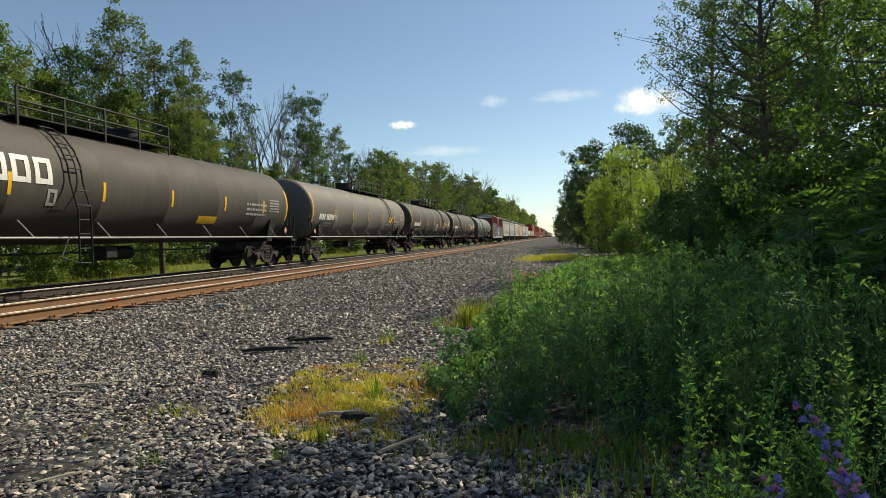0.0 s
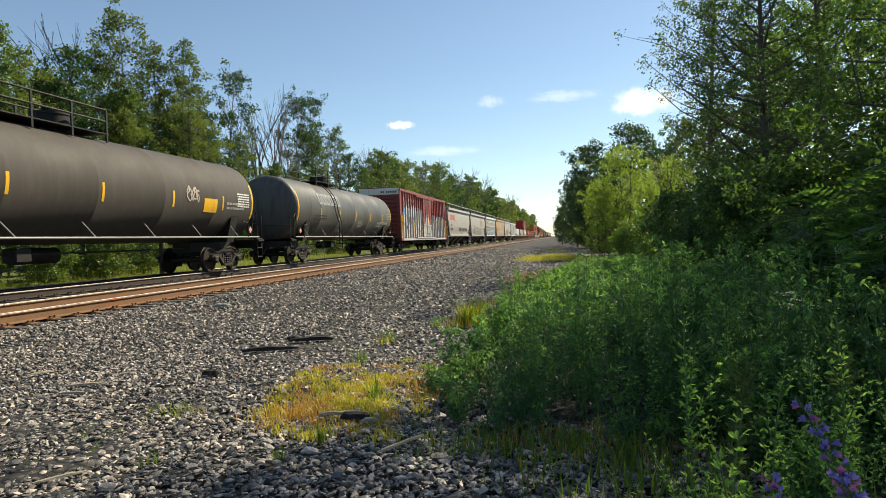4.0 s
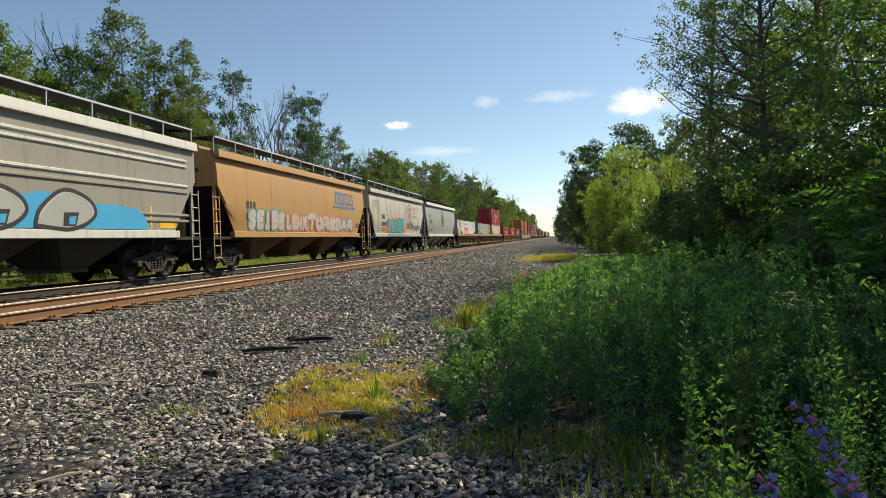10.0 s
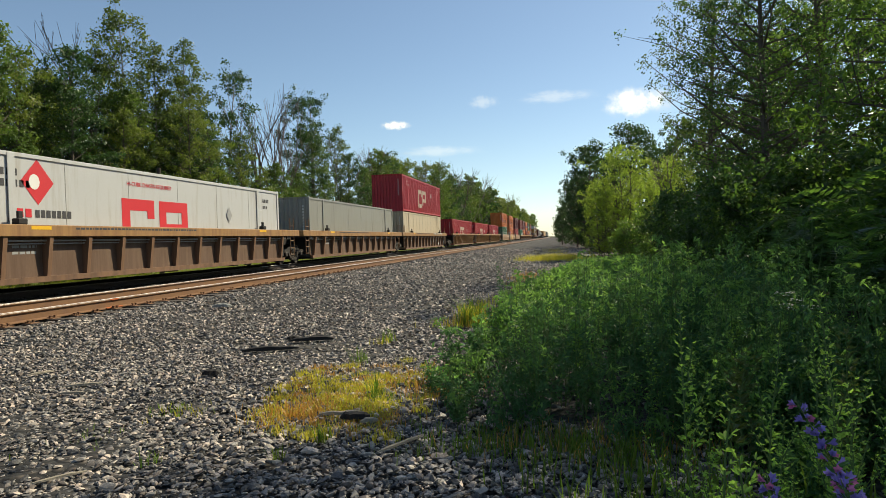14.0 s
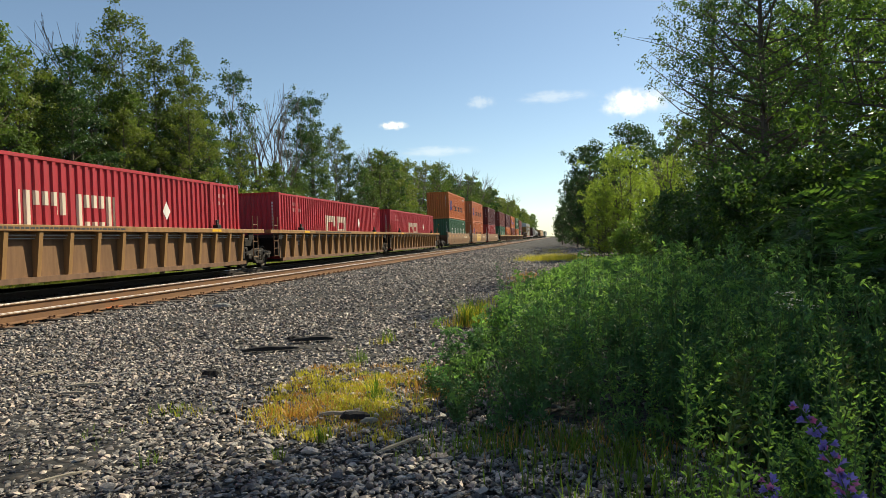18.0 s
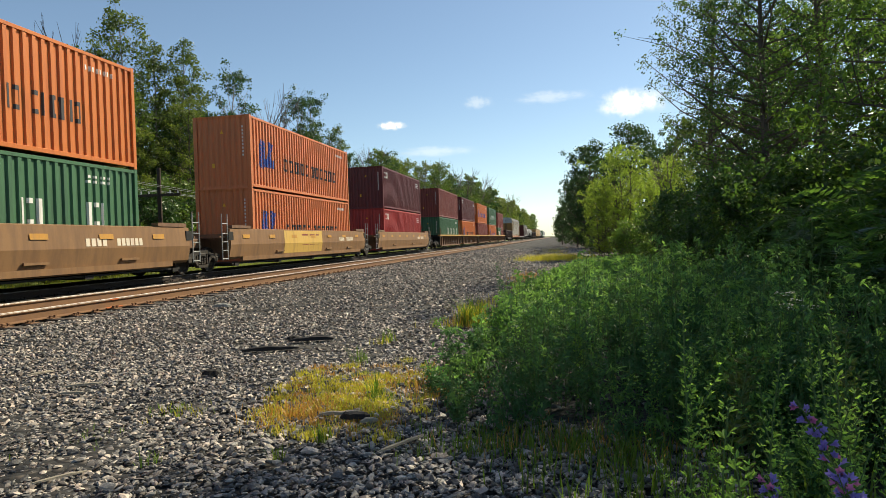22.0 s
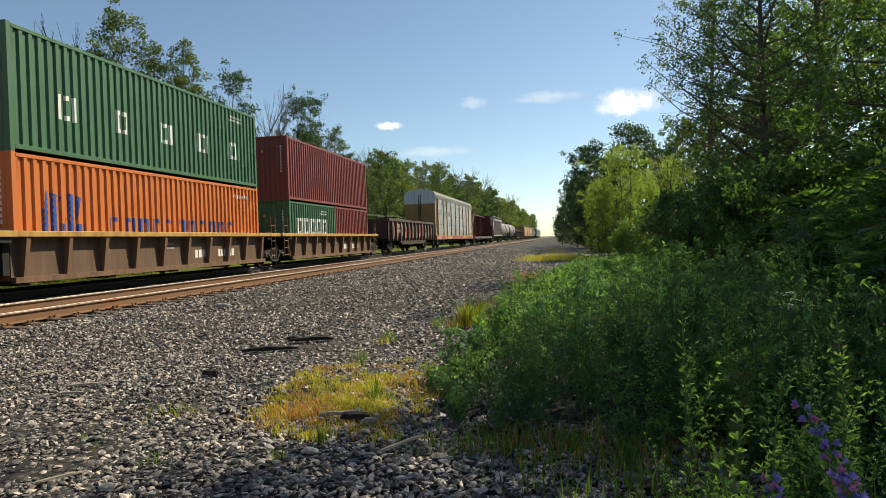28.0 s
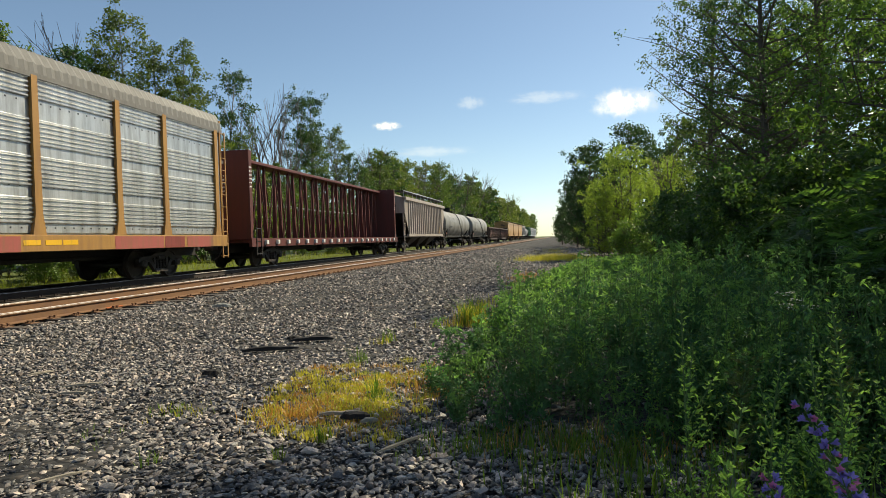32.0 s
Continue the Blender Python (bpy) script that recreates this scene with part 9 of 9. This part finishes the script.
# ---- stones ----
def stones_mesh(name, px, py, pz, size, rng, round_ones=False):
    """Broken, slightly worn stones: shaken blocks, or twelve-pointed lumps where they lie near."""
    n = len(px)
    if round_ones:
        g = 1.618
        shape = np.array([(-1, g, 0), (1, g, 0), (-1, -g, 0), (1, -g, 0), (0, -1, g), (0, 1, g), (0, -1, -g), (0, 1, -g), (g, 0, -1), (g, 0, 1), (-g, 0, -1), (-g, 0, 1)]) / 1.75
        q = np.array([(0, 11, 5), (0, 5, 1), (0, 1, 7), (0, 7, 10), (0, 10, 11), (1, 5, 9), (5, 11, 4), (11, 10, 2), (10, 7, 6), (7, 1, 8), (3, 9, 4), (3, 4, 2), (3, 2, 6), (3, 6, 8), (3, 8, 9), (4, 9, 5), (2, 4, 11), (6, 2, 10), (8, 6, 7), (9, 8, 1)])
        v = shape[None] * rng.uniform(0.58, 1.16, (n, 12, 1)) * rng.uniform(0.8, 1.12, (n, 12, 3))
    else:
        shape = np.array([(-1, -1, -1), (1, -1, -1), (1, 1, -1), (-1, 1, -1), (-1, -1, 1), (1, -1, 1), (1, 1, 1), (-1, 1, 1)], dtype=np.float64)
        q = np.array([(4, 5, 6, 7), (0, 1, 5, 4), (1, 2, 6, 5), (2, 3, 7, 6), (3, 0, 4, 7)])
        v = shape[None] * rng.uniform(0.62, 1.02, (n, 8, 1)) * rng.uniform(0.75, 1.1, (n, 8, 3))
        v[:, 4:, :2] *= rng.uniform(0.55, 0.9, (n, 1, 1))
    k = shape.shape[0]
    v = v * (np.stack([rng.uniform(0.9, 1.45, n), rng.uniform(0.65, 1.0, n), rng.uniform(0.28, 0.55, n)], 1)[:, None, :]) * (size[:, None, None] * 0.5)
    az, tilt, roll = rng.uniform(0, 6.283, n), rng.normal(0, 0.32, n), rng.normal(0, 0.32, n)
    ca, sa = np.cos(az), np.sin(az)
    ct, st = np.cos(tilt), np.sin(tilt)
    cr, sr = np.cos(roll), np.sin(roll)
    x, y, z = v[..., 0], v[..., 1], v[..., 2]
    y, z = y * ct[:, None] - z * st[:, None], y * st[:, None] + z * ct[:, None]
    x, z = x * cr[:, None] + z * sr[:, None], -x * sr[:, None] + z * cr[:, None]
    x, y = x * ca[:, None] - y * sa[:, None], x * sa[:, None] + y * ca[:, None]
    v = np.stack([x + px[:, None], y + py[:, None], z + pz[:, None]], -1).reshape(-1, 3)
    f = (np.arange(n)[:, None, None] * k + q[None]).reshape(-1, q.shape[1])
    return raw_mesh(name, v, f, [STONE])


def build_gravel():
    rng = np.random.default_rng(91)
    bands = []
    for y0, y1, dens, lo, hi in ((2.4, 4.4, 1750, 0.013, 0.056), (4.4, 7, 1050, 0.015, 0.058), (7, 11, 420, 0.024, 0.066), (11, 18, 130, 0.036, 0.082), (18, 31, 70, 0.05, 0.1), (31, 70, 24, 0.08, 0.15)):
        xa, xb = max(-0.98 * y1 - 0.6, -7.75), 1.6
        n = int((xb - xa) * (y1 - y0) * dens)
        x, y = rng.uniform(xa, xb, n), rng.uniform(y0, y1, n)
        keep = (x > -0.98 * y - 0.7) & (in_weeds(x, y) < 0.9)
        # scuffed lane: fewer and smaller stones where wheels have run
        worn = (np.abs(x + 5.2 + 0.25 * np.sin(y * 0.6)) < 0.45) | (np.abs(x + 3.2 + 0.25 * np.sin(y * 0.5 + 1)) < 0.45)
        keep &= ~(worn & (rng.uniform(size=n) < 0.06))
        x, y, worn = x[keep], y[keep], worn[keep]
        bands.append((x, y, (lo + (hi - lo) * rng.uniform(0, 1, len(x)) ** 1.7) * np.where(worn, 0.88, 1.0)))
    # thin scatter of stones round the standpoint
    far = [(rng.uniform(-7.5, 0.2, 3000), rng.uniform(-3.0, 2.6, 3000), rng.uniform(0.02, 0.055, 3000))]
    # ballast beside the near rails and between the tracks
    for xa, xb, n in ((-8.1, -7.2, 4600), (-9.7, -8.35, 2000), (-11.6, -9.9, 2600)):
        far.append((rng.uniform(xa, xb, n), rng.uniform(5.5, 32, n), rng.uniform(0.03, 0.065, n)))
    for near, sets, label in ((True, bands[:1], "loose worn stones of the lane's edge"), (False, bands[1:] + far, "loose grey and brown crushed stone")):
        x, y, s = (np.concatenate([b[i] for b in sets]) for i in range(3))
        z = ground_z(x, y) + s * rng.uniform(-0.08, 0.26, len(s)) - 0.012
        tagged(new("gravel", stones_mesh("gravel", x, y, z, s, rng, near)), label, "gravel", kind="stuff")
    kinds = [stones_mesh("stone", np.zeros(1), np.zeros(1), np.zeros(1), np.array([1.0]), rng, True) for _ in range(10)]
    r = random.Random(4)
    for i in range(300):
        y = r.uniform(2.7, 5.4)
        x = r.uniform(max(-0.95 * y, -4.5), 0.9)
        s = r.uniform(0.045, 0.07) if i % 9 else r.uniform(0.07, 0.11)
        reuse("stone", kinds[i % 10], ground, pose(x, y, float(ground_z(x, y)) + s * 0.08, 0, 0, r.uniform(0, 360)) @ Matrix.Diagonal((s, s, s, 1)))


build_gravel()


# ---- debris on the gravel ----
def timber(x, y, L, w, h, rz, material, label, name="timber_scrap", seed=0):
    rng = random.Random(seed)
    mb = Mb()
    n = 7
    rows = []
    for i in range(n):
        u = -L / 2 + L * i / (n - 1)
        k = 1 - 0.6 * abs(i / (n - 1) * 2 - 1) ** 4
        ww, hh = w / 2 * k * rng.uniform(0.8, 1.1), h * k * rng.uniform(0.75, 1.1)
        o = rng.uniform(-0.1, 0.1) * w
        rows.append([(u, o - ww, 0), (u, o - ww * 0.8, hh * 0.8), (u, o, hh), (u, o + ww * 0.8, hh * 0.8), (u, o + ww, 0), (u, o - ww, 0)])
    mb.sheet(rows).add(rows[0][:5], [(0, 1, 2, 3, 4)]).add(rows[-1][:5], [(4, 3, 2, 1, 0)])
    ob = tagged(new(name, mesh_of(name, mb, material)), label, "debris")
    ob.matrix_basis = pose(x, y, float(ground_z(x, y)) + 0.02, 0, 0, rz)
    return ob


for i, (x, y, L, w, h, rz, m, lab) in enumerate(((-3.04, 7.72, 0.52, 0.11, 0.05, 14, CHAR, "charred black timber scrap lying on the gravel"), (-3.26, 7.02, 0.62, 0.11, 0.05, 22, CHAR, "black split timber lying on the gravel"), (-3.24, 5.70, 0.16, 0.13, 0.05, 10, CHAR, "short black wood chunk on the gravel"), (-3.35, 7.85, 0.14, 0.09, 0.04, 40, CHAR, "small black wood chip on the gravel"),
                                               (-5.08, 5.72, 0.24, 0.05, 0.02, 62, WOODOLD, "pale bleached wood splinter"), (-4.2, 5.22, 0.30, 0.04, 0.02, 35, WOODOLD, "pale bleached wood splinter"), (-6.42, 11.75, 0.36, 0.20, 0.07, 15, CGREY, "flat white limestone slab on the ballast"), (-4.05, 4.9, 0.22, 0.03, 0.02, 10, WOODOLD, "pale wood stick on the gravel"),
                                               (-2.62, 3.05, 0.26, 0.025, 0.015, 52, WOODOLD, "pale wood stick among the stones"), (-0.95, 3.75, 0.4, 0.025, 0.02, 60, WOODOLD, "dry stick at the weeds' edge"), (-1.40, 4.28, 0.20, 0.09, 0.05, 15, CHAR, "dark wood chunk in the grass"), (-1.52, 4.36, 0.32, 0.04, 0.03, 8, WOODOLD, "grey wood scrap in the grass"), (-1.28, 4.2, 0.12, 0.05, 0.03, 30, WOODOLD, "tan wood chip in the grass"))):
    timber(x, y, L, w, h, rz, m, lab, seed=i)

# ---- old line poles behind the train ----
def line_pole(x, y, H):
    t = tagged(new("line_pole"), "dark wooden line pole with a crossarm", "pole", "line poles")
    t.matrix_basis = pose(x, y, float(ground_z(x, y)))
    part("post", Mb().cyl((0, 0, -0.3), (0, 0, H), 0.13, 10, 0.09), POLEWOOD, t)
    part("crossarm", Mb().box(-1.1, 1.1, -0.05, 0.05, H - 1.35, H - 1.22, 0.01), POLEWOOD, t)
    for dx in (-0.95, -0.55, 0.55, 0.95):
        part("insulator", Mb().cyl((dx, 0, H - 1.22), (dx, 0, H - 1.08), 0.035, 8, 0.025), GALV, t)


for y in (28.6, 70.0, 112.0):
    line_pole(-18.6, y, 5.2)
wires = Mb()
for dx in (-0.95, -0.55, 0.55, 0.95):
    for a, za, b, zb in ((-12.4, 6.2, 28.6, 4.0), (28.6, 4.0, 70.0, 4.0), (70.0, 4.0, 112.0, 4.0)):
        prev = None
        for i in range(9):
            u = i / 8
            p = (-18.6 + dx, a + (b - a) * u, za + (zb - za) * u - (1.0 + 0.4 * dx) * u * (1 - u))
            if prev:
                wires.cyl(prev, p, 0.008, 4)
            prev = p
tagged(new("line_wires", mesh_of("line_wires", wires, GALV, False, False)), "thin grey wires sagging between the poles", "wire")

# ---- clouds ----
def cloud(px_dir, up_dir, dist, w, h, material, label, drift):
    """A thin far cloud, square to the line of sight; it drifts slowly."""
    d = Vector((px_dir, 1.0, up_dir)).normalized()
    me = raw_mesh("cloud", np.array([(-w / 2, 0, -h / 2), (w / 2, 0, -h / 2), (w / 2, 0, h / 2), (-w / 2, 0, h / 2)]), [(0, 1, 2, 3)], [material])
    ob = tagged(new("cloud", me), label, "cloud", "clouds")
    at = EYE + d * dist
    yaw = math.degrees(math.atan2(-d.x, d.y))
    SWAYING.append((ob, [(0, pose(at.x, at.y, at.z, 0, 0, yaw)), (32, pose(at.x - drift * dist, at.y, at.z, 0, 0, yaw))]))


PUFF, WISP, BRIGHT = cloud_material("cloud_puff", 1.0, 5.0), cloud_material("cloud_wisp", 0.26, 3.0), cloud_material("cloud_bright", 1.0, 3.2)
cloud(-0.2355, 0.1776, 3000, 190, 62, PUFF, "small white fair-weather cloud", 0.0238)
cloud(-0.172, 0.1344, 3200, 640, 90, WISP, "thin stretched cloud wisp", 0.02)
cloud(-0.0957, 0.2044, 3300, 240, 110, WISP, "faint round cloud wisp", 0.033)
cloud(0.125, 0.1896, 3100, 480, 210, BRIGHT, "bright white cloud beside the trees", 0.03)
cloud(0.0111, 0.2055, 3400, 620, 110, WISP, "faint drifting cloud wisp", 0.03)


def motions():
    """The train runs past at a steady pace, its wheels turn, clouds drift and tall stems sway."""
    T = 32.0
    for thing, x, s, z in MOVING:
        walk(thing, [(0, pose(x, s, z)), (T, pose(x, s - SPEED * T, z))])
    # one turning for the leading and one for the trailing axle of every truck
    turn = math.degrees(SPEED / 0.44 / 30)
    first = {}
    for w, s in WHEELS:
        if s not in first:
            walk(w, [(k / 30, pose(0, s * 0.85, 0.44, turn * k, 0, 0)) for k in range(0, int(T * 30) + 1)])
            first[s] = w.animation_data
        else:
            w.rotation_mode = "QUATERNION"
            ad = w.animation_data_create()
            ad.action = first[s].action
            ad.action_slot = first[s].action_slot
    for thing, rows in SWAYING:
        walk(thing, rows)


motions()
